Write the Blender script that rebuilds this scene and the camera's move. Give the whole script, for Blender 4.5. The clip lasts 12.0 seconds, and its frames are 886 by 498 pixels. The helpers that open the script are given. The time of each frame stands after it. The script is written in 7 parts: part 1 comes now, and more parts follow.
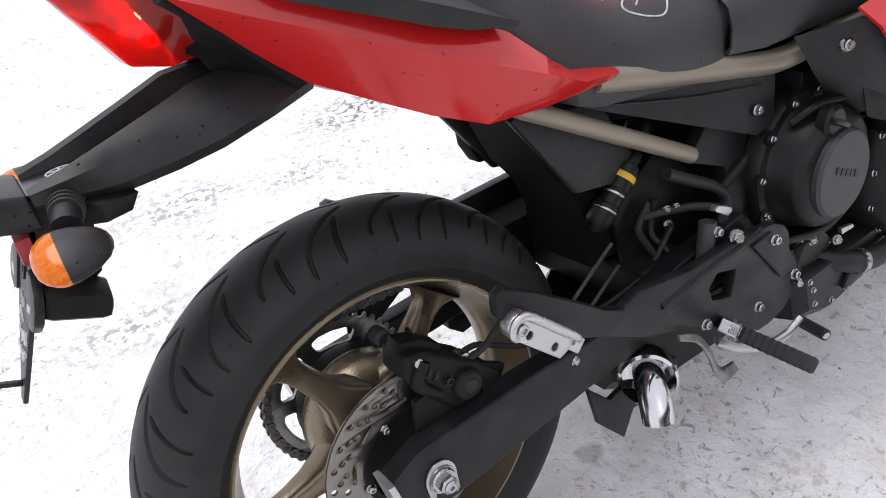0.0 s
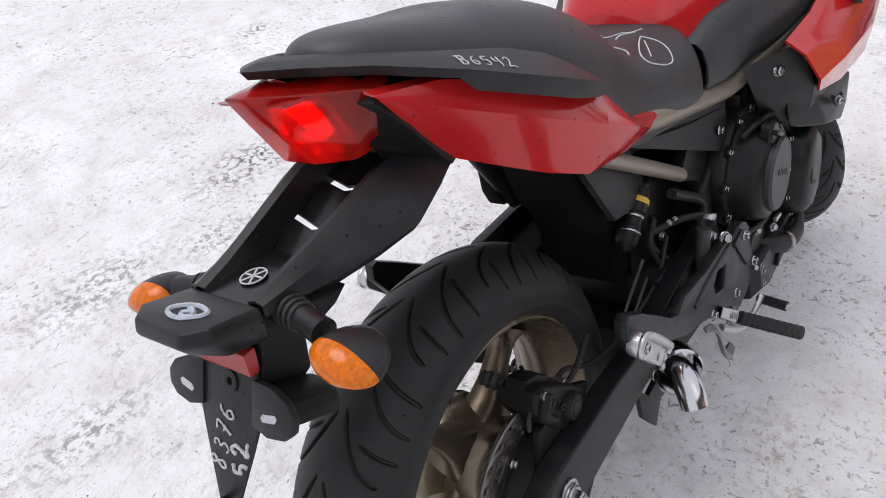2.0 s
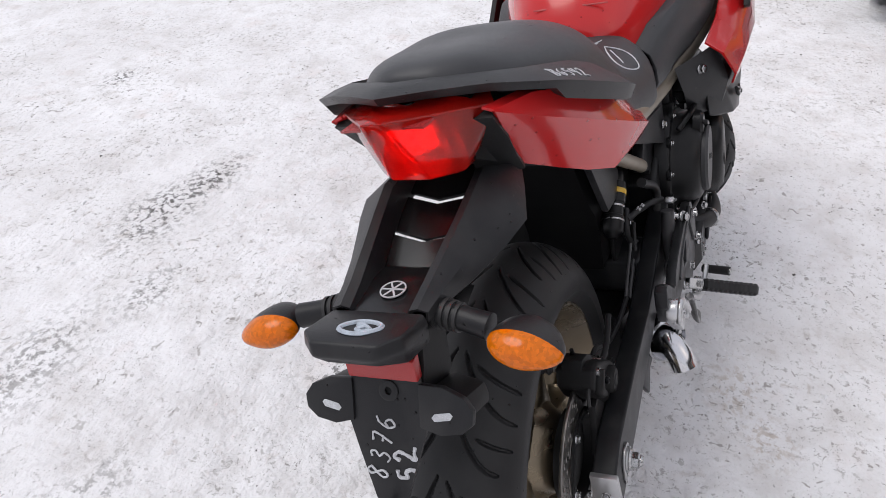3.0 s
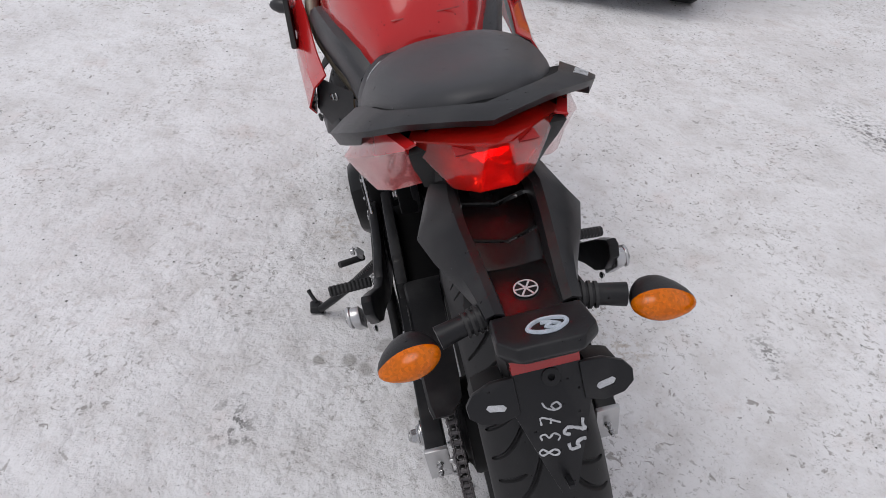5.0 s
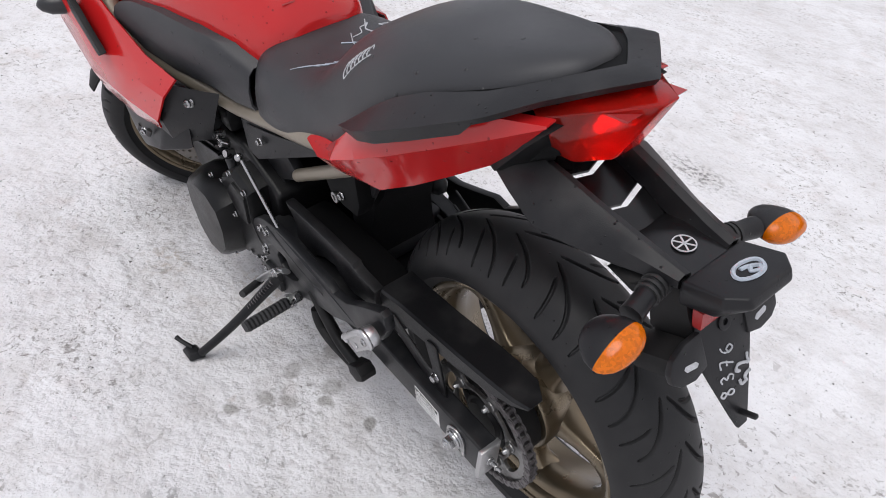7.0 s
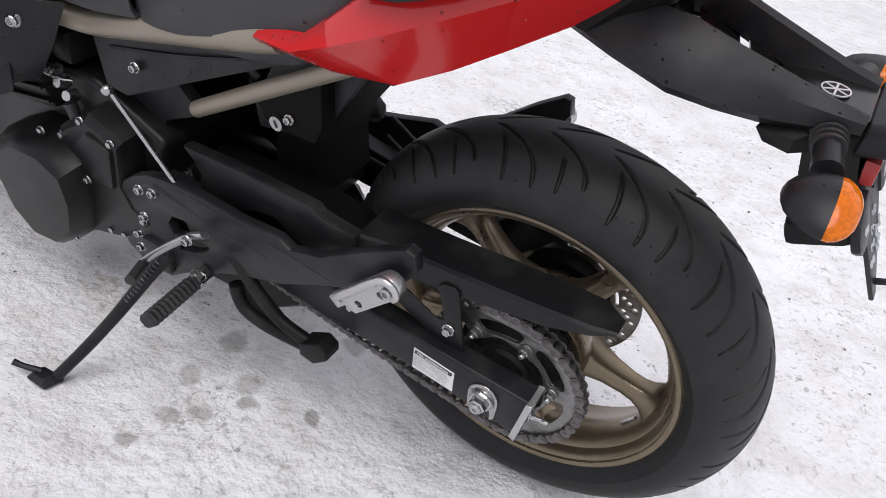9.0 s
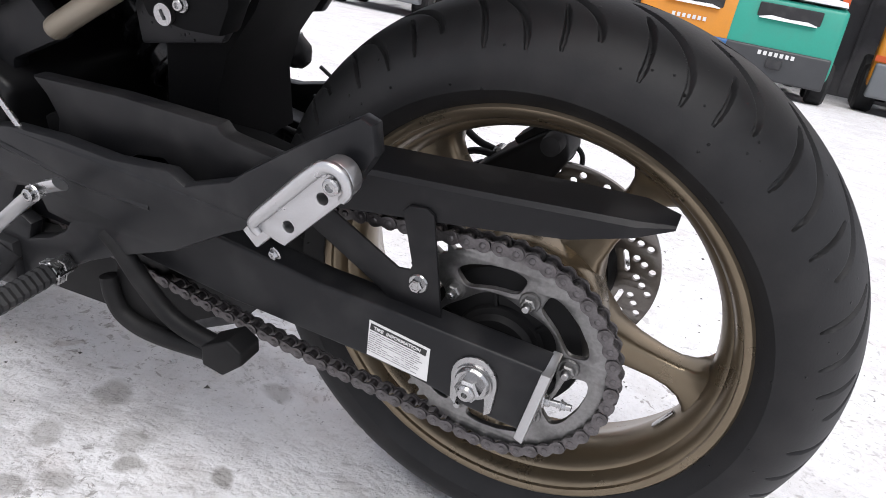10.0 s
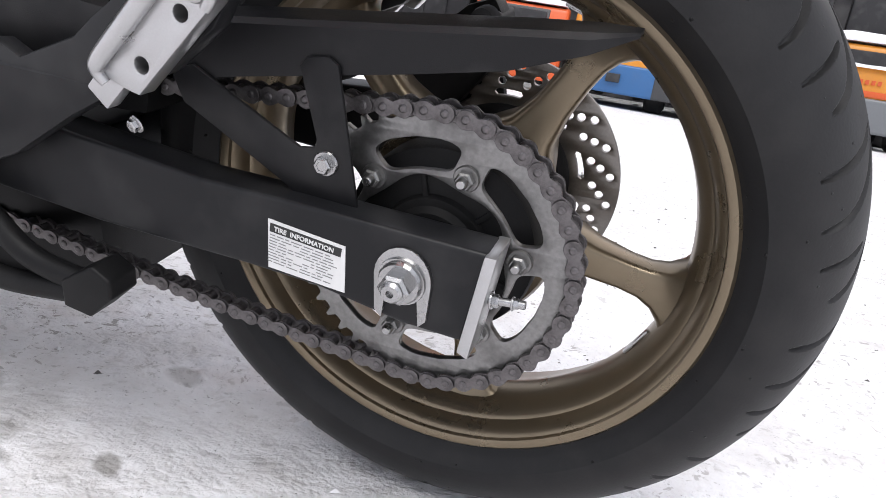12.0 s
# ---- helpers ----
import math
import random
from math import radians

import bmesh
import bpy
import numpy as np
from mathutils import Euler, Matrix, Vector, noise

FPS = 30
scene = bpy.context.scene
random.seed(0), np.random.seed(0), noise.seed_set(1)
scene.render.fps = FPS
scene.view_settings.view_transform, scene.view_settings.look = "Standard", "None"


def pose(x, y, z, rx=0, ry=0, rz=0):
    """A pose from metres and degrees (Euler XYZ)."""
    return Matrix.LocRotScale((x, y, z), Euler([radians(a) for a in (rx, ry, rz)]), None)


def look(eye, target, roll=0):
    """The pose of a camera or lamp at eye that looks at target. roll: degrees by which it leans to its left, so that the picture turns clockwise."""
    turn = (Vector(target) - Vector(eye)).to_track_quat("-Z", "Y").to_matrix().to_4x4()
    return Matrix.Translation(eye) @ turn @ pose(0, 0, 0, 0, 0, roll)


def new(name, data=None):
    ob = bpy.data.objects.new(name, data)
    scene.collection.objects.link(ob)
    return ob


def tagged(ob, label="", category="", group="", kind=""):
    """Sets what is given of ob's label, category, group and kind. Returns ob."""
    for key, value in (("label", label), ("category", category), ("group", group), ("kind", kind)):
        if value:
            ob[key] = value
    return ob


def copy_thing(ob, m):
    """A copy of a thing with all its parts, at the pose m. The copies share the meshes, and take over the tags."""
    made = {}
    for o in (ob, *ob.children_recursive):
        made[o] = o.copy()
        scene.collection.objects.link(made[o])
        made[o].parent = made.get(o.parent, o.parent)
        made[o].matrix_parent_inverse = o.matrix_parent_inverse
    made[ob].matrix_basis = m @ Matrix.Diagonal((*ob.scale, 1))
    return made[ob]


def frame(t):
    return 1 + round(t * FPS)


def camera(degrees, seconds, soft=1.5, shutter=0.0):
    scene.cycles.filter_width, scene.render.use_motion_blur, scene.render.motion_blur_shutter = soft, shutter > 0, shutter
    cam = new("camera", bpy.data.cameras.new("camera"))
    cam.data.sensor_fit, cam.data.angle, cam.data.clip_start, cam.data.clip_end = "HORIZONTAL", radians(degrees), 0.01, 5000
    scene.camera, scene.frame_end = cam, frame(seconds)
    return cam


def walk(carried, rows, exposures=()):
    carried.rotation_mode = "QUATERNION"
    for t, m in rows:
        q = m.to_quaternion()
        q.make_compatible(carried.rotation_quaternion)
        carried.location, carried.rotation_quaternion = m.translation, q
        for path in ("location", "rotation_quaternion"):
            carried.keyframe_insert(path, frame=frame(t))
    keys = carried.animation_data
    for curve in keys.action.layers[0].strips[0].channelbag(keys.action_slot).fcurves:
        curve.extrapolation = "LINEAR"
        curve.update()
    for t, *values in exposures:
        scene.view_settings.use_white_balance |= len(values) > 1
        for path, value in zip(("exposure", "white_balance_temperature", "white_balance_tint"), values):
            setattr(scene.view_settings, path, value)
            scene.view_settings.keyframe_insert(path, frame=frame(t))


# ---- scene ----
cam = camera(62.76, 12.0, 0.8)
LEAN, LIFT = -12.312, 0.0166
PATH = [
    (0, (-0.251, -0.534, 1.116), (0.601, 0.775, -0.134), -6.8),
    (0.5, (-0.257, -0.5, 1.167), (0.674, 0.766, -0.07), -6.8),
    (1, (-0.297, -0.455, 1.177), (0.726, 0.757, -0.041), -7.4),
    (1.5, (-0.385, -0.387, 1.19), (0.742, 0.71, -0.046), -6.3),
    (2, (-0.528, -0.29, 1.213), (0.732, 0.645, -0.027), -3.2),
    (2.5, (-0.627, -0.192, 1.218), (0.761, 0.586, 0.007), -1.4),
    (3, (-0.713, -0.08, 1.241), (0.784, 0.495, 0.045), -1.6),
    (3.2, (-0.742, -0.041, 1.25), (0.787, 0.444, 0.055), -2.4),
    (4.8, (-0.811, 0.326, 1.279), (0.78, 0.091, 0.089), 2.5),
    (5, (-0.794, 0.379, 1.278), (0.78, 0.058, 0.087), 3.6),
    (5.5, (-0.774, 0.528, 1.265), (0.757, -0.023, 0.103), 5.7),
    (6, (-0.734, 0.667, 1.249), (0.721, -0.112, 0.12), 7.2),
    (6.5, (-0.642, 0.745, 1.221), (0.699, -0.216, 0.091), 7.9),
    (6.7, (-0.591, 0.768, 1.212), (0.69, -0.253, 0.064), 8.0),
    (8.3, (-0.334, 0.985, 1.069), (0.534, -0.495, 0.04), 11.6),
    (8.5, (-0.288, 0.982, 1.04), (0.517, -0.524, -0.001), 12.1),
    (9, (-0.196, 0.927, 0.94), (0.48, -0.629, -0.119), 13.6),
    (9.5, (-0.153, 0.862, 0.774), (0.463, -0.802, -0.149), 13.2),
    (10, (-0.141, 0.802, 0.611), (0.473, -0.978, -0.064), 11.9),
    (10.5, (-0.155, 0.762, 0.527), (0.471, -1.061, -0.007), 10.7),
    (11, (-0.165, 0.738, 0.479), (0.439, -1.105, -0.008), 9.7),
    (11.5, (-0.165, 0.719, 0.457), (0.397, -1.131, -0.053), 9.1),
    (12, (-0.159, 0.706, 0.447), (0.363, -1.152, -0.077), 9.6),
]
EXPOSE = [(0.0, 0.54, 6500, 11), (0.5, 0.49, 6500, 11), (1.5, 0.27, 6500, 11), (2.5, 0.10, 6500, 11), (3.1, 0.08, 6500, 11), (4.8, -0.29, 6500, 11), (5.5, -0.33, 6500, 11), (6.7, 0.04, 6500, 11), (8.5, 0.14, 6500, 11), (9.5, 0.32, 6500, 11), (10.2, 0.52, 6500, 11), (11.0, 0.59, 6500, 11), (12.0, 0.58, 6500, 11)]
SPOKE_TURN = 192
walk(cam, [(t, look(eye, target, roll)) for t, eye, target, roll in PATH], EXPOSE)

# ---- sky and light: an overcast winter day ----
world = bpy.data.worlds.new("overcast_sky")
scene.world = world
world.use_nodes = True
wn, wl = world.node_tree.nodes, world.node_tree.links
sky = wn.new("ShaderNodeTexSky")
sky.sky_type, sky.sun_disc = "NISHITA", False
sky.sun_elevation, sky.sun_rotation = radians(38), radians(200)
sky.air_density, sky.dust_density, sky.ozone_density = 1.0, 3.0, 1.0
cloud = wn.new("ShaderNodeMix")
cloud.data_type = "RGBA"
cloud.inputs["Factor"].default_value = 0.85
cloud.inputs["B"].default_value = (7.75, 7.85, 8.55, 1)
wl.new(sky.outputs[0], cloud.inputs["A"])
wl.new(cloud.outputs["Result"], wn["Background"].inputs["Color"])
wn["Background"].inputs["Strength"].default_value = 0.1
sun_data = bpy.data.lights.new("sun", "SUN")
sun_data.energy, sun_data.angle, sun_data.color = 1.5, radians(40), (1.0, 0.98, 0.95)
sun = new("sun", sun_data)
sun.matrix_world = look((0, 0, 10), (1.2, -5.0, 0))


# ---- materials ----
def node_mat(name, base, rough=0.5, metal=0.0, grain=0.0, scale=200.0, bump=0.0, stain=0.0, stain_scale=9.0, coat=0.0, spec=0.5, tint=None, island=0.0):
    """A surface with fine grain, larger stains and a fine relief."""
    m = bpy.data.materials.new(name)
    m.use_nodes = True
    nt = m.node_tree
    n, l = nt.nodes, nt.links
    p = n["Principled BSDF"]
    p.inputs["Roughness"].default_value = rough
    p.inputs["Metallic"].default_value = metal
    p.inputs["Specular IOR Level"].default_value = spec
    if coat:
        p.inputs["Coat Weight"].default_value = coat
        p.inputs["Coat Roughness"].default_value = 0.06
    co = n.new("ShaderNodeTexCoord")
    fine = n.new("ShaderNodeTexNoise")
    fine.inputs["Scale"].default_value, fine.inputs["Detail"].default_value = scale, 3
    l.new(co.outputs["Object"], fine.inputs["Vector"])
    broad = n.new("ShaderNodeTexNoise")
    broad.inputs["Scale"].default_value, broad.inputs["Detail"].default_value = stain_scale, 6
    l.new(co.outputs["Object"], broad.inputs["Vector"])
    mix1 = n.new("ShaderNodeMix")
    mix1.data_type = "RGBA"
    b = base
    mix1.inputs["A"].default_value = (b[0] * (1 - grain), b[1] * (1 - grain), b[2] * (1 - grain), 1)
    mix1.inputs["B"].default_value = (b[0] * (1 + grain), b[1] * (1 + grain), b[2] * (1 + grain), 1)
    l.new(fine.outputs["Fac"], mix1.inputs["Factor"])
    mix2 = n.new("ShaderNodeMix")
    mix2.data_type = "RGBA"
    ramp = n.new("ShaderNodeMapRange")
    ramp.inputs["From Min"].default_value, ramp.inputs["From Max"].default_value = 0.48, 0.72
    ramp.inputs["To Max"].default_value = stain
    l.new(broad.outputs["Fac"], ramp.inputs["Value"])
    l.new(ramp.outputs["Result"], mix2.inputs["Factor"])
    l.new(mix1.outputs["Result"], mix2.inputs["A"])
    t = tint or (0.30, 0.29, 0.28)
    mix2.inputs["B"].default_value = (*t, 1)
    l.new(mix2.outputs["Result"], p.inputs["Base Color"])
    rr = n.new("ShaderNodeMapRange")
    rr.inputs["To Min"].default_value, rr.inputs["To Max"].default_value = max(rough - 0.12, 0.02), min(rough + 0.15, 1)
    l.new(broad.outputs["Fac"], rr.inputs["Value"])
    l.new(rr.outputs["Result"], p.inputs["Roughness"])
    if bump:
        bp = n.new("ShaderNodeBump")
        bp.inputs["Strength"].default_value, bp.inputs["Distance"].default_value = bump, 0.0008
        l.new(fine.outputs["Fac"], bp.inputs["Height"])
        l.new(bp.outputs["Normal"], p.inputs["Normal"])
    return m


def droplets(m, scale=90.0, amount=0.10, size=0.22):
    """Melted snow standing in small drops on a surface."""
    nt = m.node_tree
    n, l = nt.nodes, nt.links
    p = n["Principled BSDF"]
    co = n.new("ShaderNodeTexCoord")
    v = n.new("ShaderNodeTexVoronoi")
    v.inputs["Scale"].default_value = scale
    l.new(co.outputs["Object"], v.inputs["Vector"])
    sep = n.new("ShaderNodeSeparateColor")
    l.new(v.outputs["Color"], sep.inputs["Color"])
    pick = n.new("ShaderNodeMath")
    pick.operation = "LESS_THAN"
    pick.inputs[1].default_value = amount
    l.new(sep.outputs["Red"], pick.inputs[0])
    dome = n.new("ShaderNodeMapRange")
    dome.inputs["From Min"].default_value, dome.inputs["From Max"].default_value = size, 0.0
    l.new(v.outputs["Distance"], dome.inputs["Value"])
    h = n.new("ShaderNodeMath")
    h.operation = "MULTIPLY"
    l.new(dome.outputs["Result"], h.inputs[0])
    l.new(pick.outputs[0], h.inputs[1])
    bp = n.new("ShaderNodeBump")
    bp.inputs["Strength"].default_value, bp.inputs["Distance"].default_value = 1.0, 0.0024
    l.new(h.outputs[0], bp.inputs["Height"])
    old = p.inputs["Normal"].links
    if old:
        l.new(old[0].from_socket, bp.inputs["Normal"])
    l.new(bp.outputs["Normal"], p.inputs["Normal"])
    # wet drops look darker than the dry surface round them
    wet = n.new("ShaderNodeMix")
    wet.data_type, wet.blend_type = "RGBA", "MULTIPLY"
    wet.inputs["B"].default_value = (0.72, 0.72, 0.72, 1)
    lim = n.new("ShaderNodeMapRange")
    lim.inputs["From Max"].default_value = 0.35
    l.new(h.outputs[0], lim.inputs["Value"])
    l.new(lim.outputs["Result"], wet.inputs["Factor"])
    l.new(p.inputs["Base Color"].links[0].from_socket, wet.inputs["A"])
    l.new(wet.outputs["Result"], p.inputs["Base Color"])
    return m


def lens_mat(name, colour, body_share=0.3, skin_share=0.45, spread=0.55, rough=0.08):
    """Clear coloured plastic: it lets tinted light through and shines on its surface."""
    m = bpy.data.materials.new(name)
    m.use_nodes = True
    n, l = m.node_tree.nodes, m.node_tree.links
    n.remove(n["Principled BSDF"])
    tr = n.new("ShaderNodeBsdfTransparent")
    tr.inputs["Color"].default_value = (*colour, 1)
    body = n.new("ShaderNodeBsdfTranslucent")
    body.inputs["Color"].default_value = (*colour, 1)
    skin = n.new("ShaderNodeBsdfDiffuse")
    skin.inputs["Color"].default_value = (*[c * 0.95 for c in colour], 1)
    milk = n.new("ShaderNodeMixShader")
    milk.inputs["Fac"].default_value = skin_share
    l.new(body.outputs[0], milk.inputs[1])
    l.new(skin.outputs[0], milk.inputs[2])
    # sparkle of moulded prisms put into the mix: cells vary how milky it is
    co = n.new("ShaderNodeTexCoord")
    cell = n.new("ShaderNodeTexVoronoi")
    cell.inputs["Scale"].default_value = 330
    l.new(co.outputs["Object"], cell.inputs["Vector"])
    sep = n.new("ShaderNodeSeparateColor")
    l.new(cell.outputs["Color"], sep.inputs["Color"])
    share = n.new("ShaderNodeMapRange")
    share.inputs["To Min"].default_value, share.inputs["To Max"].default_value = body_share * (1 - spread), body_share * (1 + spread)
    l.new(sep.outputs["Red"], share.inputs["Value"])
    both = n.new("ShaderNodeMixShader")
    l.new(share.outputs["Result"], both.inputs["Fac"])
    l.new(tr.outputs[0], both.inputs[1])
    l.new(milk.outputs[0], both.inputs[2])
    gl = n.new("ShaderNodeBsdfGlossy")
    gl.inputs["Roughness"].default_value = rough
    fr = n.new("ShaderNodeFresnel")
    fr.inputs["IOR"].default_value = 1.45
    top = n.new("ShaderNodeMixShader")
    l.new(fr.outputs[0], top.inputs["Fac"])
    l.new(both.outputs[0], top.inputs[1])
    l.new(gl.outputs[0], top.inputs[2])
    l.new(top.outputs[0], n["Material Output"].inputs["Surface"])
    return m


def glow_mat(name, colour, power):
    m = bpy.data.materials.new(name)
    m.use_nodes = True
    p = m.node_tree.nodes["Principled BSDF"]
    p.inputs["Emission Color"].default_value = (*colour, 1)
    p.inputs["Emission Strength"].default_value = power
    return m


M_PLASTIC = droplets(node_mat("black_plastic", (0.0112, 0.0112, 0.0126), 0.40, spec=0.30, grain=0.25, scale=900, bump=0.25, stain=0.06, stain_scale=14), 170, 0.09, 0.27)
# black plastic of recessed parts, with their shade put into the base colour
M_VOID = node_mat("shaded_black_plastic", (0.0045, 0.0045, 0.0048), 0.65, spec=0.10, grain=0.3)
M_DARK = node_mat("dark_plastic", (0.006, 0.006, 0.0064), 0.5, spec=0.20, grain=0.3, scale=500, bump=0.2, stain=0.05)
M_SATIN = node_mat("satin_black_paint", (0.0105, 0.0108, 0.0122), 0.36, spec=0.24, grain=0.12, scale=1200, bump=0.08, stain=0.05, stain_scale=20)
M_GUARD = node_mat("grey_black_plastic", (0.0085, 0.0085, 0.0095), 0.36, spec=0.24, grain=0.2, scale=1200, bump=0.2, stain=0.06, stain_scale=16)
M_SEAT = droplets(node_mat("seat_vinyl", (0.027, 0.0274, 0.0305), 0.42, spec=0.46, grain=0.2, scale=1400, bump=0.35, stain=0.05, stain_scale=8), 90, 0.07, 0.30)
M_RUBBER = node_mat("tyre_rubber", (0.010, 0.010, 0.0108), 0.5, spec=0.28, grain=0.2, scale=400, bump=0.15, stain=0.10, stain_scale=18, tint=(0.10, 0.095, 0.09))


def tread_dust(m, r0, r1, colour):
    """Dried road dust on the running surface of a tyre, out from the shoulder."""
    n, l = m.node_tree.nodes, m.node_tree.links
    p = n["Principled BSDF"]
    co = n.new("ShaderNodeTexCoord")
    flat = n.new("ShaderNodeVectorMath")
    flat.operation = "MULTIPLY"
    flat.inputs[1].default_value = (1, 0, 1)
    l.new(co.outputs["Object"], flat.inputs[0])
    ln = n.new("ShaderNodeVectorMath")
    ln.operation = "LENGTH"
    l.new(flat.outputs[0], ln.inputs[0])
    r = n.new("ShaderNodeMapRange")
    r.inputs["From Min"].default_value, r.inputs["From Max"].default_value, r.inputs["To Max"].default_value = r0, r1, 0.75
    l.new(ln.outputs["Value"], r.inputs["Value"])
    mottle = n.new("ShaderNodeTexNoise")
    mottle.inputs["Scale"].default_value, mottle.inputs["Detail"].default_value = 35, 6
    l.new(co.outputs["Object"], mottle.inputs["Vector"])
    f = n.new("ShaderNodeMath")
    f.operation = "MULTIPLY"
    l.new(r.outputs["Result"], f.inputs[0])
    l.new(mottle.outputs["Fac"], f.inputs[1])
    mx = n.new("ShaderNodeMix")
    mx.data_type = "RGBA"
    mx.inputs["B"].default_value = (*colour, 1)
    l.new(f.outputs[0], mx.inputs["Factor"])
    l.new(p.inputs["Base Color"].links[0].from_socket, mx.inputs["A"])
    l.new(mx.outputs["Result"], p.inputs["Base Color"])
    return m


tread_dust(droplets(M_RUBBER, 170, 0.05, 0.25), 0.252, 0.282, (0.030, 0.0297, 0.030))
M_RED = droplets(node_mat("red_paint", (0.50, 0.014, 0.015), 0.17, grain=0.05, scale=2000, stain=0.08, stain_scale=12, coat=0.5, spec=0.3, tint=(0.34, 0.015, 0.016)), 125, 0.11, 0.26)
M_BRONZE = node_mat("bronze_wheel_paint", (0.205, 0.166, 0.115), 0.28, metal=0.8, grain=0.12, scale=1500, bump=0.05, stain=0.25, stain_scale=14, tint=(0.13, 0.10, 0.065))
M_TUBE = node_mat("bronze_frame_paint", (0.26, 0.225, 0.175), 0.38, metal=0.35, grain=0.08, scale=1500, stain=0.15, stain_scale=16)
M_ALU = node_mat("cast_aluminium", (0.52, 0.52, 0.525), 0.3, metal=0.92, grain=0.06, scale=700, bump=0.12, stain=0.15, stain_scale=40, tint=(0.4, 0.4, 0.39))
M_CHROME = node_mat("chrome", (0.62, 0.62, 0.635), 0.12, metal=1.0, grain=0.03, stain=0.1, stain_scale=25)
M_STEEL = node_mat("zinc_plated_steel", (0.44, 0.44, 0.44), 0.26, metal=1.0, grain=0.15, scale=500, bump=0.1, stain=0.25, stain_scale=60, tint=(0.28, 0.27, 0.26))
M_SPROCKET = node_mat("worn_sprocket_steel", (0.25, 0.247, 0.243), 0.36, metal=0.9, grain=0.3, scale=260, bump=0.3, stain=0.75, stain_scale=38, tint=(0.09, 0.085, 0.085))
M_DISC = node_mat("brake_disc_steel", (0.25, 0.235, 0.22), 0.34, metal=1.0, grain=0.2, scale=400, stain=0.4, stain_scale=25, tint=(0.2, 0.18, 0.16))
M_CHAIN = node_mat("greasy_chain_steel", (0.15, 0.14, 0.142), 0.40, metal=0.8, grain=0.45, scale=400, bump=0.3, stain=0.6, stain_scale=70, tint=(0.03, 0.027, 0.026))
M_ENGINE = node_mat("black_engine_paint", (0.0078, 0.0078, 0.0084), 0.34, spec=0.22, grain=0.2, scale=700, bump=0.2, stain=0.1, stain_scale=18, tint=(0.08, 0.078, 0.075))
M_CLUTCH = node_mat("grey_clutch_cover_paint", (0.036, 0.036, 0.038), 0.45, spec=0.35, grain=0.15, scale=900, bump=0.1, stain=0.1, stain_scale=20)
M_HOSE = node_mat("rubber_hose", (0.018, 0.018, 0.019), 0.5, spec=0.28, grain=0.2, stain=0.1)
M_LABEL = node_mat("white_label_film", (0.72, 0.72, 0.71), 0.35, grain=0.03, stain=0.2, stain_scale=50, tint=(0.55, 0.54, 0.52))
M_INK = node_mat("black_print", (0.02, 0.02, 0.02), 0.5)
M_PRINT = node_mat("grey_print", (0.22, 0.22, 0.22), 0.5)
M_SILVER = node_mat("silver_print", (0.58, 0.58, 0.60), 0.35, metal=0.25, grain=0.08, scale=600, stain=0.1)
M_CHALK = node_mat("white_chalk", (0.50, 0.51, 0.53), 0.9, grain=0.3, scale=600, bump=0.5, stain=0.55, stain_scale=120, tint=(0.28, 0.28, 0.29))
M_CHALKBLUE = node_mat("pale_blue_chalk", (0.42, 0.47, 0.53), 0.9, grain=0.3, scale=600, bump=0.5, stain=0.5, stain_scale=90, tint=(0.2, 0.22, 0.25))
M_YELLOW = node_mat("yellow_spring_paint", (0.62, 0.38, 0.03), 0.4, grain=0.1, stain=0.3)
M_REFLECT = node_mat("silvered_reflector", (0.86, 0.84, 0.82), 0.16, metal=0.9, grain=0.2, scale=160, bump=0.6)
M_ORANGE = lens_mat("orange_lens", (1.0, 0.235, 0.004), 0.74, 0.80, 0.16)
M_REDLENS = lens_mat("red_lens", (1.0, 0.036, 0.022), 0.46, 0.34, 0.04)
M_REDDOME = lens_mat("red_inner_lens", (1.0, 0.030, 0.018), 0.80, 0.15, 0.12)
M_REDGLASS = node_mat("red_reflector", (0.35, 0.03, 0.03), 0.2, grain=0.2, scale=900, bump=0.5)
# added glow inside the tail lamp, in place of sky light off the reflector
M_LAMPGLOW = glow_mat("added_lamp_glow", (1.0, 0.36, 0.22), 200)
M_GLOSS = node_mat("glossy_black_plastic", (0.007, 0.007, 0.0078), 0.22, spec=0.4, grain=0.2, scale=700, bump=0.05, stain=0.05)
M_MIRROR = node_mat("mirror_housing", (0.02, 0.02, 0.022), 0.35)


# ---- mesh tools ----
def put(name, mesh, mat, parent, label="", smooth=38):
    if mat is not None:
        mesh.materials.clear()
        mesh.materials.append(mat)
    if smooth:
        mesh.polygons.foreach_set("use_smooth", [True] * len(mesh.polygons))
        mesh.set_sharp_from_angle(angle=radians(smooth))
    ob = new(name, mesh)
    ob.parent = parent
    if label:
        tagged(ob, label)
    return ob


def part(name, bm, mat, parent, label="", smooth=38):
    """Links a bmesh as one mesh object under a thing or a part."""
    bmesh.ops.recalc_face_normals(bm, faces=bm.faces)
    mesh = bpy.data.meshes.new(name)
    bm.to_mesh(mesh)
    bm.free()
    return put(name, mesh, mat, parent, label, smooth)


def bevel(bm, size, seg=2, angle=30):
    edges = [e for e in bm.edges if len(e.link_faces) == 2 and e.calc_face_angle(0) > radians(angle)]
    if size > 0 and edges:
        bmesh.ops.bevel(bm, geom=edges, offset=size, segments=seg, affect="EDGES", profile=0.6, clamp_overlap=True)
    return bm


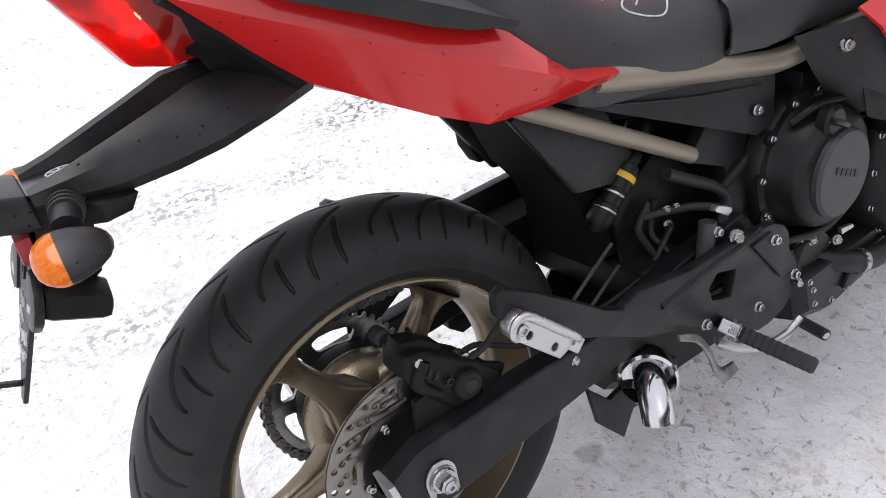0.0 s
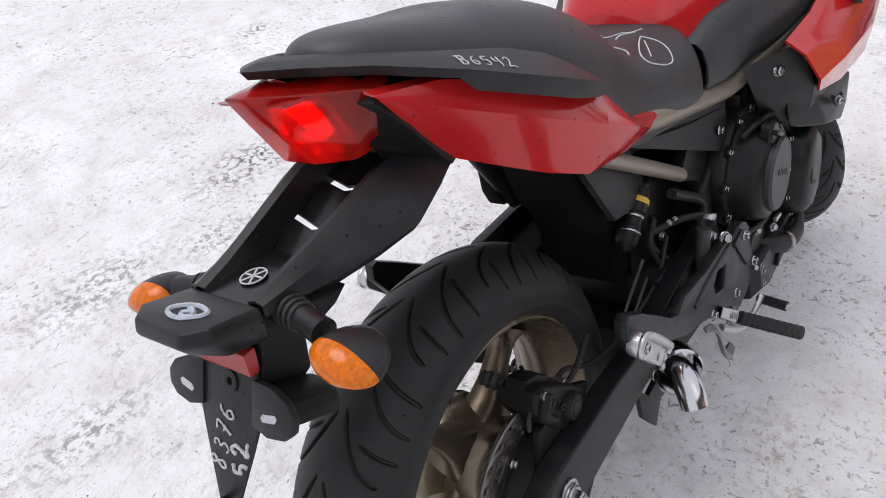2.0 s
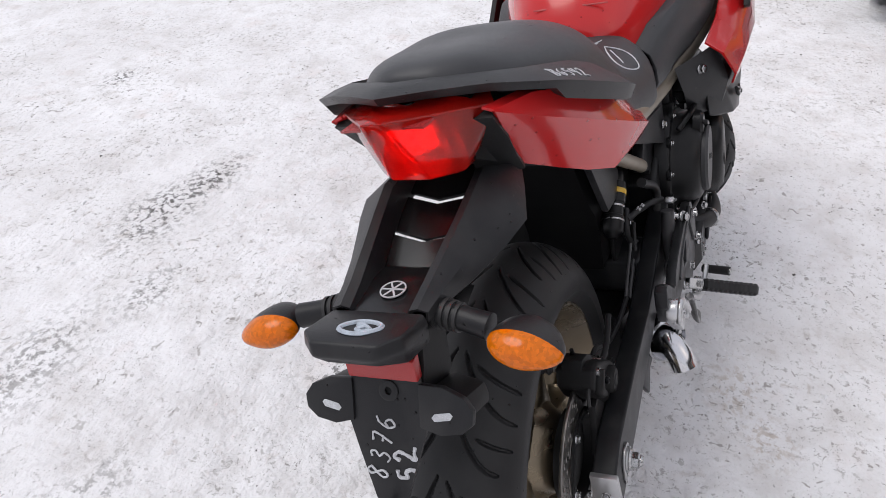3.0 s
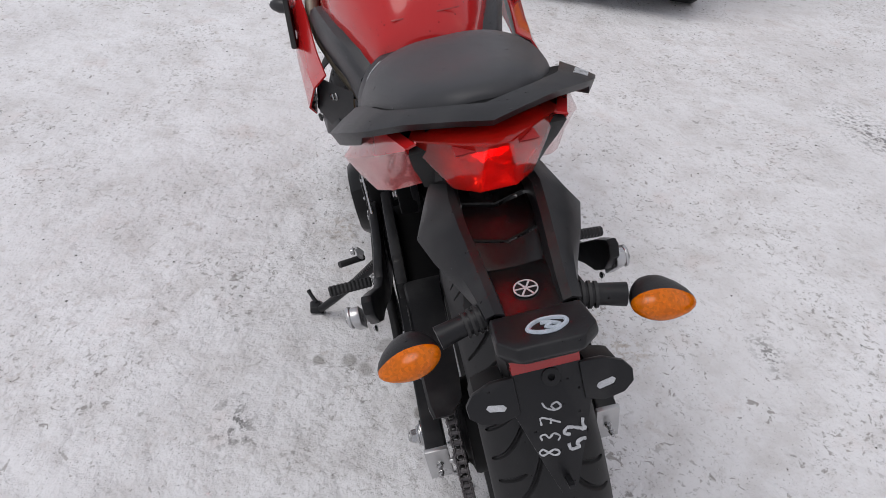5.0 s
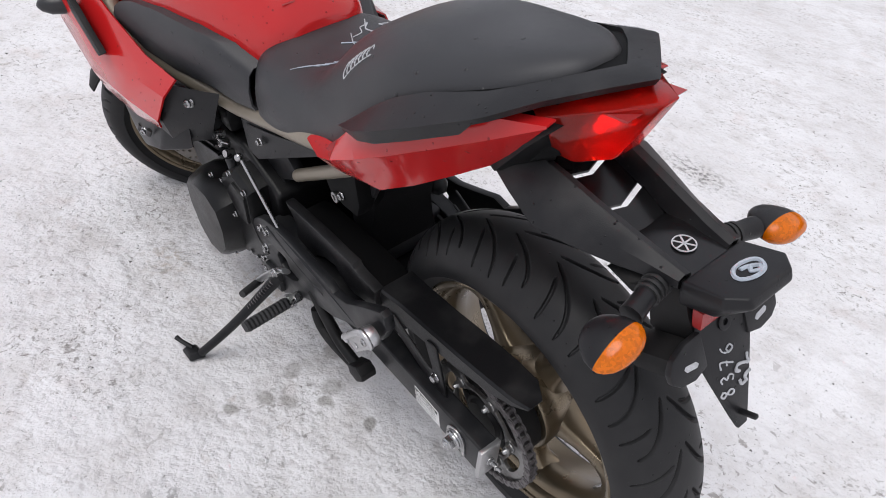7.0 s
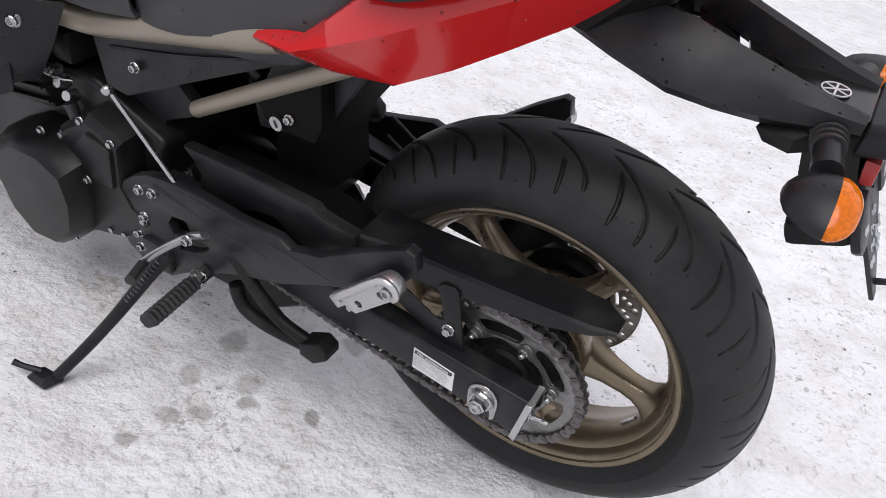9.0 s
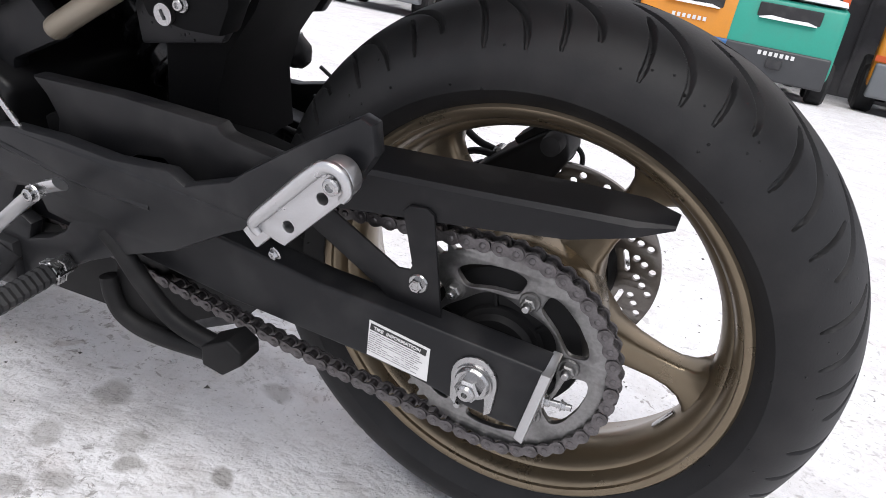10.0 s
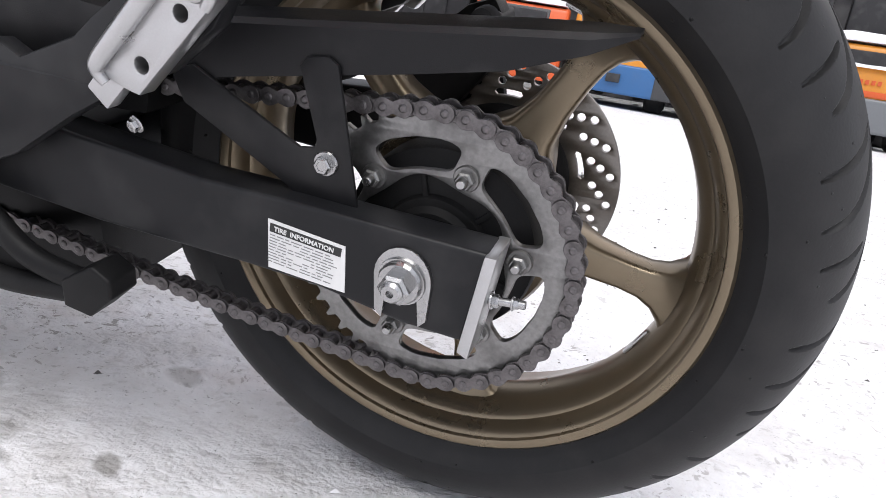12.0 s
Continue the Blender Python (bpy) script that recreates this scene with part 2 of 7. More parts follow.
def prism(outline, y0, y1, edge=0.003, seg=2, flare=0.0):
    """A plate: an outline in the side view, of a thickness across."""
    bm = bmesh.new()
    lo = [bm.verts.new((x, y0, z)) for x, z in outline]
    hi = [bm.verts.new((x, y1 + flare * i, z)) for i, (x, z) in enumerate(outline)]
    bm.faces.new(lo)
    bm.faces.new(hi)
    k = len(lo)
    for i in range(k):
        bm.faces.new((lo[i], lo[(i + 1) % k], hi[(i + 1) % k], hi[i]))
    bmesh.ops.recalc_face_normals(bm, faces=bm.faces)
    return bevel(bm, edge, seg)


def box(sx, sy, sz, m=Matrix(), edge=0.004, seg=2):
    bm = bmesh.new()
    bmesh.ops.create_cube(bm, size=1)
    for v in bm.verts:
        v.co = Vector((v.co.x * sx, v.co.y * sy, v.co.z * sz))
    bevel(bm, edge, seg)
    bm.transform(m)
    return bm


def loft(rings, caps=True, closed=True):
    bm = bmesh.new()
    vs = [[bm.verts.new(p) for p in r] for r in rings]
    for a, b in zip(vs, vs[1:]):
        k = len(a)
        for i in range(k if closed else k - 1):
            j = (i + 1) % k
            bm.faces.new((a[i], a[j], b[j], b[i]))
    if caps and closed:
        bm.faces.new(vs[0])
        bm.faces.new(vs[-1])
    return bm


def spline(points, steps=6):
    """A smooth run through points (of any size)."""
    p = [np.array(q, float) for q in points]
    p = [2 * p[0] - p[1]] + p + [2 * p[-1] - p[-2]]
    out = []
    for i in range(1, len(p) - 2):
        for s in range(steps):
            t = s / steps
            a, b, c, d = p[i - 1:i + 3]
            out.append(0.5 * (2 * b + (c - a) * t + (2 * a - 5 * b + 4 * c - d) * t * t + (3 * b - a - 3 * c + d) * t ** 3))
    out.append(p[-2])
    return out


def tube(points, radius, n=12, steps=6, flat=1.0, caps=True):
    """A round bar or hose along points; radius may be a list, one a point."""
    if isinstance(radius, (int, float)):
        radius = [radius] * len(points)
    path = spline([(*p, r) for p, r in zip(points, radius)], steps) if steps > 1 else [np.array((*p, r), float) for p, r in zip(points, radius)]
    rings, side = [], None
    for i, q in enumerate(path):
        a, b = path[max(i - 1, 0)][:3], path[min(i + 1, len(path) - 1)][:3]
        t = Vector(b - a).normalized()
        if side is None:
            side = t.orthogonal().normalized()
        side = (side - t * side.dot(t)).normalized()
        up = t.cross(side)
        o = Vector(q[:3])
        rings.append([o + (side * math.cos(k / n * math.tau) + up * math.sin(k / n * math.tau) * flat) * q[3] for k in range(n)])
    return loft(rings, caps)


def lathe(profile, n=48, centre=(0, 0, 0), turn=Matrix(), close=False, start=0.0, sweep=math.tau):
    """Turns (radius, along) about the cross axis of the bike."""
    bm = bmesh.new()
    full = abs(sweep - math.tau) < 1e-6
    rows = []
    for k in range(n if full else n + 1):
        a = start + sweep * k / n
        rows.append([bm.verts.new(turn @ Vector((r * math.cos(a), y, r * math.sin(a))) + Vector(centre)) for r, y in profile])
    m = len(profile)
    for k in range(n):
        a, b = rows[k], rows[(k + 1) % len(rows)]
        for i in range(m if close else m - 1):
            j = (i + 1) % m
            bm.faces.new((a[i], a[j], b[j], b[i]))
    if not close:
        for i in (0, m - 1):
            if profile[i][0] > 1e-5 and full:
                bm.faces.new([r[i] for r in rows])
    bmesh.ops.remove_doubles(bm, verts=bm.verts, dist=1e-6)
    bmesh.ops.recalc_face_normals(bm, faces=bm.faces)
    return bm


def ring_of(r, n=48, centre=(0, 0), start=0.0):
    return [(centre[0] + r * math.cos(start + k / n * math.tau), centre[1] + r * math.sin(start + k / n * math.tau)) for k in range(n)]


def plate(outlines, y0, y1, edge=0.0008):
    """A flat plate with holes: the first outline is its edge, the rest are holes. Returns a mesh."""
    cu = bpy.data.curves.new("plate", "CURVE")
    cu.dimensions, cu.fill_mode = "2D", "BOTH"
    cu.extrude, cu.bevel_depth, cu.bevel_resolution = abs(y1 - y0) / 2 - edge, edge, 1
    cu.offset = -edge
    for o in outlines:
        sp = cu.splines.new("POLY")
        sp.points.add(len(o) - 1)
        for q, (x, z) in zip(sp.points, o):
            q.co = (x, z, 0, 1)
        sp.use_cyclic_u = True
    tmp = bpy.data.objects.new("plate", cu)
    mesh = bpy.data.meshes.new_from_object(tmp)
    bpy.data.objects.remove(tmp)
    bpy.data.curves.remove(cu)
    weld = bmesh.new()
    weld.from_mesh(mesh)
    bmesh.ops.remove_doubles(weld, verts=weld.verts, dist=1e-5)
    weld.to_mesh(mesh)
    weld.free()
    mesh.transform(Matrix(((1, 0, 0, 0), (0, 0, -1, (y0 + y1) / 2), (0, 1, 0, 0), (0, 0, 0, 1))))
    return mesh


def words(text, size, m, bold=0.0, depth=0.0003):
    cu = bpy.data.curves.new("words", "FONT")
    cu.body, cu.size, cu.extrude, cu.offset, cu.align_x = text, size, depth, bold, "LEFT"
    tmp = bpy.data.objects.new("words", cu)
    mesh = bpy.data.meshes.new_from_object(tmp)
    bpy.data.objects.remove(tmp)
    bpy.data.curves.remove(cu)
    mesh.transform(m)
    return mesh


def basis(origin, right, up):
    """A matrix whose x runs along right, y along up, z out of the face."""
    r = Vector(right).normalized()
    u = Vector(up)
    u = (u - r * u.dot(r)).normalized()
    o = r.cross(u)
    return Matrix(((r.x, u.x, o.x, origin[0]), (r.y, u.y, o.y, origin[1]), (r.z, u.z, o.z, origin[2]), (0, 0, 0, 1)))


def aim(at, way):
    """A matrix that turns +z along way, at a place."""
    return Matrix.Translation(at) @ Vector(way).to_track_quat("Z", "Y").to_matrix().to_4x4()


def bolt_mesh(hexagon=True):
    """A head of 10 mm across, on a flange, along +z."""
    bm = bmesh.new()
    prof = [(0.0068, 0), (0.0072, 0.0006), (0.0066, 0.0018)]
    rows = [[bm.verts.new((r * math.cos(k / 18 * math.tau), r * math.sin(k / 18 * math.tau), z)) for k in range(18)] for r, z in prof]
    for a, b in zip(rows, rows[1:]):
        for k in range(18):
            bm.faces.new((a[k], a[(k + 1) % 18], b[(k + 1) % 18], b[k]))
    bm.faces.new(rows[-1])
    n = 6 if hexagon else 16
    head = [(0.0052, 0.0018), (0.0052, 0.0056), (0.0042, 0.0066), (0.0028, 0.0066), (0.0026, 0.0046 if not hexagon else 0.0062)]
    hr = [[bm.verts.new((r * math.cos(k / n * math.tau), r * math.sin(k / n * math.tau), z)) for k in range(n)] for r, z in head]
    for a, b in zip(hr, hr[1:]):
        for k in range(n):
            bm.faces.new((a[k], a[(k + 1) % n], b[(k + 1) % n], b[k]))
    bm.faces.new(hr[-1])
    bmesh.ops.recalc_face_normals(bm, faces=bm.faces)
    me = bpy.data.meshes.new("bolt")
    bm.to_mesh(me)
    bm.free()
    me.materials.append(M_STEEL)
    return me


HEX, SOCKET = bolt_mesh(True), bolt_mesh(False)
DARKBOLT = bolt_mesh(False)
DARKBOLT.materials.clear()
DARKBOLT.materials.append(M_SATIN)
NUT = bolt_mesh(True)
NUT.materials.clear()
NUT.materials.append(M_SPROCKET)


def bolt(at, way, parent, size=1.0, mesh=None, name="bolt"):
    ob = new(name, mesh or HEX)
    ob.parent = parent
    ob.matrix_local = aim(at, way) @ Matrix.Scale(size, 4)
    return ob


def both(f):
    """Calls f for the left (+1) and the right (-1) side."""
    return [f(1), f(-1)]


def mirror(points, s):
    return [(x, y * s, z) for x, y, z in points]

# ---- the motorcycle: x ahead from the rear axle, y to its left, z up; it leans on its side stand ----
bike = new("motorcycle")
bike.matrix_world = pose(0, 0, LIFT, LEAN, 0, 0)
tagged(bike, "red and black motorcycle with bronze wheels leaning on its side stand", "motorcycle")
AXLE = (0, 0, 0.307)


# -- tyres with cut tread --
def tyre_mesh(R, half, crown, bead, n=1900, cols=84):
    """Round tread with curved grooves sunk into it."""
    edge = half * 0.90
    prof = []
    for k in range(cols + 1):
        y = -edge + 2 * edge * k / cols
        prof.append((R - crown + math.sqrt(max(crown * crown - y * y, 1e-6)), y))
    r_e = prof[0][0]
    wall = [(r_e - 0.010, half * 0.97), (r_e - 0.022, half), (r_e - 0.034, half * 0.985), (bead + 0.009, half * 0.89), (bead + 0.004, half * 0.835), (bead + 0.0005, half * 0.775), (bead - 0.008, half * 0.70)]
    left = [(r, -y) for r, y in wall][::-1]
    prof = left + prof + wall
    prof = np.array(prof)
    ang = np.arange(n) / n * math.tau
    rad = np.repeat(prof[None, :, 0], n, 0)
    lat = np.repeat(prof[None, :, 1], n, 0)
    run = ang[:, None] * R + np.zeros_like(rad)
    period = math.tau * R / 13
    depth = np.zeros_like(rad)
    # grooves: start across, end across, how far they sweep, shift along, half width
    for side in (1, -1):
        for a, b, sweep, shift, wid in ((0.004, 0.0715, 0.080, 0.0, 0.0024), (0.034, 0.070, 0.010, 0.22, 0.0022), (0.006, 0.060, 0.072, 0.42, 0.0024), (0.022, 0.0715, 0.020, 0.72, 0.0025)):
            a, b = a * half / 0.08, b * half / 0.08
            s = lat * side
            f = np.clip((s - a) / (b - a), 0, 1)
            along = sweep * (1 - (1 - f) ** 1.9) - sweep
            d = (run - along - (shift + (0.5 if side < 0 else 0)) * period) % period
            d = np.minimum(d, period - d)
            slope = np.sqrt(1 + (1.9 * sweep / (b - a) * (1 - f) ** 0.9) ** 2)
            d = d / slope
            w = wid * np.clip(np.minimum((s - a) / 0.010, (b - s) / 0.006) + 0.3, 0, 1)
            inside = (s > a) & (s < b)
            cut = 0.0055 * np.clip((w - d) / 0.0017 + 0.5, 0, 1)
            depth = np.maximum(depth, np.where(inside, cut, 0))
    depth[:, :len(left)] = 0
    depth[:, -len(wall):] = 0
    rad = rad - depth
    x, z = rad * np.cos(ang)[:, None], rad * np.sin(ang)[:, None]
    m = prof.shape[0]
    verts = np.stack([x, lat, z], 2).reshape(-1, 3)
    faces = []
    for k in range(n):
        q = (k + 1) % n
        for i in range(m - 1):
            faces.append((k * m + i, k * m + i + 1, q * m + i + 1, q * m + i))
    me = bpy.data.meshes.new("tyre")
    me.from_pydata(verts.tolist(), [], faces)
    me.update()
    return me


def rim_bm(r0, w, n=96):
    """A cast rim: lips, hump and a deep barrel."""
    half = [(r0 + 0.001, w - 0.006), (r0 + 0.001, w), (r0 - 0.002, w + 0.0025), (r0 - 0.006, w + 0.0025), (r0 - 0.009, w + 0.0005), (r0 - 0.0098, w - 0.003),
            (r0 - 0.0128, w - 0.0050), (r0 - 0.0165, w - 0.012), (r0 - 0.0190, w - 0.0195), (r0 - 0.0225, w - 0.0215), (r0 - 0.0265, w - 0.029), (r0 - 0.0305, w - 0.035), (r0 - 0.033, 0.010)]
    far = [(r0 - 0.0320, -0.004), (r0 - 0.0270, -0.016), (r0 - 0.0200, -0.029), (r0 - 0.0150, -0.040), (r0 - 0.0100, -w + 0.010), (r0 - 0.0065, -w + 0.002), (r0 - 0.0050, -w - 0.002), (r0 - 0.0020, -w - 0.0025), (r0 + 0.001, -w), (r0 + 0.001, -w + 0.006)]
    prof = half + far + [(r0 - 0.0030, -w + 0.012), (r0 - 0.0080, -w * 0.55), (r0 - 0.014, -w * 0.2), (r0 - 0.014, w - 0.014)]
    return lathe(prof, n, close=True)


def spoke_bm(stations):
    """One arm along +x: (out, half width, half depth)."""
    rings = []
    for r, w, d in stations:
        ring = []
        for k in range(16):
            a = k / 16 * math.tau
            c, s = math.cos(a), math.sin(a)
            ring.append((r, math.copysign(abs(s) ** 0.5, s) * d, math.copysign(abs(c) ** 0.5, c) * w))
        rings.append(ring)
    return loft(rings)


SPOKE = [(0.040, 0.046, 0.034), (0.062, 0.044, 0.033), (0.078, 0.034, 0.030), (0.095, 0.0225, 0.025), (0.120, 0.0165, 0.0200), (0.150, 0.0150, 0.0165), (0.168, 0.0160, 0.0165), (0.182, 0.0205, 0.0185), (0.192, 0.029, 0.022), (0.199, 0.042, 0.026)]

wheel = part("rear_wheel", rim_bm(0.229, 0.062), M_BRONZE, bike, "bronze painted five-spoke cast rear wheel")
wheel.location = AXLE
put("tyre", tyre_mesh(0.320, 0.080, 0.085, 0.229), M_RUBBER, wheel, "black rubber tyre with curved tread grooves and wet snow grit", 30)
for k in range(5):
    sp = part("spoke", spoke_bm(SPOKE), M_BRONZE, wheel, smooth=60)
    sp.rotation_euler = (0, -radians(SPOKE_TURN + 72 * k), 0)
part("hub", lathe([(0.020, 0.062), (0.050, 0.060), (0.058, 0.052), (0.075, 0.030), (0.078, 0.0), (0.075, -0.030), (0.056, -0.052), (0.050, -0.066), (0.020, -0.068)], 48), M_BRONZE, wheel)
part("hub_drum", lathe([(0.045, -0.060), (0.058, -0.056), (0.066, -0.042), (0.080, -0.012), (0.089, 0.020), (0.091, 0.050), (0.088, 0.0555), (0.045, 0.0555)], 56), M_BRONZE, wheel, "", 50)
part("sprocket_carrier", lathe([(0.020, 0.116), (0.034, 0.116), (0.038, 0.110), (0.044, 0.110), (0.046, 0.104), (0.060, 0.103), (0.066, 0.098), (0.072, 0.096), (0.080, 0.094), (0.082, 0.088), (0.082, 0.060), (0.060, 0.056)], 56), M_DARK, wheel, "black damper hub behind the sprocket")
for k in range(6):
    a = radians(17 + 60 * k)
    rib = part("carrier_rib", box(0.030, 0.004, 0.005, Matrix.Translation((0.050 * math.cos(a), 0.105, 0.050 * math.sin(a))) @ Matrix.Rotation(-a, 4, "Y"), 0.0015), M_DARK, wheel)
weight = part("balance_weight", box(0.032, 0.006, 0.0032, edge=0.001), M_STEEL, wheel, "grey clip-on balance weight")
for k, a in enumerate((209, 112)):
    o = weight if k == 0 else copy_thing(weight, Matrix())
    o.matrix_local = Matrix.Rotation(-radians(a), 4, "Y") @ Matrix.Translation((0.1945, 0.010, 0)) @ Matrix.Rotation(radians(90), 4, "Y")
part("tyre_valve", tube([(0.198, 0.0, 0.0), (0.186, 0.012, 0.002), (0.170, 0.026, 0.004)], [0.005, 0.004, 0.0035], 10), M_HOSE, wheel).rotation_euler = (0, -radians(300), 0)

# -- brake disc, drilled --
holes = []
for k in range(24):
    a = k / 24 * math.tau
    for j, r in enumerate((0.0955, 0.1035, 0.1125)):
        b = a + (j - 1) * 0.085
        holes.append(ring_of(0.0042, 12, (r * math.cos(b), r * math.sin(b))))
for k in range(10):
    a = (k + 0.5) / 10 * math.tau
    arc = [((0.0845 + dr) * math.cos(a + da), (0.0845 + dr) * math.sin(a + da)) for dr, da in ((-0.003, -0.14), (-0.003, -0.05), (-0.003, 0.05), (-0.003, 0.14), (0.0, 0.17), (0.003, 0.14), (0.003, 0.05), (0.003, -0.05), (0.003, -0.14), (0, -0.17))]
    holes.append(arc)
disc = put("brake_disc", plate([ring_of(0.1225, 96), ring_of(0.062, 64)] + holes, -0.090, -0.0850, 0.0004), M_DISC, wheel, "drilled steel brake disc")
part("disc_carrier", lathe([(0.030, -0.062), (0.068, -0.062), (0.074, -0.078), (0.072, -0.0935), (0.062, -0.0935), (0.055, -0.078), (0.030, -0.076)], 48), M_DARK, wheel)
for k in range(5):
    a = radians(40 + 72 * k)
    bolt((0.068 * math.cos(a), -0.0925, 0.068 * math.sin(a)), (0, -1, 0), disc, 1.0, SOCKET)

# -- rear sprocket and chain --
teeth = []
for k in range(46):
    for f, r in ((0.0, 0.1105), (0.25, 0.1115), (0.42, 0.1185), (0.58, 0.1185), (0.75, 0.1115)):
        a = (k + f) / 46 * math.tau
        teeth.append((r * math.cos(a), r * math.sin(a)))
slots = []
for k in range(6):
    mid = radians(109.5 + 30 + 60 * k)
    o = []
    for j in range(32):
        c, e = math.cos(j / 32 * math.tau), math.sin(j / 32 * math.tau)
        u, v = math.copysign(abs(c) ** 0.45, c), math.copysign(abs(e) ** 0.5, e)
        a, r = mid + 0.385 * u * (1 + 0.06 * v), 0.0832 + 0.0123 * v
        o.append((r * math.cos(a), r * math.sin(a)))
    slots.append(o)
inner = []
for k in range(120):
    a = k / 120 * math.tau
    r = 0.0640 - 0.0025 * math.cos(6 * (a - radians(109.5)))
    inner.append((r * math.cos(a), r * math.sin(a)))
sprocket = put("sprocket", plate([teeth, inner] + slots, 0.112, 0.1185, 0.0007), M_SPROCKET, wheel, "worn grey steel rear sprocket")
for k in range(6):
    a = radians(109.5 + 60 * k)
    nut_ = bolt((0.0742 * math.cos(a), 0.1185, 0.0742 * math.sin(a)), (0, 1, 0), sprocket, 1.45, NUT, "sprocket_nut")
    part("stud_end", lathe([(0.0044, 0.1185), (0.0044, 0.1325), (0.0030, 0.1345), (0.0, 0.1345)], 14, (0.0742 * math.cos(a), 0, 0.0742 * math.sin(a))), M_STEEL, sprocket)

PITCH, R1, R2 = 0.015875, 0.1163, 0.045
C1, C2 = Vector((0, 0.307)), Vector((0.630, 0.318))
ax = (C2 - C1)
dist, phi = ax.length, math.atan2(ax.y, ax.x)
off = math.acos((R1 - R2) / dist)
run = math.sqrt(dist ** 2 - (R1 - R2) ** 2)
a_top, a_bot = phi + off, phi - off
loop = []
big = R1 * (math.tau - 2 * off)
small = R2 * 2 * off
total = big + small + 2 * run
links = round(total / PITCH / 2) * 2


def chain_at(s):
    s %= total
    if s < big:
        a = a_top + s / R1
        return C1 + R1 * Vector((math.cos(a), math.sin(a)))
    s -= big
    if s < run:
        p = C1 + R1 * Vector((math.cos(a_bot), math.sin(a_bot)))
        q = C2 + R2 * Vector((math.cos(a_bot), math.sin(a_bot)))
        f = s / run
        return p.lerp(q, f) - Vector((0, 0.012 * math.sin(math.pi * f)))
    s -= run
    if s < small:
        a = a_bot + s / R2
        return C2 + R2 * Vector((math.cos(a), math.sin(a)))
    s -= small
    p = C2 + R2 * Vector((math.cos(a_top), math.sin(a_top)))
    q = C1 + R1 * Vector((math.cos(a_top), math.sin(a_top)))
    return p.lerp(q, s / run)


def link_mesh(y, half_w, pins):
    """Two side plates shaped like an eight; an outer link carries its pins, an inner one its rollers."""
    out = []
    for end in (1, -1):
        for k in range(11):
            a = radians(-112 + 22.4 * k)
            out.append((end * (PITCH / 2 + 0.0074 * math.cos(a)), end * 0.0074 * math.sin(a)))
        out.append((0, end * 0.0046))
    bm = bmesh.new()
    for s in (1, -1):
        me = plate([out], s * y, s * (y + 0.0019), 0.0004)
        bm.from_mesh(me)
        bpy.data.meshes.remove(me)
    for x in (-PITCH / 2, PITCH / 2):
        b2 = lathe([(0.0020, -half_w), (0.0034, -half_w + 0.0008), (0.0034, half_w - 0.0008), (0.0020, half_w)] if pins else [(0.0050, -y), (0.0050, y)], 10, (x, 0, 0))
        me = bpy.data.meshes.new("pin")
        b2.to_mesh(me)
        b2.free()
        bm.from_mesh(me)
        bpy.data.meshes.remove(me)
    me = bpy.data.meshes.new("chain_link")
    bm.to_mesh(me)
    bm.free()
    me.materials.append(M_CHAIN)
    return me


OUTER, INNER = link_mesh(0.0066, 0.0098, True), link_mesh(0.0044, 0.005, False)
chain = None
for k in range(links):
    p, q = chain_at(k * total / links), chain_at((k + 1) * total / links)
    m = Matrix.Translation(((p.x + q.x) / 2, 0.1155, (p.y + q.y) / 2)) @ Matrix.Rotation(-math.atan2(q.y - p.y, q.x - p.x), 4, "Y")
    if chain is None:
        chain = tagged(new("drive_chain", OUTER), "greasy dark steel drive chain round the rear sprocket")
        chain.parent, chain.matrix_local = bike, m
        first = m.inverted()
    else:
        ln = new("chain_link", OUTER if k % 2 == 0 else INNER)
        ln.parent, ln.matrix_local = chain, first @ m
part("front_sprocket", lathe([(0.010, 0.108), (0.040, 0.108), (0.042, 0.112), (0.040, 0.121), (0.010, 0.121)], 32, (C2.x, 0, C2.y)), M_SPROCKET, bike)

# -- swingarm --
swing = part("swingarm", prism([(-0.062, 0.345), (-0.049, 0.270), (0.000, 0.272), (0.071, 0.284), (0.129, 0.287), (0.275, 0.290), (0.400, 0.300), (0.560, 0.30), (0.62, 0.33), (0.60, 0.385), (0.50, 0.392), (0.40, 0.380), (0.294, 0.364), (0.172, 0.351), (0.092, 0.350), (0.041, 0.348)], 0.134, 0.168, 0.004, 3), M_SATIN, bike, "satin black box-section swingarm")
part("swingarm_beam", prism([(-0.064, 0.341), (-0.052, 0.263), (0.100, 0.270), (0.250, 0.280), (0.400, 0.285), (0.58, 0.30), (0.62, 0.33), (0.60, 0.39), (0.45, 0.375), (0.300, 0.352), (0.150, 0.362), (-0.014, 0.362)], -0.152, -0.118, 0.004, 3), M_SATIN, swing)
part("swingarm_bridge", box(0.09, 0.26, 0.075, pose(0.455, 0.005, 0.335), 0.012, 3), M_SATIN, swing)
both(lambda s: part("adjuster_plate", prism([(-0.067, 0.345), (-0.058, 0.345), (-0.046, 0.262), (-0.055, 0.258)], *((0.132, 0.171) if s > 0 else (-0.155, -0.116)), 0.0015), M_ALU, swing, "bare metal chain adjuster plate"))
for s in (1, -1):
    y = 0.151 if s > 0 else -0.135
    ad = part("adjuster_bolt", tube([(-0.050, y, 0.300), (-0.088, y, 0.304)], 0.0032, 10, 1), M_STEEL, swing)
    nut = bolt((-0.062, y, 0.3012), (-1, 0, 0.1), ad, 1.0, HEX, "lock_nut")
    bolt((-0.078, y, 0.303), (-1, 0, 0.1), ad, 0.8, HEX, "lock_nut")
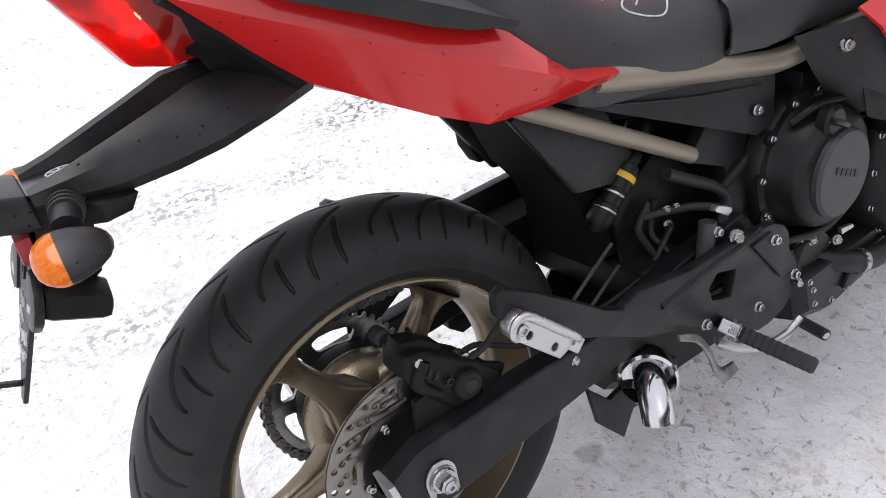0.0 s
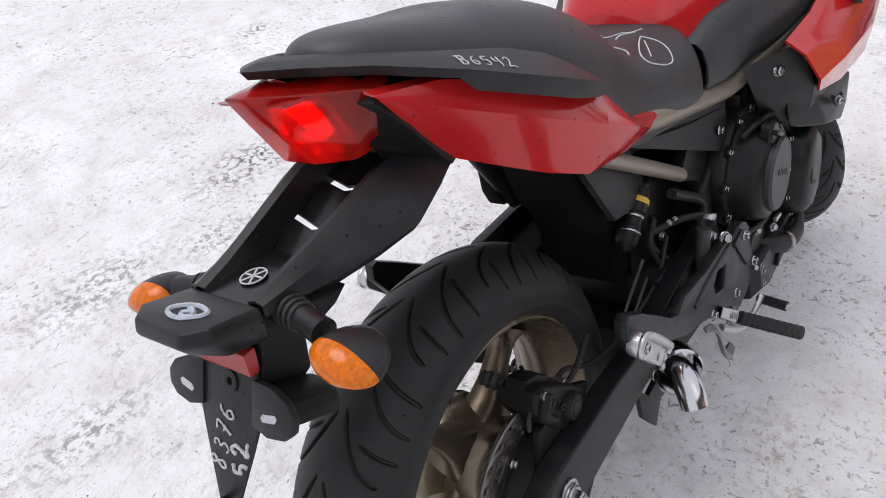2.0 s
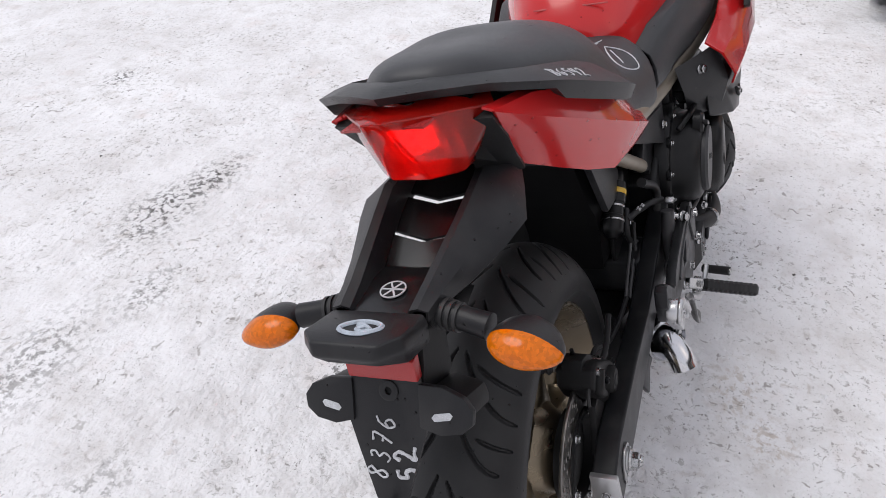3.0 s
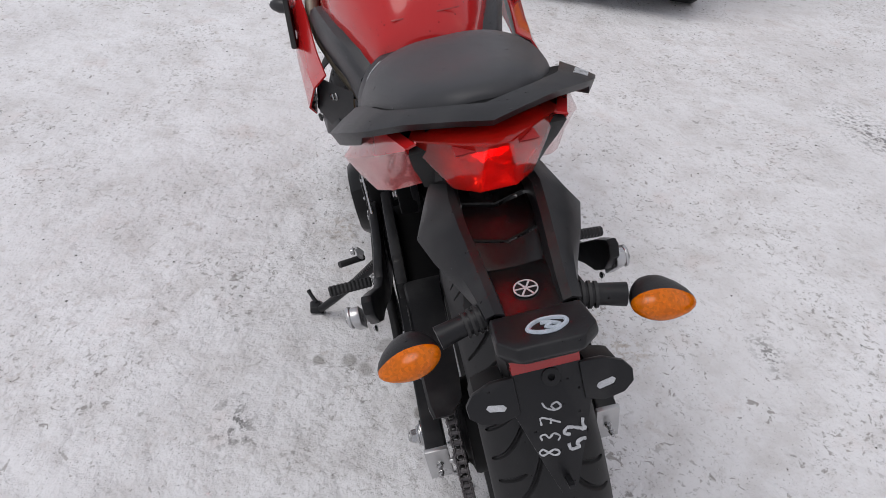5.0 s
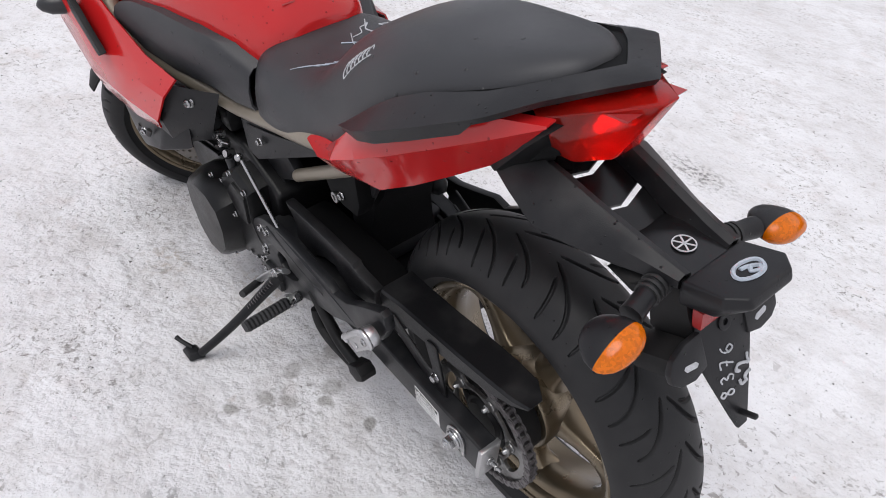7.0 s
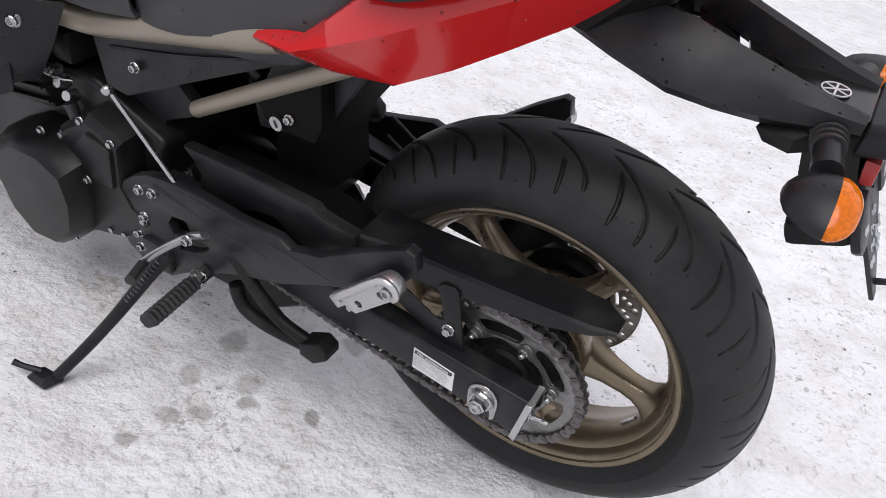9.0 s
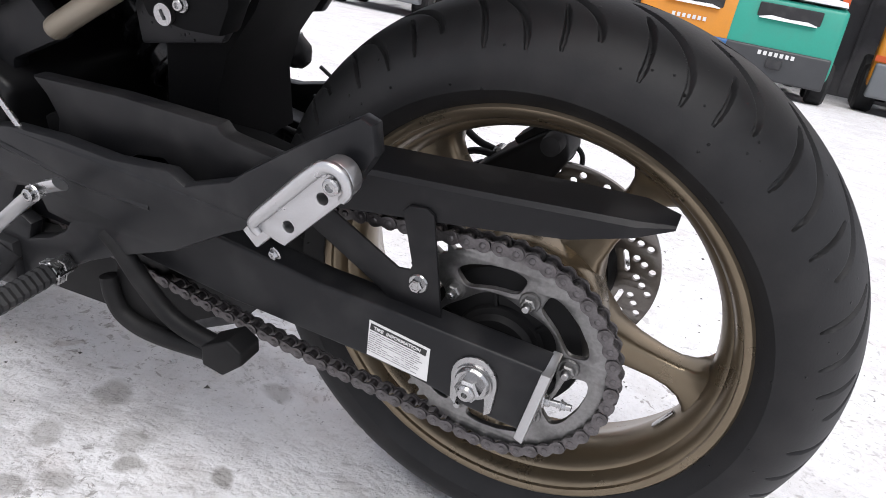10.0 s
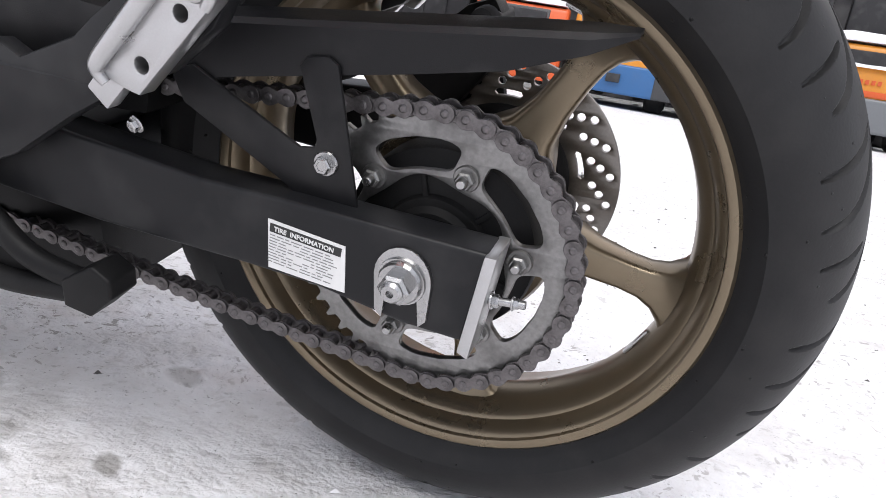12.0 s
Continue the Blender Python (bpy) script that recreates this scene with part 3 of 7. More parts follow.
for s in (1, -1):
    y = 0.168 if s > 0 else -0.152
    o = [(0.026 * math.cos(a), 0.026 * math.sin(a)) for a in [math.pi * k / 12 for k in range(13)]] + [(-0.024, -0.030), (-0.017, -0.036), (-0.014, -0.012), (-0.0095, -0.006), (0.0095, -0.006), (0.014, -0.012), (0.017, -0.036), (0.024, -0.030)]
    o = [(x * 0.86, z + 0.311) for x, z in o]
    sh = put("axle_plate", plate([o], y, y + 0.004 * s, 0.0008), M_STEEL, swing, "zinc plated slotted axle plate")
    y2 = y + 0.004 * s
    part("axle_washer", lathe([(0.010, y2), (0.0185, y2), (0.019, y2 + 0.001 * s), (0.0185, y2 + 0.003 * s), (0.010, y2 + 0.003 * s)], 28, (0, 0, 0.311)), M_STEEL, sh)
    ob = bolt((0, y2 + 0.003 * s, 0.311), (0, s, 0), sh, 2.35, HEX, "axle_nut")
    part("axle_end", lathe([(0.0085, y2), (0.0085, y2 + 0.020 * s), (0.0065, y2 + 0.0225 * s), (0.003, y2 + 0.0225 * s), (0.002, y2 + 0.019 * s)], 20, (0, 0, 0.311)), M_STEEL, sh)

# tyre pressure label on the swingarm
label = part("tyre_label", prism([(0.1115, 0.3320), (0.0470, 0.3245), (0.0465, 0.2855), (0.1120, 0.2905)], 0.1676, 0.1688, 0.0), M_LABEL, swing, "white sticker headed TIRE INFORMATION with black print", 0)
LR = Vector((0.0470 - 0.1115, 0, 0.3245 - 0.3320)).normalized()
LM = basis((0.1115, 0.1690, 0.3320), LR, (0, 0, 1))
part("label_band", box(0.0600, 0.0072, 0.0004, LM @ Matrix.Translation((0.0325, -0.0062, 0)), 0), M_INK, label, smooth=0)
put("label_heading", words("TIRE  INFORMATION", 0.0054, LM @ Matrix.Translation((0.0062, -0.0081, 0.0003)), 0.00012), M_LABEL, label, "white printed heading", 0)
rnd = random.Random(4)
for k in range(10):
    y = -0.0128 - 0.00255 * k
    bm = bmesh.new()
    x = 0.003
    while x < 0.056:
        w = rnd.uniform(0.003, 0.010)
        if rnd.random() < 0.86:
            vs = [bm.verts.new(LM @ Vector(q)) for q in ((x, y, 0), (min(x + w, 0.061), y, 0), (min(x + w, 0.061), y + 0.0009, 0), (x, y + 0.0009, 0))]
            bm.faces.new(vs)
        x += w + 0.0014
    part("print_line", bm, M_PRINT, label, smooth=0)

# -- chain guard with its bracket --
gst = [(-0.127, 0.4985, 0.496, 0.112, 0.138), (-0.098, 0.4955, 0.482, 0.092, 0.143), (-0.050, 0.491, 0.465, 0.088, 0.145), (0.016, 0.484, 0.452, 0.086, 0.146), (0.093, 0.476, 0.438, 0.086, 0.146), (0.172, 0.468, 0.424, 0.084, 0.146), (0.225, 0.460, 0.420, 0.080, 0.148)]
rings = []
for x, zt, zb, y0, y1 in gst:
    rings.append([(x, y0, zt), (x, y1 - 0.004, zt), (x, y1, zt - min(0.004, (zt - zb) / 3)), (x, y1, zb), (x, y1 - 0.003, zb), (x, y1 - 0.003, zt - min(0.006, (zt - zb) / 2)), (x, y1 - 0.006, zt - 0.003), (x, y0, zt - 0.003)])
guard = part("chain_guard", loft(rings), M_GUARD, bike, "black plastic chain guard over the chain", 28)
part("swingarm_cover", prism([(0.222, 0.462), (0.222, 0.424), (0.262, 0.408), (0.300, 0.398), (0.330, 0.402), (0.358, 0.423), (0.395, 0.416), (0.434, 0.394), (0.455, 0.372), (0.510, 0.375), (0.503, 0.410), (0.497, 0.430), (0.509, 0.452), (0.527, 0.469), (0.409, 0.476), (0.289, 0.477), (0.282, 0.468), (0.268, 0.466)], 0.138, 0.159, 0.004, 2), M_GUARD, swing, "smooth black cover on the arm", 34)
part("swingarm_top", prism([(0.230, 0.430), (0.240, 0.380), (0.540, 0.370), (0.545, 0.415), (0.500, 0.432), (0.300, 0.440)], 0.070, 0.139, 0.005, 2), M_VOID, swing)
gb = put("guard_bracket", plate([[(0.096, 0.446), (0.090, 0.453), (0.074, 0.455), (0.066, 0.450), (0.057, 0.400), (0.046, 0.338), (0.100, 0.346), (0.104, 0.352), (0.195, 0.402), (0.205, 0.425), (0.185, 0.432), (0.096, 0.386), (0.084, 0.388), (0.082, 0.394)]], 0.146, 0.150, 0.0012), M_GUARD, guard, "flat black guard bracket")
bolt((0.0735, 0.150, 0.378), (0, 1, 0), gb, 1.35)

# -- brake caliper, its bracket and hose --
cal = part("caliper_bracket", prism([(-0.012, 0.322), (0.015, 0.318), (0.060, 0.338), (0.135, 0.352), (0.150, 0.372), (0.12, 0.392), (0.05, 0.405), (0.012, 0.400), (0.004, 0.360)], -0.117, -0.105, 0.004), M_DARK, bike, "black cast brake caliper bracket")
body = part("brake_caliper", prism([(0.006, 0.440), (0.022, 0.408), (0.050, 0.372), (0.082, 0.340), (0.126, 0.336), (0.136, 0.372), (0.104, 0.408), (0.072, 0.436), (0.040, 0.462), (0.014, 0.468)], -0.122, -0.066, 0.007, 3), M_DARK, cal, "black single-piston brake caliper")
part("piston_housing", lathe([(0.0, -0.133), (0.017, -0.133), (0.0195, -0.131), (0.021, -0.127), (0.022, -0.116)], 32, (0.083, 0, 0.388)), M_DARK, body)
part("piston_cap", lathe([(0.0, -0.1345), (0.009, -0.1345), (0.0105, -0.133), (0.0105, -0.131)], 24, (0.083, 0, 0.388)), M_SATIN, body)
part("slide_pin", tube([(0.036, -0.123, 0.452), (0.020, -0.123, 0.428), (0.044, -0.123, 0.396)], [0.008, 0.009, 0.006], 12), M_DARK, body)
part("pad_pin", tube([(0.028, -0.126, 0.455), (0.028, -0.055, 0.455)], 0.006, 10, 1), M_STEEL, body)
part("slide_boot", lathe([(0.008, -0.060), (0.012, -0.056), (0.009, -0.050), (0.012, -0.045), (0.009, -0.040), (0.011, -0.036), (0.004, -0.034)], 16, (0.022, 0, 0.462)), M_HOSE, body)
part("slide_boot", lathe([(0.008, -0.060), (0.012, -0.056), (0.009, -0.050), (0.012, -0.045), (0.009, -0.040), (0.011, -0.036), (0.004, -0.034)], 16, (0.112, 0, 0.372)), M_HOSE, body)
part("bleed_nipple", tube([(0.050, -0.085, 0.445), (0.044, -0.085, 0.478)], [0.005, 0.003], 10, 1), M_DARK, body)
part("pad_cover", prism([(0.012, 0.462), (0.06, 0.430), (0.074, 0.444), (0.048, 0.468), (0.022, 0.478)], -0.105, -0.075, 0.003), M_DARK, body)
for x, z in ((0.028, 0.432), (0.060, 0.408), (0.098, 0.370), (0.030, 0.352)):
    bolt((x, -0.122 if z > 0.36 else -0.117, z), (0, -1, 0), body, 1.1, DARKBOLT)
part("brake_hose", tube([(0.095, -0.095, 0.410), (0.125, -0.096, 0.408), (0.158, -0.10, 0.388), (0.20, -0.105, 0.368), (0.30, -0.108, 0.352), (0.42, -0.11, 0.36), (0.50, -0.10, 0.40)], 0.0042, 10), M_HOSE, bike, "black rubber rear brake hose")
part("hose_loop", tube([(0.172, -0.112, 0.440), (0.165, -0.112, 0.437), (0.150, -0.113, 0.427), (0.126, -0.113, 0.413), (0.100, -0.112, 0.408)], 0.0045, 10), M_HOSE, body)
part("hose_loop", tube([(0.040, -0.110, 0.432), (0.024, -0.112, 0.442), (0.010, -0.112, 0.439), (0.001, -0.112, 0.430), (-0.001, -0.112, 0.415)], 0.0030, 8), M_HOSE, body)
for k in range(3):
    part("slide_boot", lathe([(0.006, -0.004), (0.0095, -0.002), (0.0095, 0.002), (0.006, 0.004)], 16), M_HOSE, body).matrix_local = aim((0.030 + 0.008 * k, -0.116, 0.442 - 0.0095 * k), (0.64, 0, -0.77)) @ Matrix.Rotation(radians(-90), 4, "X")
part("hose_banjo", lathe([(0.003, -0.112), (0.008, -0.112), (0.009, -0.104), (0.008, -0.095), (0.003, -0.095)], 16, (0.095, 0, 0.412)), M_STEEL, body)
from mathutils.bvhtree import BVHTree

# -- seat --
SEAT = [(-0.074, 0.024, 0.918, 0.937, 0.70, 0.80), (-0.066, 0.042, 0.915, 0.947, 0.70, 0.85), (-0.045, 0.064, 0.910, 0.951, 0.66, 0.86), (0.0, 0.096, 0.895, 0.946, 0.66, 0.86), (0.08, 0.121, 0.872, 0.931, 0.66, 0.86), (0.16, 0.137, 0.834, 0.919, 0.66, 0.84),
        (0.235, 0.146, 0.776, 0.897, 0.68, 0.80), (0.30, 0.146, 0.706, 0.864, 0.64, 0.70), (0.345, 0.146, 0.682, 0.822, 0.62, 0.62), (0.385, 0.150, 0.674, 0.786, 0.62, 0.62), (0.43, 0.156, 0.668, 0.765, 0.62, 0.62), (0.50, 0.160, 0.655, 0.758, 0.62, 0.62), (0.56, 0.152, 0.642, 0.758, 0.62, 0.62), (0.60, 0.134, 0.634, 0.752, 0.62, 0.62), (0.65, 0.11, 0.628, 0.735, 0.62, 0.62)]
rings = []
for q in spline(SEAT, 4):
    x, w, ze, zt, e1, e2 = q
    ring = []
    for k in range(41):
        a = math.pi * k / 40
        c, s = math.cos(a), math.sin(a)
        ring.append((x, math.copysign(abs(c) ** e1, c) * w * (1 - 0.06 * s), ze + (zt - ze) * abs(s) ** e2))
    ring += [(x, -w * 0.9, ze - 0.030), (x, w * 0.9, ze - 0.030)]
    rings.append(ring)
seat = part("seat", loft(rings), M_SEAT, bike, "black vinyl dual seat wet with melted snow and marked with chalk", 60)


# -- grab rail: a bow round the tail --
# outer edge, inner edge and depth of the side at each station
RAIL = [((-0.147, 0.0, 0.953), (-0.104, 0.0, 0.952), 0.009), ((-0.116, 0.040, 0.945), (-0.081, 0.028, 0.945), 0.010), ((-0.075, 0.090, 0.932), (-0.045, 0.070, 0.933), 0.011), ((-0.040, 0.133, 0.916), (-0.010, 0.103, 0.921), 0.011), ((-0.026, 0.144, 0.910), (0.000, 0.109, 0.918), 0.011),
        ((-0.010, 0.151, 0.903), (0.012, 0.112, 0.914), 0.024), ((0.060, 0.174, 0.870), (0.072, 0.130, 0.894), 0.026), ((0.118, 0.187, 0.843), (0.120, 0.144, 0.871), 0.027), ((0.160, 0.187, 0.823), (0.155, 0.152, 0.847), 0.022), ((0.222, 0.172, 0.795), (0.205, 0.156, 0.804), 0.006)]
rows_ = [(Vector(o), Vector(i), d) for o, i, d in RAIL]
rows_ = [(Vector((o.x, -o.y, o.z)), Vector((i.x, -i.y, i.z)), d) for o, i, d in rows_[:0:-1]] + rows_
rings = []
for o, i, d in rows_:
    inn = (i - o).normalized()
    lowered = Vector((0, 0, -d))
    rings.append([i + Vector((0, 0, -d * 0.6)), i, i.lerp(o, 0.5) + Vector((0, 0, 0.0015)), o, o + inn * (0.003 + d * 0.25) + lowered, o + inn * 0.026 + lowered * 1.05])
rail = part("grab_rail", bevel(loft(rings), 0.0028, 2, 24), M_PLASTIC, bike, "black plastic passenger grab rail round the tail", 32)

# dark filler added to give the shade in the gap between seat and rail
part("gap_shade_sheet", loft([[(x, -w, z), (x, -w * 0.5, z + 0.003), (x, 0, z + 0.004), (x, w * 0.5, z + 0.003), (x, w, z), (x, w, z - 0.004), (x, -w, z - 0.004)] for x, w, z in ((-0.112, 0.014, 0.946), (-0.085, 0.040, 0.939), (-0.045, 0.078, 0.928), (0.0, 0.112, 0.913), (0.08, 0.132, 0.885))]), M_VOID, bike, "dark filler sheet added for the shade between seat and grab rail")

# -- red side panels of the tail --
UP = [(-0.087, 0.093, 0.909), (-0.02, 0.112, 0.897), (0.06, 0.134, 0.868), (0.15, 0.150, 0.822), (0.215, 0.158, 0.786), (0.262, 0.157, 0.744), (0.300, 0.159, 0.712), (0.368, 0.153, 0.694)]
RIDGE = [(-0.088, 0.094, 0.907), (-0.02, 0.118, 0.869), (0.05, 0.143, 0.832), (0.12, 0.164, 0.795), (0.18, 0.178, 0.764), (0.235, 0.187, 0.737), (0.295, 0.177, 0.706), (0.370, 0.155, 0.690)]
LOW = [(-0.086, 0.093, 0.906), (-0.035, 0.084, 0.849), (0.021, 0.074, 0.792), (0.075, 0.100, 0.756), (0.125, 0.122, 0.724), (0.178, 0.146, 0.697), (0.250, 0.160, 0.692), (0.368, 0.153, 0.684)]


def side_panel(s):
    rows_ = []
    for k in range(8):
        u, r, l = Vector(UP[k]), Vector(RIDGE[k]), Vector(LOW[k])
        bow = Vector((0, 0.0030 * (1 - abs(k - 3.5) / 4), 0))
        rows_.append([u + Vector((0, -0.012, 0.004)), u, u.lerp(r, 0.55) + bow * 0.3, r, r.lerp(l, 0.06) + bow * 0.1, r.lerp(l, 0.5) + bow, r.lerp(l, 0.92) + bow * 0.3, l, l + Vector((0.004, -0.014, 0.004))])
    bm = loft([[(p.x, p.y * s, p.z) for p in r] for r in rows_], False, False)
    bmesh.ops.recalc_face_normals(bm, faces=bm.faces)
    bmesh.ops.solidify(bm, geom=bm.faces[:], thickness=0.003)
    return part("side_panel", bm, M_RED, bike, "glossy red painted tail side panel with water drops", 17)


both(side_panel)

# dark inner tail between the panels
part("tail_core", loft([[(x, y, z) for y, z in ((-w, zt - 0.02), (-w * 0.8, zt), (w * 0.8, zt), (w, zt - 0.02), (w * 0.8, zb), (-w * 0.8, zb))] for x, w, zt, zb in ((-0.075, 0.072, 0.93, 0.850), (-0.02, 0.085, 0.915, 0.815), (0.03, 0.070, 0.90, 0.790), (0.12, 0.095, 0.86, 0.735), (0.2, 0.12, 0.82, 0.70), (0.30, 0.12, 0.74, 0.66), (0.42, 0.11, 0.70, 0.60), (0.56, 0.11, 0.68, 0.56))]), M_VOID, bike, "black plastic inner tail")
both(lambda s: part("tail_trim", loft([[(-0.080, 0.062 * s, 0.906), (-0.090, 0.064 * s, 0.902), (-0.090, 0.091 * s, 0.902), (-0.080, 0.088 * s, 0.906)], [(-0.060, 0.052 * s, 0.868), (-0.072, 0.056 * s, 0.862), (-0.052, 0.089 * s, 0.862), (-0.040, 0.086 * s, 0.862)], [(-0.045, 0.044 * s, 0.835), (-0.058, 0.046 * s, 0.830), (-0.018, 0.082 * s, 0.824), (-0.008, 0.078 * s, 0.826)], [(0.0, 0.040 * s, 0.800), (-0.02, 0.045 * s, 0.800), (0.012, 0.078 * s, 0.790), (0.026, 0.074 * s, 0.790)]]), M_DARK, bike, "black plastic trim between tail lamp and side panel" if s > 0 else "", smooth=30))


# -- tail lamp: an added glow inside stands for sky light off its reflector --
def hull(points, edge=0.004, seg=3):
    bm = bmesh.new()
    for p in points:
        bm.verts.new(p)
    r = bmesh.ops.convex_hull(bm, input=bm.verts)
    bmesh.ops.delete(bm, geom=[g for g in r["geom_interior"] if isinstance(g, bmesh.types.BMVert)], context="VERTS")
    bmesh.ops.dissolve_limit(bm, angle_limit=radians(3), verts=bm.verts, edges=bm.edges)
    bmesh.ops.recalc_face_normals(bm, faces=bm.faces)
    return bevel(bm, edge, seg, 12)


lamp = part("tail_lamp", hull([(-0.03, y * s, z) for y, z in ((0.064, 0.905), (0.052, 0.922), (0.046, 0.845)) for s in (1, -1)] + [(-0.055, 0.058 * s, 0.895) for s in (1, -1)] + [(-0.070, 0.040 * s, 0.845) for s in (1, -1)] + [(-0.070, 0.04 * s, 0.922) for s in (1, -1)], 0.003), M_DARK, bike, "red tail lamp with an added glow inside for reflected sky light")
LENS = [(-0.166, 0.012, 0.936), (-0.166, -0.012, 0.936)] + [(-0.163, 0, 0.9285)] + [(-0.070, 0.090 * s, 0.909) for s in (1, -1)] + [(-0.045, 0.078 * s, 0.914) for s in (1, -1)] + [(-0.094, 0.067 * s, 0.901) for s in (1, -1)] + [(-0.119, 0.022 * s, 0.850) for s in (1, -1)] + [(-0.088, 0.048 * s, 0.842) for s in (1, -1)] + [(-0.050, 0.058 * s, 0.845) for s in (1, -1)] + [(-0.07, 0.0, 0.930)]
lens = part("lens", hull(LENS, 0.004), M_REDLENS, lamp, "clear red lens", 20)
bowl = lathe([(0.0385, 0.0), (0.0365, 0.006), (0.033, 0.012), (0.028, 0.018), (0.022, 0.0225), (0.016, 0.026), (0.009, 0.028), (0.003, 0.029), (0.003, 0.031), (0.018, 0.028), (0.030, 0.020), (0.038, 0.009), (0.040, 0.0)], 26, close=True)
jit = random.Random(8)
for v in bowl.verts:
    v.co = Vector((v.co.x * 1.0, v.co.y + jit.uniform(-0.0009, 0.0009), v.co.z))
bowl.transform(aim((-0.096, 0, 0.886), (1, 0, 0.40)) @ Matrix.Scale(1.32, 4, (0, 1, 0)) @ Matrix.Rotation(radians(90), 4, "X"))
part("reflector", bowl, M_REFLECT, lamp, "faceted silver reflector", 0)
# small glowing ball added to brighten the lens from within
bl = bmesh.new()
bmesh.ops.create_uvsphere(bl, u_segments=14, v_segments=8, radius=0.0042)
bl.transform(Matrix.Translation((-0.090, 0, 0.889)))
part("bulb", bl, M_LAMPGLOW, lamp, "bulb with an added glow for sky light off the reflector")
dome = lathe([(0.0365, 0.0), (0.0350, -0.006), (0.0310, -0.012), (0.0240, -0.017), (0.0150, -0.0205), (0.006, -0.022), (0.0, -0.022)], 22)
for v in dome.verts:
    v.co.y += jit.uniform(-0.0007, 0.0007)
dome.transform(aim((-0.097, 0, 0.886), (1, 0, 0.40)) @ Matrix.Scale(1.32, 4, (0, 1, 0)) @ Matrix.Rotation(radians(90), 4, "X"))
part("inner_lens", dome, M_REDDOME, lamp, "faceted red inner lens over the bulb", 0)
part("inner_shelf", prism([(-0.15, 0.924), (-0.06, 0.914), (-0.06, 0.911), (-0.148, 0.921)], -0.045, 0.045, 0.0), M_REDGLASS, lamp)
for k in range(7):
    u = 0.014 + 0.012 * k
    part("lens_rib", tube([(u - 0.166, e * (0.011 + 0.50 * u), 0.9347 - 0.0625 * u - abs(e) * 0.112 * u) for e in (-1, 0, 1)], 0.0009, 6, 1), M_REDGLASS, lens)

# -- plate carrier: two wings, a stepped channel, the plate lamp and the bracket --
WING = [(0.035, 0.066, 0.790, 0.040, 0.820), (-0.020, 0.085, 0.784, 0.050, 0.828), (-0.082, 0.1035, 0.779, 0.056, 0.826), (-0.125, 0.090, 0.772, 0.053, 0.814), (-0.175, 0.070, 0.766, 0.048, 0.801), (-0.215, 0.057, 0.768, 0.044, 0.791), (-0.247, 0.050, 0.770, 0.042, 0.785)]


def wing(s, parent):
    rows_ = []
    for x, yo, zo, yr, zr in WING:
        rows_.append([(x, (yo - 0.012) * s, zo - 0.012), (x, yo * s, zo), (x, (yo + yr) / 2 * s + 0.006 * s, (zo + zr) / 2 + 0.004), (x, yr * s, zr), (x, (yr - 0.010) * s, zr - 0.003), (x, (yr - 0.014) * s, zr - 0.034 if x > -0.2 else zr - 0.015)])
    bm = loft(rows_, False, False)
    bmesh.ops.recalc_face_normals(bm, faces=bm.faces)
    bmesh.ops.solidify(bm, geom=bm.faces[:], thickness=0.003)
    return part("wing", bm, M_PLASTIC, parent, "", 34)


floor_pts = [(-0.250, 0.777), (-0.195, 0.7765), (-0.158, 0.7685)]
carrier = part("plate_carrier", loft([[(x, -0.036, z + 0.001), (x, 0.036, z + 0.001), (x, 0.036, z - 0.003), (x, -0.036, z - 0.003)] for x, z in floor_pts]), M_GLOSS, bike, "black plastic tail tidy carrying plate lamp and indicators")
both(lambda s: wing(s, carrier))
for x0, z0, x1, z1 in ((-0.158, 0.766, -0.116, 0.782), (-0.107, 0.780, -0.060, 0.796), (-0.053, 0.798, -0.005, 0.813)):
    bm = loft([[(x0 - 0.016, 0, z0), (x0, 0.051, z0 + 0.003), (x0, 0.051, z0), (x0 - 0.016, 0, z0 - 0.003), (x0, -0.051, z0), (x0, -0.051, z0 + 0.003)],
               [(x1 - 0.016, 0, z1), (x1, 0.054, z1 + 0.003), (x1, 0.054, z1), (x1 - 0.016, 0, z1 - 0.003), (x1, -0.054, z1), (x1, -0.054, z1 + 0.003)]])
    part("louvre", bm, M_GLOSS, carrier)
emb = part("emblem", lathe([(0.0, 0.0), (0.0130, 0.0), (0.0138, 0.0008), (0.0138, 0.002), (0.0124, 0.002), (0.0121, 0.0006), (0.0, 0.0006)], 32), M_SILVER, carrier, "round silver maker's emblem")
emb.matrix_local = pose(-0.213, 0, 0.7786, 90, 0, 0)
ed = part("emblem_field", lathe([(0.0, 0.0), (0.0122, 0.0), (0.0122, 0.0010), (0.0, 0.0010)], 32), M_DARK, carrier)
ed.matrix_local = pose(-0.213, 0, 0.7790, 90, 0, 0)
for k in range(3):
    part("emblem_bar", box(0.0245, 0.0019, 0.0008, pose(-0.213, 0, 0.7804, 0, 0, 0) @ Matrix.Rotation(radians(30 + 60 * k), 4, "Z"), 0), M_SILVER, carrier)
lampbox = part("plate_lamp", hull([(x, y * s, z) for s in (1, -1) for x, y, z in ((-0.249, 0.049, 0.7815), (-0.249, 0.051, 0.772), (-0.298, 0.051, 0.7965), (-0.316, 0.034, 0.7985), (-0.322, 0.032, 0.786), (-0.302, 0.053, 0.782), (-0.249, 0.047, 0.746), (-0.290, 0.044, 0.757), (-0.312, 0.026, 0.771))], 0.0035), M_PLASTIC, carrier, "black plastic number plate lamp housing with a chalk ring", 30)
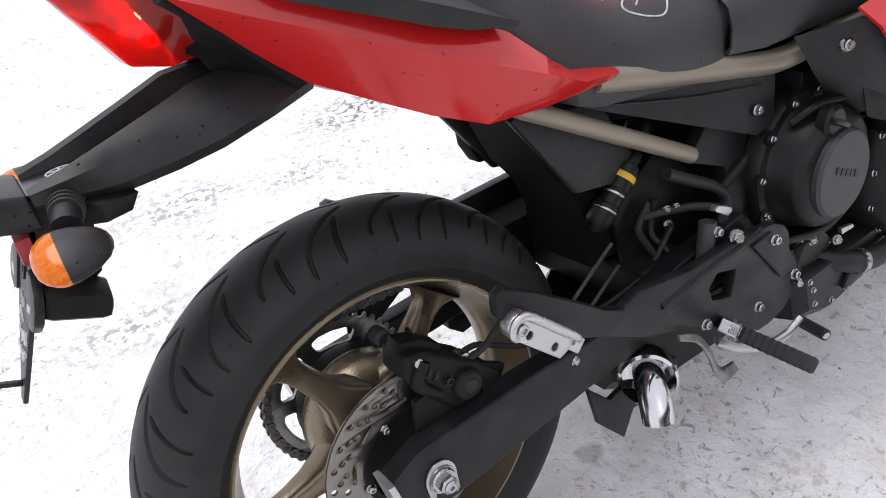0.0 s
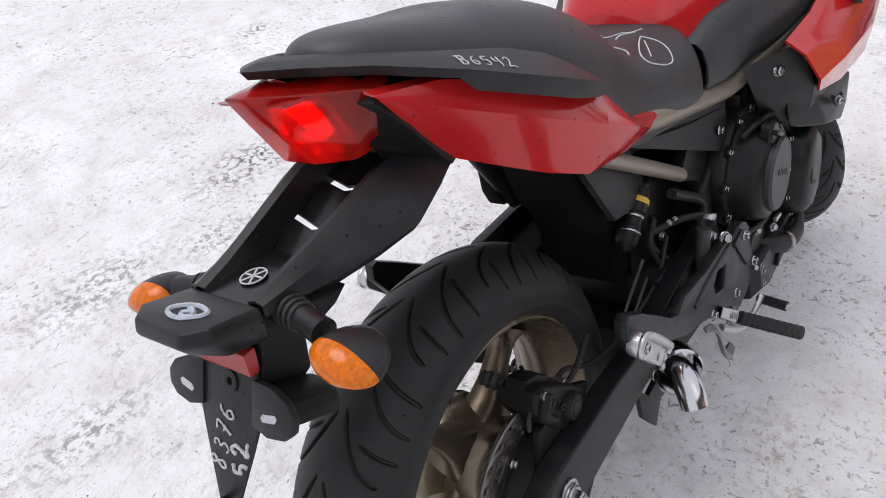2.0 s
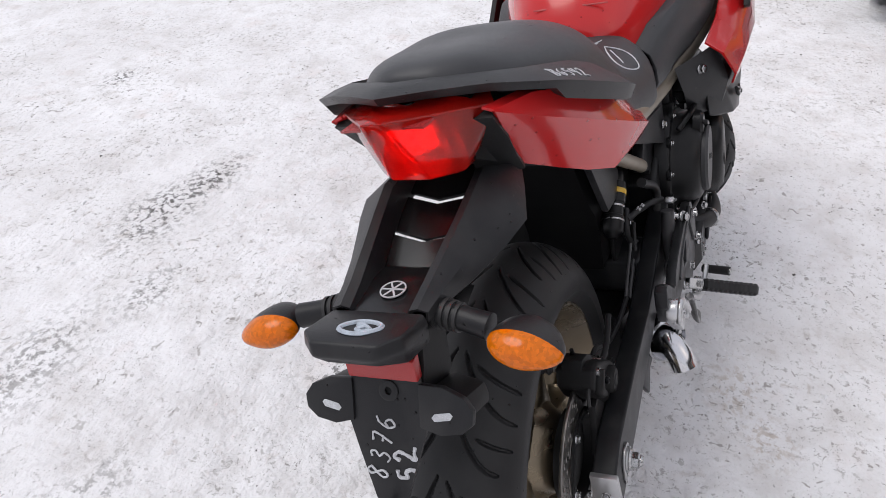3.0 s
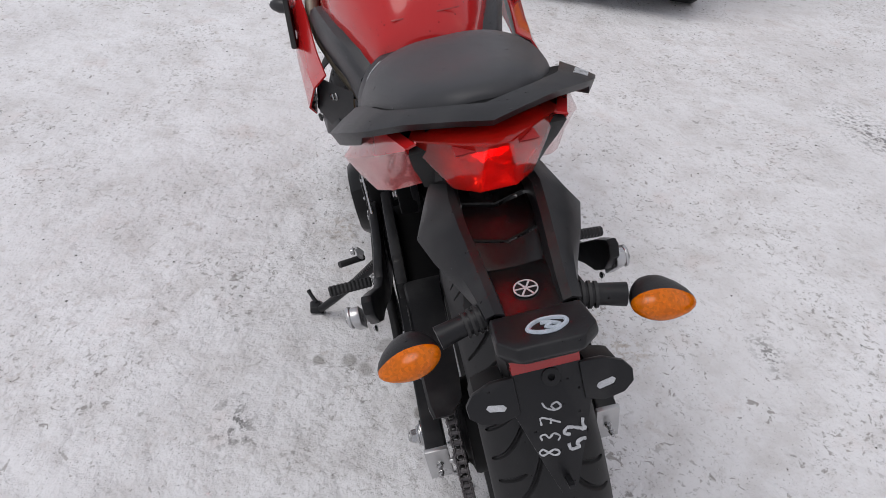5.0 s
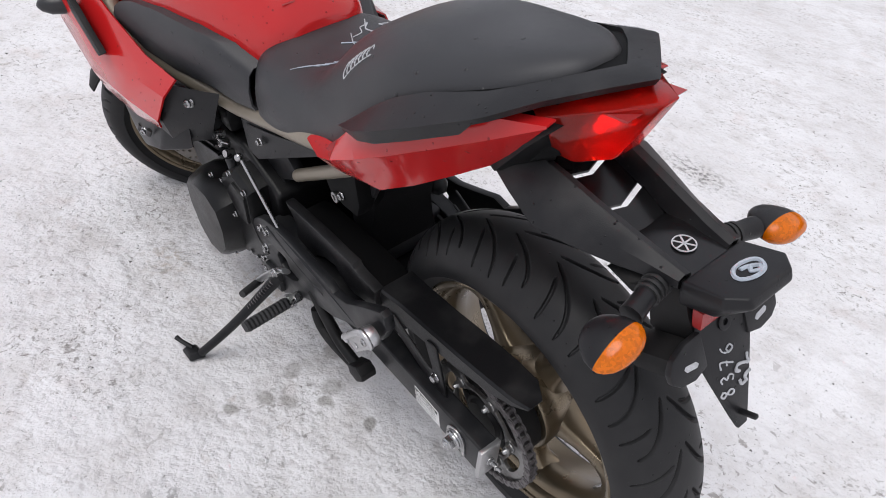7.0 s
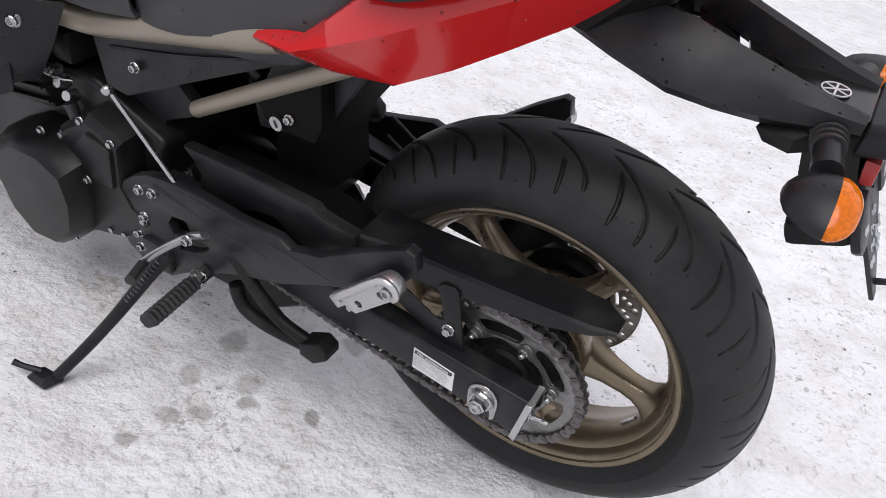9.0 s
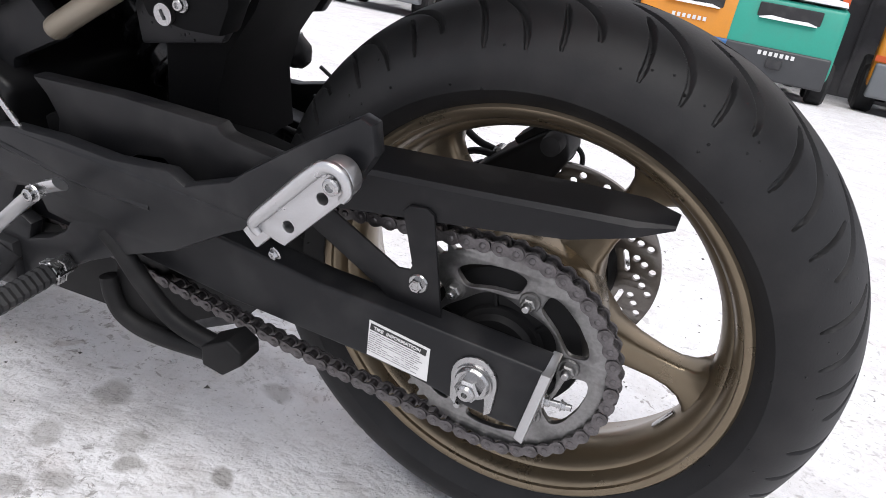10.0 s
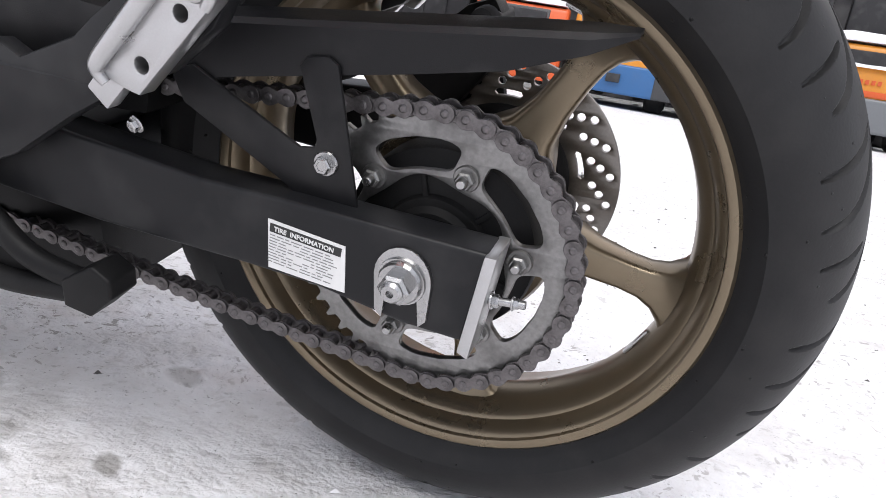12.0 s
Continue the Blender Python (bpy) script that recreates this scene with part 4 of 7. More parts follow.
part("stem", loft([[(-0.185, -0.032, 0.772), (-0.185, 0.032, 0.772), (-0.248, 0.044, 0.774), (-0.248, -0.044, 0.774)], [(-0.210, -0.044, 0.735), (-0.210, 0.044, 0.735), (-0.262, 0.040, 0.728), (-0.262, -0.040, 0.728)], [(-0.222, -0.046, 0.690), (-0.222, 0.046, 0.690), (-0.282, 0.040, 0.696), (-0.282, -0.040, 0.696)], [(-0.262, -0.034, 0.664), (-0.262, 0.034, 0.664), (-0.298, 0.034, 0.668), (-0.298, -0.034, 0.668)]]), M_DARK, carrier)
part("fin", loft([[(-0.175, s * 0.035, 0.765), (-0.165, s * 0.065, 0.752), (-0.20, s * 0.07, 0.755), (-0.225, s * 0.04, 0.765)] if i == 0 else [(-0.185, s * 0.03, 0.730), (-0.175, s * 0.055, 0.735), (-0.20, s * 0.06, 0.735), (-0.225, s * 0.035, 0.735)] for s in (1,) for i in (0, 1)]), M_DARK, carrier)
part("fin", loft([[(-0.175, s * 0.035, 0.765), (-0.165, s * 0.065, 0.752), (-0.20, s * 0.07, 0.755), (-0.225, s * 0.04, 0.765)] if i == 0 else [(-0.185, s * 0.03, 0.730), (-0.175, s * 0.055, 0.735), (-0.20, s * 0.06, 0.735), (-0.225, s * 0.035, 0.735)] for s in (-1,) for i in (0, 1)]), M_DARK, carrier)

# bracket plate that hangs below, with its ears and chalk numbers; it slopes rearwards
BM = basis((-0.282, 0, 0.702), (0, -1, 0), (0.058, 0, 0.118))


def on_plate(pts, z0, z1, mat, name, parent, label_="", edge=0.0015):
    bm = bmesh.new()
    lo = [bm.verts.new(BM @ Vector((x, y, z0))) for x, y in pts]
    hi = [bm.verts.new(BM @ Vector((x, y, z1))) for x, y in pts]
    bm.faces.new(lo)
    bm.faces.new(hi)
    for i in range(len(pts)):
        j = (i + 1) % len(pts)
        bm.faces.new((lo[i], lo[j], hi[j], hi[i]))
    bmesh.ops.recalc_face_normals(bm, faces=bm.faces)
    return part(name, bevel(bm, edge, 2), mat, parent, label_)


bracket = on_plate([(-0.034, 0.036), (0.034, 0.036), (0.040, 0.010), (0.044, -0.026), (0.034, -0.058), (0.024, -0.088), (0.016, -0.112), (0.008, -0.134), (-0.008, -0.134), (-0.016, -0.112), (-0.024, -0.088), (-0.034, -0.058), (-0.044, -0.026), (-0.040, 0.010)], -0.005, 0.0, M_PLASTIC, "plate_bracket", bike, "black plastic number plate bracket chalked with a lot number")
for s in (1, -1):
    on_plate([(0.036 * s, 0.016), (0.062 * s, 0.015), (0.084 * s, 0.006), (0.093 * s, -0.006), (0.092 * s, -0.020), (0.080 * s, -0.030), (0.058 * s, -0.034), (0.036 * s, -0.028)], -0.006, 0.003, M_PLASTIC, "ear", bracket, "", 0.003)
    on_plate([(0.044 * s, 0.012), (0.082 * s, 0.004), (0.088 * s, -0.018), (0.044 * s, -0.028)], -0.064, -0.005, M_DARK, "ear_tube", bracket, "", 0.009)
    on_plate([(0.050 * s, -0.016), (0.053 * s, -0.012), (0.069 * s, -0.009), (0.072 * s, -0.012), (0.069 * s, -0.0165), (0.053 * s, -0.0195)], 0.002, 0.0036, M_CHALK, "ear_slot", bracket, "pale slot for a fixing screw", 0)
rg = lathe([(0.004, 0), (0.004, 0.0022), (0.0085, 0.003), (0.0105, 0.0022), (0.0105, 0)], 24)
rg.transform(BM @ Matrix.Translation((0.004, 0.006, 0)) @ Matrix.Rotation(radians(90), 4, "X"))
part("rubber_grommet", rg, M_HOSE, bracket)
on_plate([(-0.004, -0.112), (0.004, -0.112), (0.003, -0.117), (-0.003, -0.117)], -0.002, 0.022, M_PLASTIC, "peg", bracket)
part("rear_reflector", prism([(-0.262, 0.744), (-0.276, 0.744), (-0.278, 0.720), (-0.266, 0.718)], -0.038, 0.038, 0.002), M_REDGLASS, carrier, "dark red rear reflector")


# -- chalk: thin rounded strokes lying on a surface --
def stroke(points, wid, name, mat, parent, label_=""):
    rings_ = []
    pts = [Vector(p) for p in spline(points, 5)]
    rr = random.Random(len(points) * 7 + int(wid * 1e5))
    return part(name, tube([tuple(p) for p in pts], [wid * rr.uniform(0.7, 1.15) for _ in pts], 6, 1), mat, parent, label_)


def ray_lay(ob, m, points, lift=0.0005):
    """Lays points of a drawing plane on to a part, along the plane's normal."""
    b_ = bmesh.new()
    b_.from_mesh(ob.data)
    tree = BVHTree.FromBMesh(b_)
    b_.free()
    way = (m.to_3x3() @ Vector((0, 0, -1))).normalized()
    out = []
    for p in points:
        o = m @ Vector((p[0], p[1], 0.15))
        at = tree.ray_cast(o, way)
        if at[0] is not None:
            out.append(at[0] - way * lift)
    return out


FORMS = {"B": [[(0.1, 0), (0.1, 1.6)], [(-0.1, 1.55), (0.7, 1.5), (0.75, 1.0), (0.15, 0.85), (0.8, 0.6), (0.75, 0.05), (0.1, 0)]],
         "6": [[(0.8, 1.5), (0.3, 1.2), (0.05, 0.5), (0.4, 0.0), (0.85, 0.35), (0.5, 0.75), (0.1, 0.5)]],
         "5": [[(0.85, 1.55), (0.25, 1.5), (0.2, 0.9), (0.65, 0.95), (0.85, 0.45), (0.5, 0.0), (0.05, 0.1)]],
         "4": [[(0.1, 1.5), (0.15, 0.75), (0.75, 0.8)], [(0.8, 1.6), (0.72, 0.0)]],
         "2": [[(0.05, 1.2), (0.4, 1.6), (0.8, 1.2), (0.4, 0.5), (0.05, 0.05), (0.6, 0.1), (1.15, -0.05)]],
         "8": [[(0.75, 1.35), (0.4, 1.6), (0.1, 1.25), (0.7, 0.45), (0.4, 0.0), (0.1, 0.4), (0.75, 1.35)]],
         "3": [[(0.1, 1.4), (0.5, 1.55), (0.7, 1.2), (0.35, 0.85), (0.8, 0.5), (0.5, 0.0), (0.05, 0.15)]],
         "7": [[(0.1, 1.5), (0.85, 1.5), (0.35, 0.0)], [(0.25, 0.75), (0.8, 0.8)]]}


def figures(text, ob, m, size, wid, mat, label_):
    """Hand-drawn chalk figures laid on a part."""
    first_ = True
    for i, ch in enumerate(text):
        for st in FORMS[ch]:
            pts_ = [((q[0] * 0.8 + i * 1.28) * size, q[1] * size) for q in spline(st, 5)]
            pts_ = ray_lay(ob, m, pts_)
            if len(pts_) > 2:
                rr = random.Random(i)
                part("chalk_number", tube([tuple(p) for p in pts_], [wid * rr.uniform(0.7, 1.15) for _ in pts_], 6, 1), mat, ob, label_ if first_ else "")
                first_ = False


figures("B6542", rail, basis((-0.014, -0.138, 0.9065), (1, -0.33, -0.45), (0.018, 0.036, 0.019)), 0.0108, 0.0008, M_CHALK, "white chalk lot number B6542")
figures("8376", bracket, BM @ Matrix.Translation((-0.004, -0.087, 0)) @ Matrix.Rotation(radians(78), 4, "Z"), 0.0140, 0.0012, M_CHALK, "white chalk figures 8376")
figures("52", bracket, BM @ Matrix.Translation((0.033, -0.082, 0)) @ Matrix.Rotation(radians(98), 4, "Z"), 0.0150, 0.0021, M_CHALK, "white chalk figures 52")
ringpts = [(0.020 * math.cos(a) * (1 + 0.10 * math.sin(2 * a)), 0.0130 * math.sin(a)) for a in [k / 16 * math.tau for k in range(18)]]
TOP = basis((-0.286, -0.004, 0.80), (0, -1, 0), (1, 0, -0.25))
for kk, pp in enumerate((ringpts, [(-0.006, 0.006), (0.002, 0.004), (0.012, -0.004), (0.006, -0.009), (-0.002, -0.004), (0.006, 0.002)])):
    pp = ray_lay(lampbox, TOP, spline(pp, 3))
    part("chalk_ring", tube([tuple(p) for p in pp], [0.0026] * len(pp), 6, 1), M_CHALKBLUE, lampbox, "pale blue chalk ring and scribble" if kk == 0 else "")


# -- indicators --
def bulge(a):
    """A leaf-shaped oval, drawn out to a point on the outer side."""
    c_ = math.cos(a)
    return c_ * (1 + 0.14 * max(c_, 0)), math.sin(a) * (1 - 0.30 * max(c_, 0) ** 2)


def indicator(s):
    st = part("indicator", tube([(-0.222, 0.042 * s, 0.764), (-0.228, 0.075 * s, 0.761), (-0.234, 0.105 * s, 0.757)], [0.0155, 0.0125, 0.0135], 16), M_PLASTIC, bike, "black indicator on a short stalk with an orange lens")
    for k in range(4):
        part("stalk_rib", tube([(-0.2235 - 0.0013 * k, (0.050 + 0.007 * k) * s, 0.7632 - 0.0007 * k), (-0.2240 - 0.0013 * k, (0.0535 + 0.007 * k) * s, 0.7629 - 0.0007 * k)], 0.0168 - 0.0006 * k, 16, 1), M_HOSE, st)
    rings_, lens_ = [], []
    c = Vector((-0.240, 0.139 * s, 0.748))
    out = Vector((-0.06, 1.0 * s, -0.18)).normalized()
    back = Vector((-1, -0.12 * s, 0.03)).normalized()
    back = (back - out * back.dot(out)).normalized()
    up = Vector((0, 0, 1))
    up = (up - out * up.dot(out) - back * up.dot(back)).normalized()
    for d, r in ((0.038, 0.003), (0.036, 0.009), (0.031, 0.0155), (0.022, 0.0212), (0.011, 0.0255), (0.002, 0.0272), (-0.002, 0.0272)):
        rings_.append([c - back * (d - 0.006) + out * bulge(a)[0] * r * 1.24 + up * bulge(a)[1] * r * 0.68 for a in [k / 28 * math.tau for k in range(28)]])
    part("housing", loft(rings_), M_PLASTIC, st, "", 50)
    for d, r in ((-0.001, 0.0272), (0.004, 0.0270), (0.010, 0.0245), (0.016, 0.0195), (0.020, 0.0125), (0.0215, 0.004)):
        lens_.append([c + back * (d + 0.009) + out * bulge(a)[0] * r * 1.24 + up * bulge(a)[1] * r * 0.68 for a in [k / 28 * math.tau for k in range(28)]])
    part("lens", loft(lens_), M_ORANGE, st, "ribbed orange lens", 50)
    cup = [[c + back * (d + 0.008) + out * bulge(a)[0] * r * 1.22 + up * bulge(a)[1] * r * 0.66 for a in [k / 20 * math.tau for k in range(20)]] for d, r in ((0.001, 0.026), (-0.008, 0.016), (-0.012, 0.004))]
    part("reflector", loft(cup, False), M_REFLECT, st, "", 0)
    b = bmesh.new()
    bmesh.ops.create_uvsphere(b, u_segments=12, v_segments=8, radius=0.006)
    b.transform(Matrix.Translation(c + back * 0.012))
    part("bulb", b, M_ORANGE, st)
    for k in range(3):
        part("lens_rib", tube([c + back * (0.0245 - 0.003 * abs(k - 1)) + out * e * (0.022 - 0.004 * abs(k - 1)) + up * (k - 1) * 0.008 - back * 0.006 * e * e for e in (-1, -0.5, 0, 0.5, 1)], 0.0008, 6, 3), M_ORANGE, st)
    return st


both(indicator)

# -- inner mudguard over the tyre and under-seat box --
part("inner_mudguard", loft([[(0.262, -0.055, 0.72), (0.262, 0.055, 0.72), (0.32, 0.075, 0.72), (0.32, -0.075, 0.72)], [(0.286, -0.060, 0.630), (0.286, 0.060, 0.630), (0.36, 0.085, 0.64), (0.36, -0.085, 0.64)], [(0.314, -0.064, 0.560), (0.314, 0.064, 0.560), (0.38, 0.09, 0.57), (0.38, -0.09, 0.57)], [(0.350, -0.066, 0.508), (0.350, 0.066, 0.508), (0.42, 0.075, 0.51), (0.42, -0.075, 0.51)], [(0.365, -0.066, 0.46), (0.365, 0.066, 0.46), (0.43, 0.07, 0.44), (0.43, -0.07, 0.44)], [(0.36, -0.066, 0.39), (0.36, 0.066, 0.39), (0.43, 0.07, 0.39), (0.43, -0.07, 0.39)]]), M_VOID, bike, "black inner mudguard ahead of the rear tyre", 40)
both(lambda s: part("mudguard_cheek", prism([(0.245, 0.665), (0.300, 0.580), (0.332, 0.530), (0.435, 0.508), (0.440, 0.548), (0.40, 0.62), (0.30, 0.69)], 0.082 * s, 0.095 * s, 0.004), M_PLASTIC, bike, "grey-black plastic cheek beside the battery box"))

# -- bronze frame tubes --
def frame_tubes(s):
    up_ = part("frame_tube", tube(mirror([(0.345, 0.136, 0.688), (0.40, 0.140, 0.672), (0.55, 0.139, 0.630), (0.66, 0.139, 0.600), (0.700, 0.141, 0.592), (0.735, 0.147, 0.592), (0.775, 0.158, 0.599), (0.84, 0.180, 0.612), (0.93, 0.205, 0.632), (1.00, 0.225, 0.670), (1.06, 0.22, 0.74), (1.14, 0.12, 0.86)], s), 0.0175, 16), M_TUBE, bike, "bronze painted upper steel frame tube", 60)
    part("frame_tube", tube(mirror([(0.20, 0.112, 0.715), (0.28, 0.116, 0.664), (0.42, 0.118, 0.577), (0.515, 0.119, 0.518), (0.530, 0.118, 0.508)], s), 0.0125, 16), M_TUBE, bike, "bronze painted lower subframe tube", 60)
    part("pivot_plate", prism([(0.52, 0.50), (0.60, 0.46), (0.62, 0.34), (0.56, 0.22), (0.66, 0.20), (0.72, 0.34), (0.72, 0.48), (0.66, 0.56), (0.58, 0.56)], 0.100 * s, 0.122 * s, 0.006), M_SATIN, bike, "black frame plate round the swingarm pivot")
    return up_


both(frame_tubes)

# -- side covers under the seat --
for s in (1, -1):
    cov = part("side_cover", loft([[(x, y * s, z) for x, y, z in r] for r in (
        [(0.33, 0.110, 0.655), (0.345, 0.110, 0.648), (0.345, 0.095, 0.648), (0.33, 0.095, 0.655)],
        [(0.52, 0.126, 0.618), (0.52, 0.130, 0.560), (0.52, 0.10, 0.560), (0.52, 0.10, 0.618)],
        [(0.645, 0.140, 0.590), (0.640, 0.148, 0.500), (0.64, 0.11, 0.500), (0.645, 0.11, 0.590)],
        [(0.700, 0.140, 0.575), (0.685, 0.146, 0.500), (0.685, 0.11, 0.500), (0.70, 0.11, 0.575)])]), M_PLASTIC, bike, "black plastic airbox side cover", 30)
    bolt((0.644, 0.147 * s, 0.538) if s < 0 else (0.612, 0.145, 0.555), (0, s, 0), cov, 1.25, SOCKET)
    part("cover_rim", tube(mirror([(0.345, 0.114, 0.650), (0.52, 0.131, 0.600), (0.66, 0.144, 0.570)], s), 0.002, 6), M_PLASTIC, cov)

# -- footrest brackets with pegs --
OUT = [(0.096, 0.546), (0.108, 0.549), (0.150, 0.520), (0.222, 0.467), (0.240, 0.452), (0.295, 0.429), (0.315, 0.438), (0.389, 0.427), (0.463, 0.428), (0.526, 0.424), (0.575, 0.414), (0.605, 0.398), (0.635, 0.375), (0.652, 0.345), (0.654, 0.311), (0.670, 0.285), (0.678, 0.258), (0.664, 0.225), (0.636, 0.208), (0.600, 0.202), (0.570, 0.205), (0.525, 0.240), (0.485, 0.262), (0.445, 0.288), (0.399, 0.312), (0.316, 0.350), (0.250, 0.394), (0.208, 0.418), (0.160, 0.440), (0.118, 0.476), (0.092, 0.522)]
HOLE = [(0.507, 0.359), (0.535, 0.353), (0.547, 0.335), (0.540, 0.315), (0.526, 0.308), (0.533, 0.288), (0.500, 0.300), (0.474, 0.317), (0.465, 0.330), (0.495, 0.333)]


OUT_R = OUT[:3] + [(0.222, 0.460), (0.252, 0.434), (0.288, 0.413), (0.317, 0.423), (0.375, 0.408), (0.429, 0.395), (0.505, 0.392), (0.551, 0.388), (0.614, 0.378), (0.640, 0.362)] + OUT[13:]
HOLE_R = [(0.479, 0.361), (0.521, 0.346), (0.514, 0.326), (0.506, 0.308), (0.486, 0.314), (0.466, 0.323), (0.460, 0.345)]


def rest(s):
    me = plate([OUT, HOLE] if s > 0 else [OUT_R, HOLE_R], 0.176 * s, 0.194 * s, 0.0035)
    for v in me.vertices:
        lift = max(0.0, 0.42 - v.co.x)
        v.co.y += s * (0.050 * lift + 0.05 * lift * lift)
    br = put("footrest_bracket", me, M_SATIN, bike, "satin black cast footrest bracket with a heel guard", 35)
    part("bracket_rib", tube(mirror([(0.34, 0.198, 0.392), (0.42, 0.195, 0.388), (0.50, 0.194, 0.396), (0.56, 0.194, 0.402)] if s > 0 else [(0.356, 0.197, 0.376), (0.445, 0.194, 0.380), (0.548, 0.194, 0.381), (0.580, 0.194, 0.386)], s), 0.0045, 8), M_SATIN, br)
    for x, z in (((0.605, 0.356), (0.655, 0.269), (0.570, 0.252), (0.447, 0.292)) if s < 0 else ((0.598, 0.376), (0.568, 0.384), (0.602, 0.320), (0.628, 0.272), (0.630, 0.240))):
        bolt((x, 0.193 * s if s > 0 or x < 0.6 else -0.199, z), (0, s, 0), br, 1.3, SOCKET)
    if s < 0:
        part("gusset", prism([(0.554, 0.369), (0.590, 0.322), (0.624, 0.278), (0.646, 0.276), (0.648, 0.300), (0.632, 0.345), (0.600, 0.372)], -0.199, -0.190, 0.003), M_SATIN, br)
    # folded passenger peg
    o = []
    a0, a1 = Vector((0.1125, 0.506)), Vector((0.177, 0.436))
    d = (a1 - a0).normalized()
    nrm = Vector((-d.y, d.x))
    for k in range(9):
        a = math.pi * k / 8
        o.append(tuple(a0 - d * 0.016 * math.sin(a) + nrm * 0.0165 * math.cos(a)))
    o += [tuple(a1 - d * 0.012 - nrm * 0.0165), tuple(a1 - d * 0.008 - nrm * 0.010), tuple(a1 - d * 0.002 + nrm * 0.004), tuple(a1 + nrm * 0.0165)]
    h1 = ring_of(0.0050, 14, (0.122, 0.488))
    h2 = ring_of(0.0052, 14, (0.153, 0.453))
    pm = plate([o, h1, h2], 0.224 * s, 0.240 * s, 0.0015)
    peg = put("passenger_footrest", pm, M_ALU, br, "bare cast aluminium folded passenger footrest", 35)
    part("peg_ridge", tube(mirror([((a0 + d * u + nrm * v).x, y, (a0 + d * u + nrm * v).y) for u, v, y in ((0.004, -0.0150, 0.240), (-0.006, -0.0125, 0.2415), (-0.0115, 0.0, 0.242), (-0.005, 0.0115, 0.2425), (0.012, 0.0145, 0.243), (0.050, 0.0145, 0.244), (0.086, 0.0145, 0.2435), (0.0945, 0.0115, 0.242), (0.0965, 0.004, 0.2405))], s), [0.0038, 0.0044, 0.0048, 0.0054, 0.006, 0.0062, 0.0056, 0.0042, 0.0034], 10), M_ALU, peg)
    part("peg_tongue", prism([tuple(a1 + nrm * 0.016), tuple(a1 + nrm * 0.0155 + d * 0.022), tuple(a1 - nrm * 0.004 + d * 0.022), tuple(a1 - nrm * 0.004 - d * 0.004)], 0.222 * s, 0.234 * s, 0.002), M_ALU, peg)
    bolt((0.1105, 0.240 * s, 0.5045), (0, s, 0), peg, 1.35, SOCKET)
    if s < 0:
        peg.location = (-0.0035, 0.013, -0.0005)
    bolt((0.185, 0.212 * s, 0.403), (0.3, s, -0.3), br, 0.9, HEX)
    # rider's peg, rubber topped
    base = Vector((0.476, 0.198 * s, 0.276))
    tip = Vector((0.517, 0.318 * s, 0.232)) if s < 0 else Vector((0.462, 0.322 * s, 0.284))
    w = (tip - base).normalized()
    side_ = Vector((0.72, 0.05, -0.65))
    side_ = (side_ - w * side_.dot(w)).normalized()
    nn = w.cross(side_)
    rings_ = []
    L = (tip - base).length
    for k in range(23):
        u = 0.028 + (L - 0.028) * k / 22
        f = 1.0 if k % 2 else 0.90
        f *= 0.86 if k in (0, 22) else 1
        rings_.append([base + w * u + side_ * 0.017 * e * f + nn * 0.012 * g * f for e, g in ((-1, -0.6), (-0.7, -1), (0.7, -1), (1, -0.6), (1, 0.6), (0.7, 1), (-0.7, 1), (-1, 0.6))])
    pg = part("rider_footrest", loft(rings_), M_HOSE, br, "rider's footrest with a ribbed black rubber", 30)
    part("peg_clevis", hull([base + w * u + side_ * e + nn * g for u in (-0.003, 0.026) for e in (-0.0115, 0.0115) for g in (-0.0105, 0.0105)], 0.003), M_STEEL, pg, "bright metal hinge")
    part("peg_spring", tube([base + w * (0.012 + 0.0035 * k / 4) + side_ * 0.0145 * math.cos(k * math.pi / 2) + nn * 0.0145 * math.sin(k * math.pi / 2) for k in range(16)], 0.0014, 6, 2), M_STEEL, pg)
    return br


BR_L, BR_R = both(rest)
# brake pedal on the right, gear lever and rod on the left
brake = part("brake_pedal", tube([(0.455, -0.205, 0.262), (0.50, -0.212, 0.225), (0.56, -0.216, 0.195), (0.61, -0.216, 0.186), (0.645, -0.218, 0.198)], [0.007, 0.008, 0.007, 0.007, 0.006], 10, flat=0.6), M_ALU, bike, "aluminium rear brake pedal")
part("pedal_pad", tube([(0.655, -0.210, 0.182), (0.634, -0.265, 0.191)], [0.0095, 0.0095], 16, 1), M_HOSE, brake, "black rubber pedal pad")
pe = part("pedal_end", lathe([(0.0, 0), (0.0062, 0), (0.006, -0.002), (0, -0.002)], 14), M_STEEL, brake)
pe.matrix_local = Matrix.Translation((0.6335, -0.2655, 0.1911)) @ Matrix.Rotation(radians(-20), 4, "Z")
part("pedal_arm", tube([(0.374, -0.206, 0.318), (0.410, -0.208, 0.295), (0.430, -0.210, 0.258), (0.440, -0.211, 0.225), (0.458, -0.212, 0.202), (0.485, -0.212, 0.200)], [0.005, 0.008, 0.010, 0.011, 0.011, 0.008], 12, flat=0.4), M_SPROCKET, brake, "bent grey metal arm of the pedal")
part("pedal_spring", tube([(0.505 + 0.004 * math.cos(k * 1.5), -0.205 + 0.004 * math.sin(k * 1.5), 0.262 - 0.0009 * k) for k in range(40)], 0.001, 6, 1), M_STEEL, brake)
lever = part("gear_lever", tube([(0.425, 0.226, 0.402), (0.452, 0.232, 0.388), (0.516, 0.238, 0.330), (0.562, 0.243, 0.282)], [0.010, 0.009, 0.0080, 0.008], 12, flat=0.55), M_ALU, bike, "bare aluminium gear lever")
part("lever_pad", tube([(0.562, 0.236, 0.282), (0.530, 0.290, 0.300)], 0.0078, 12, 1), M_HOSE, lever)
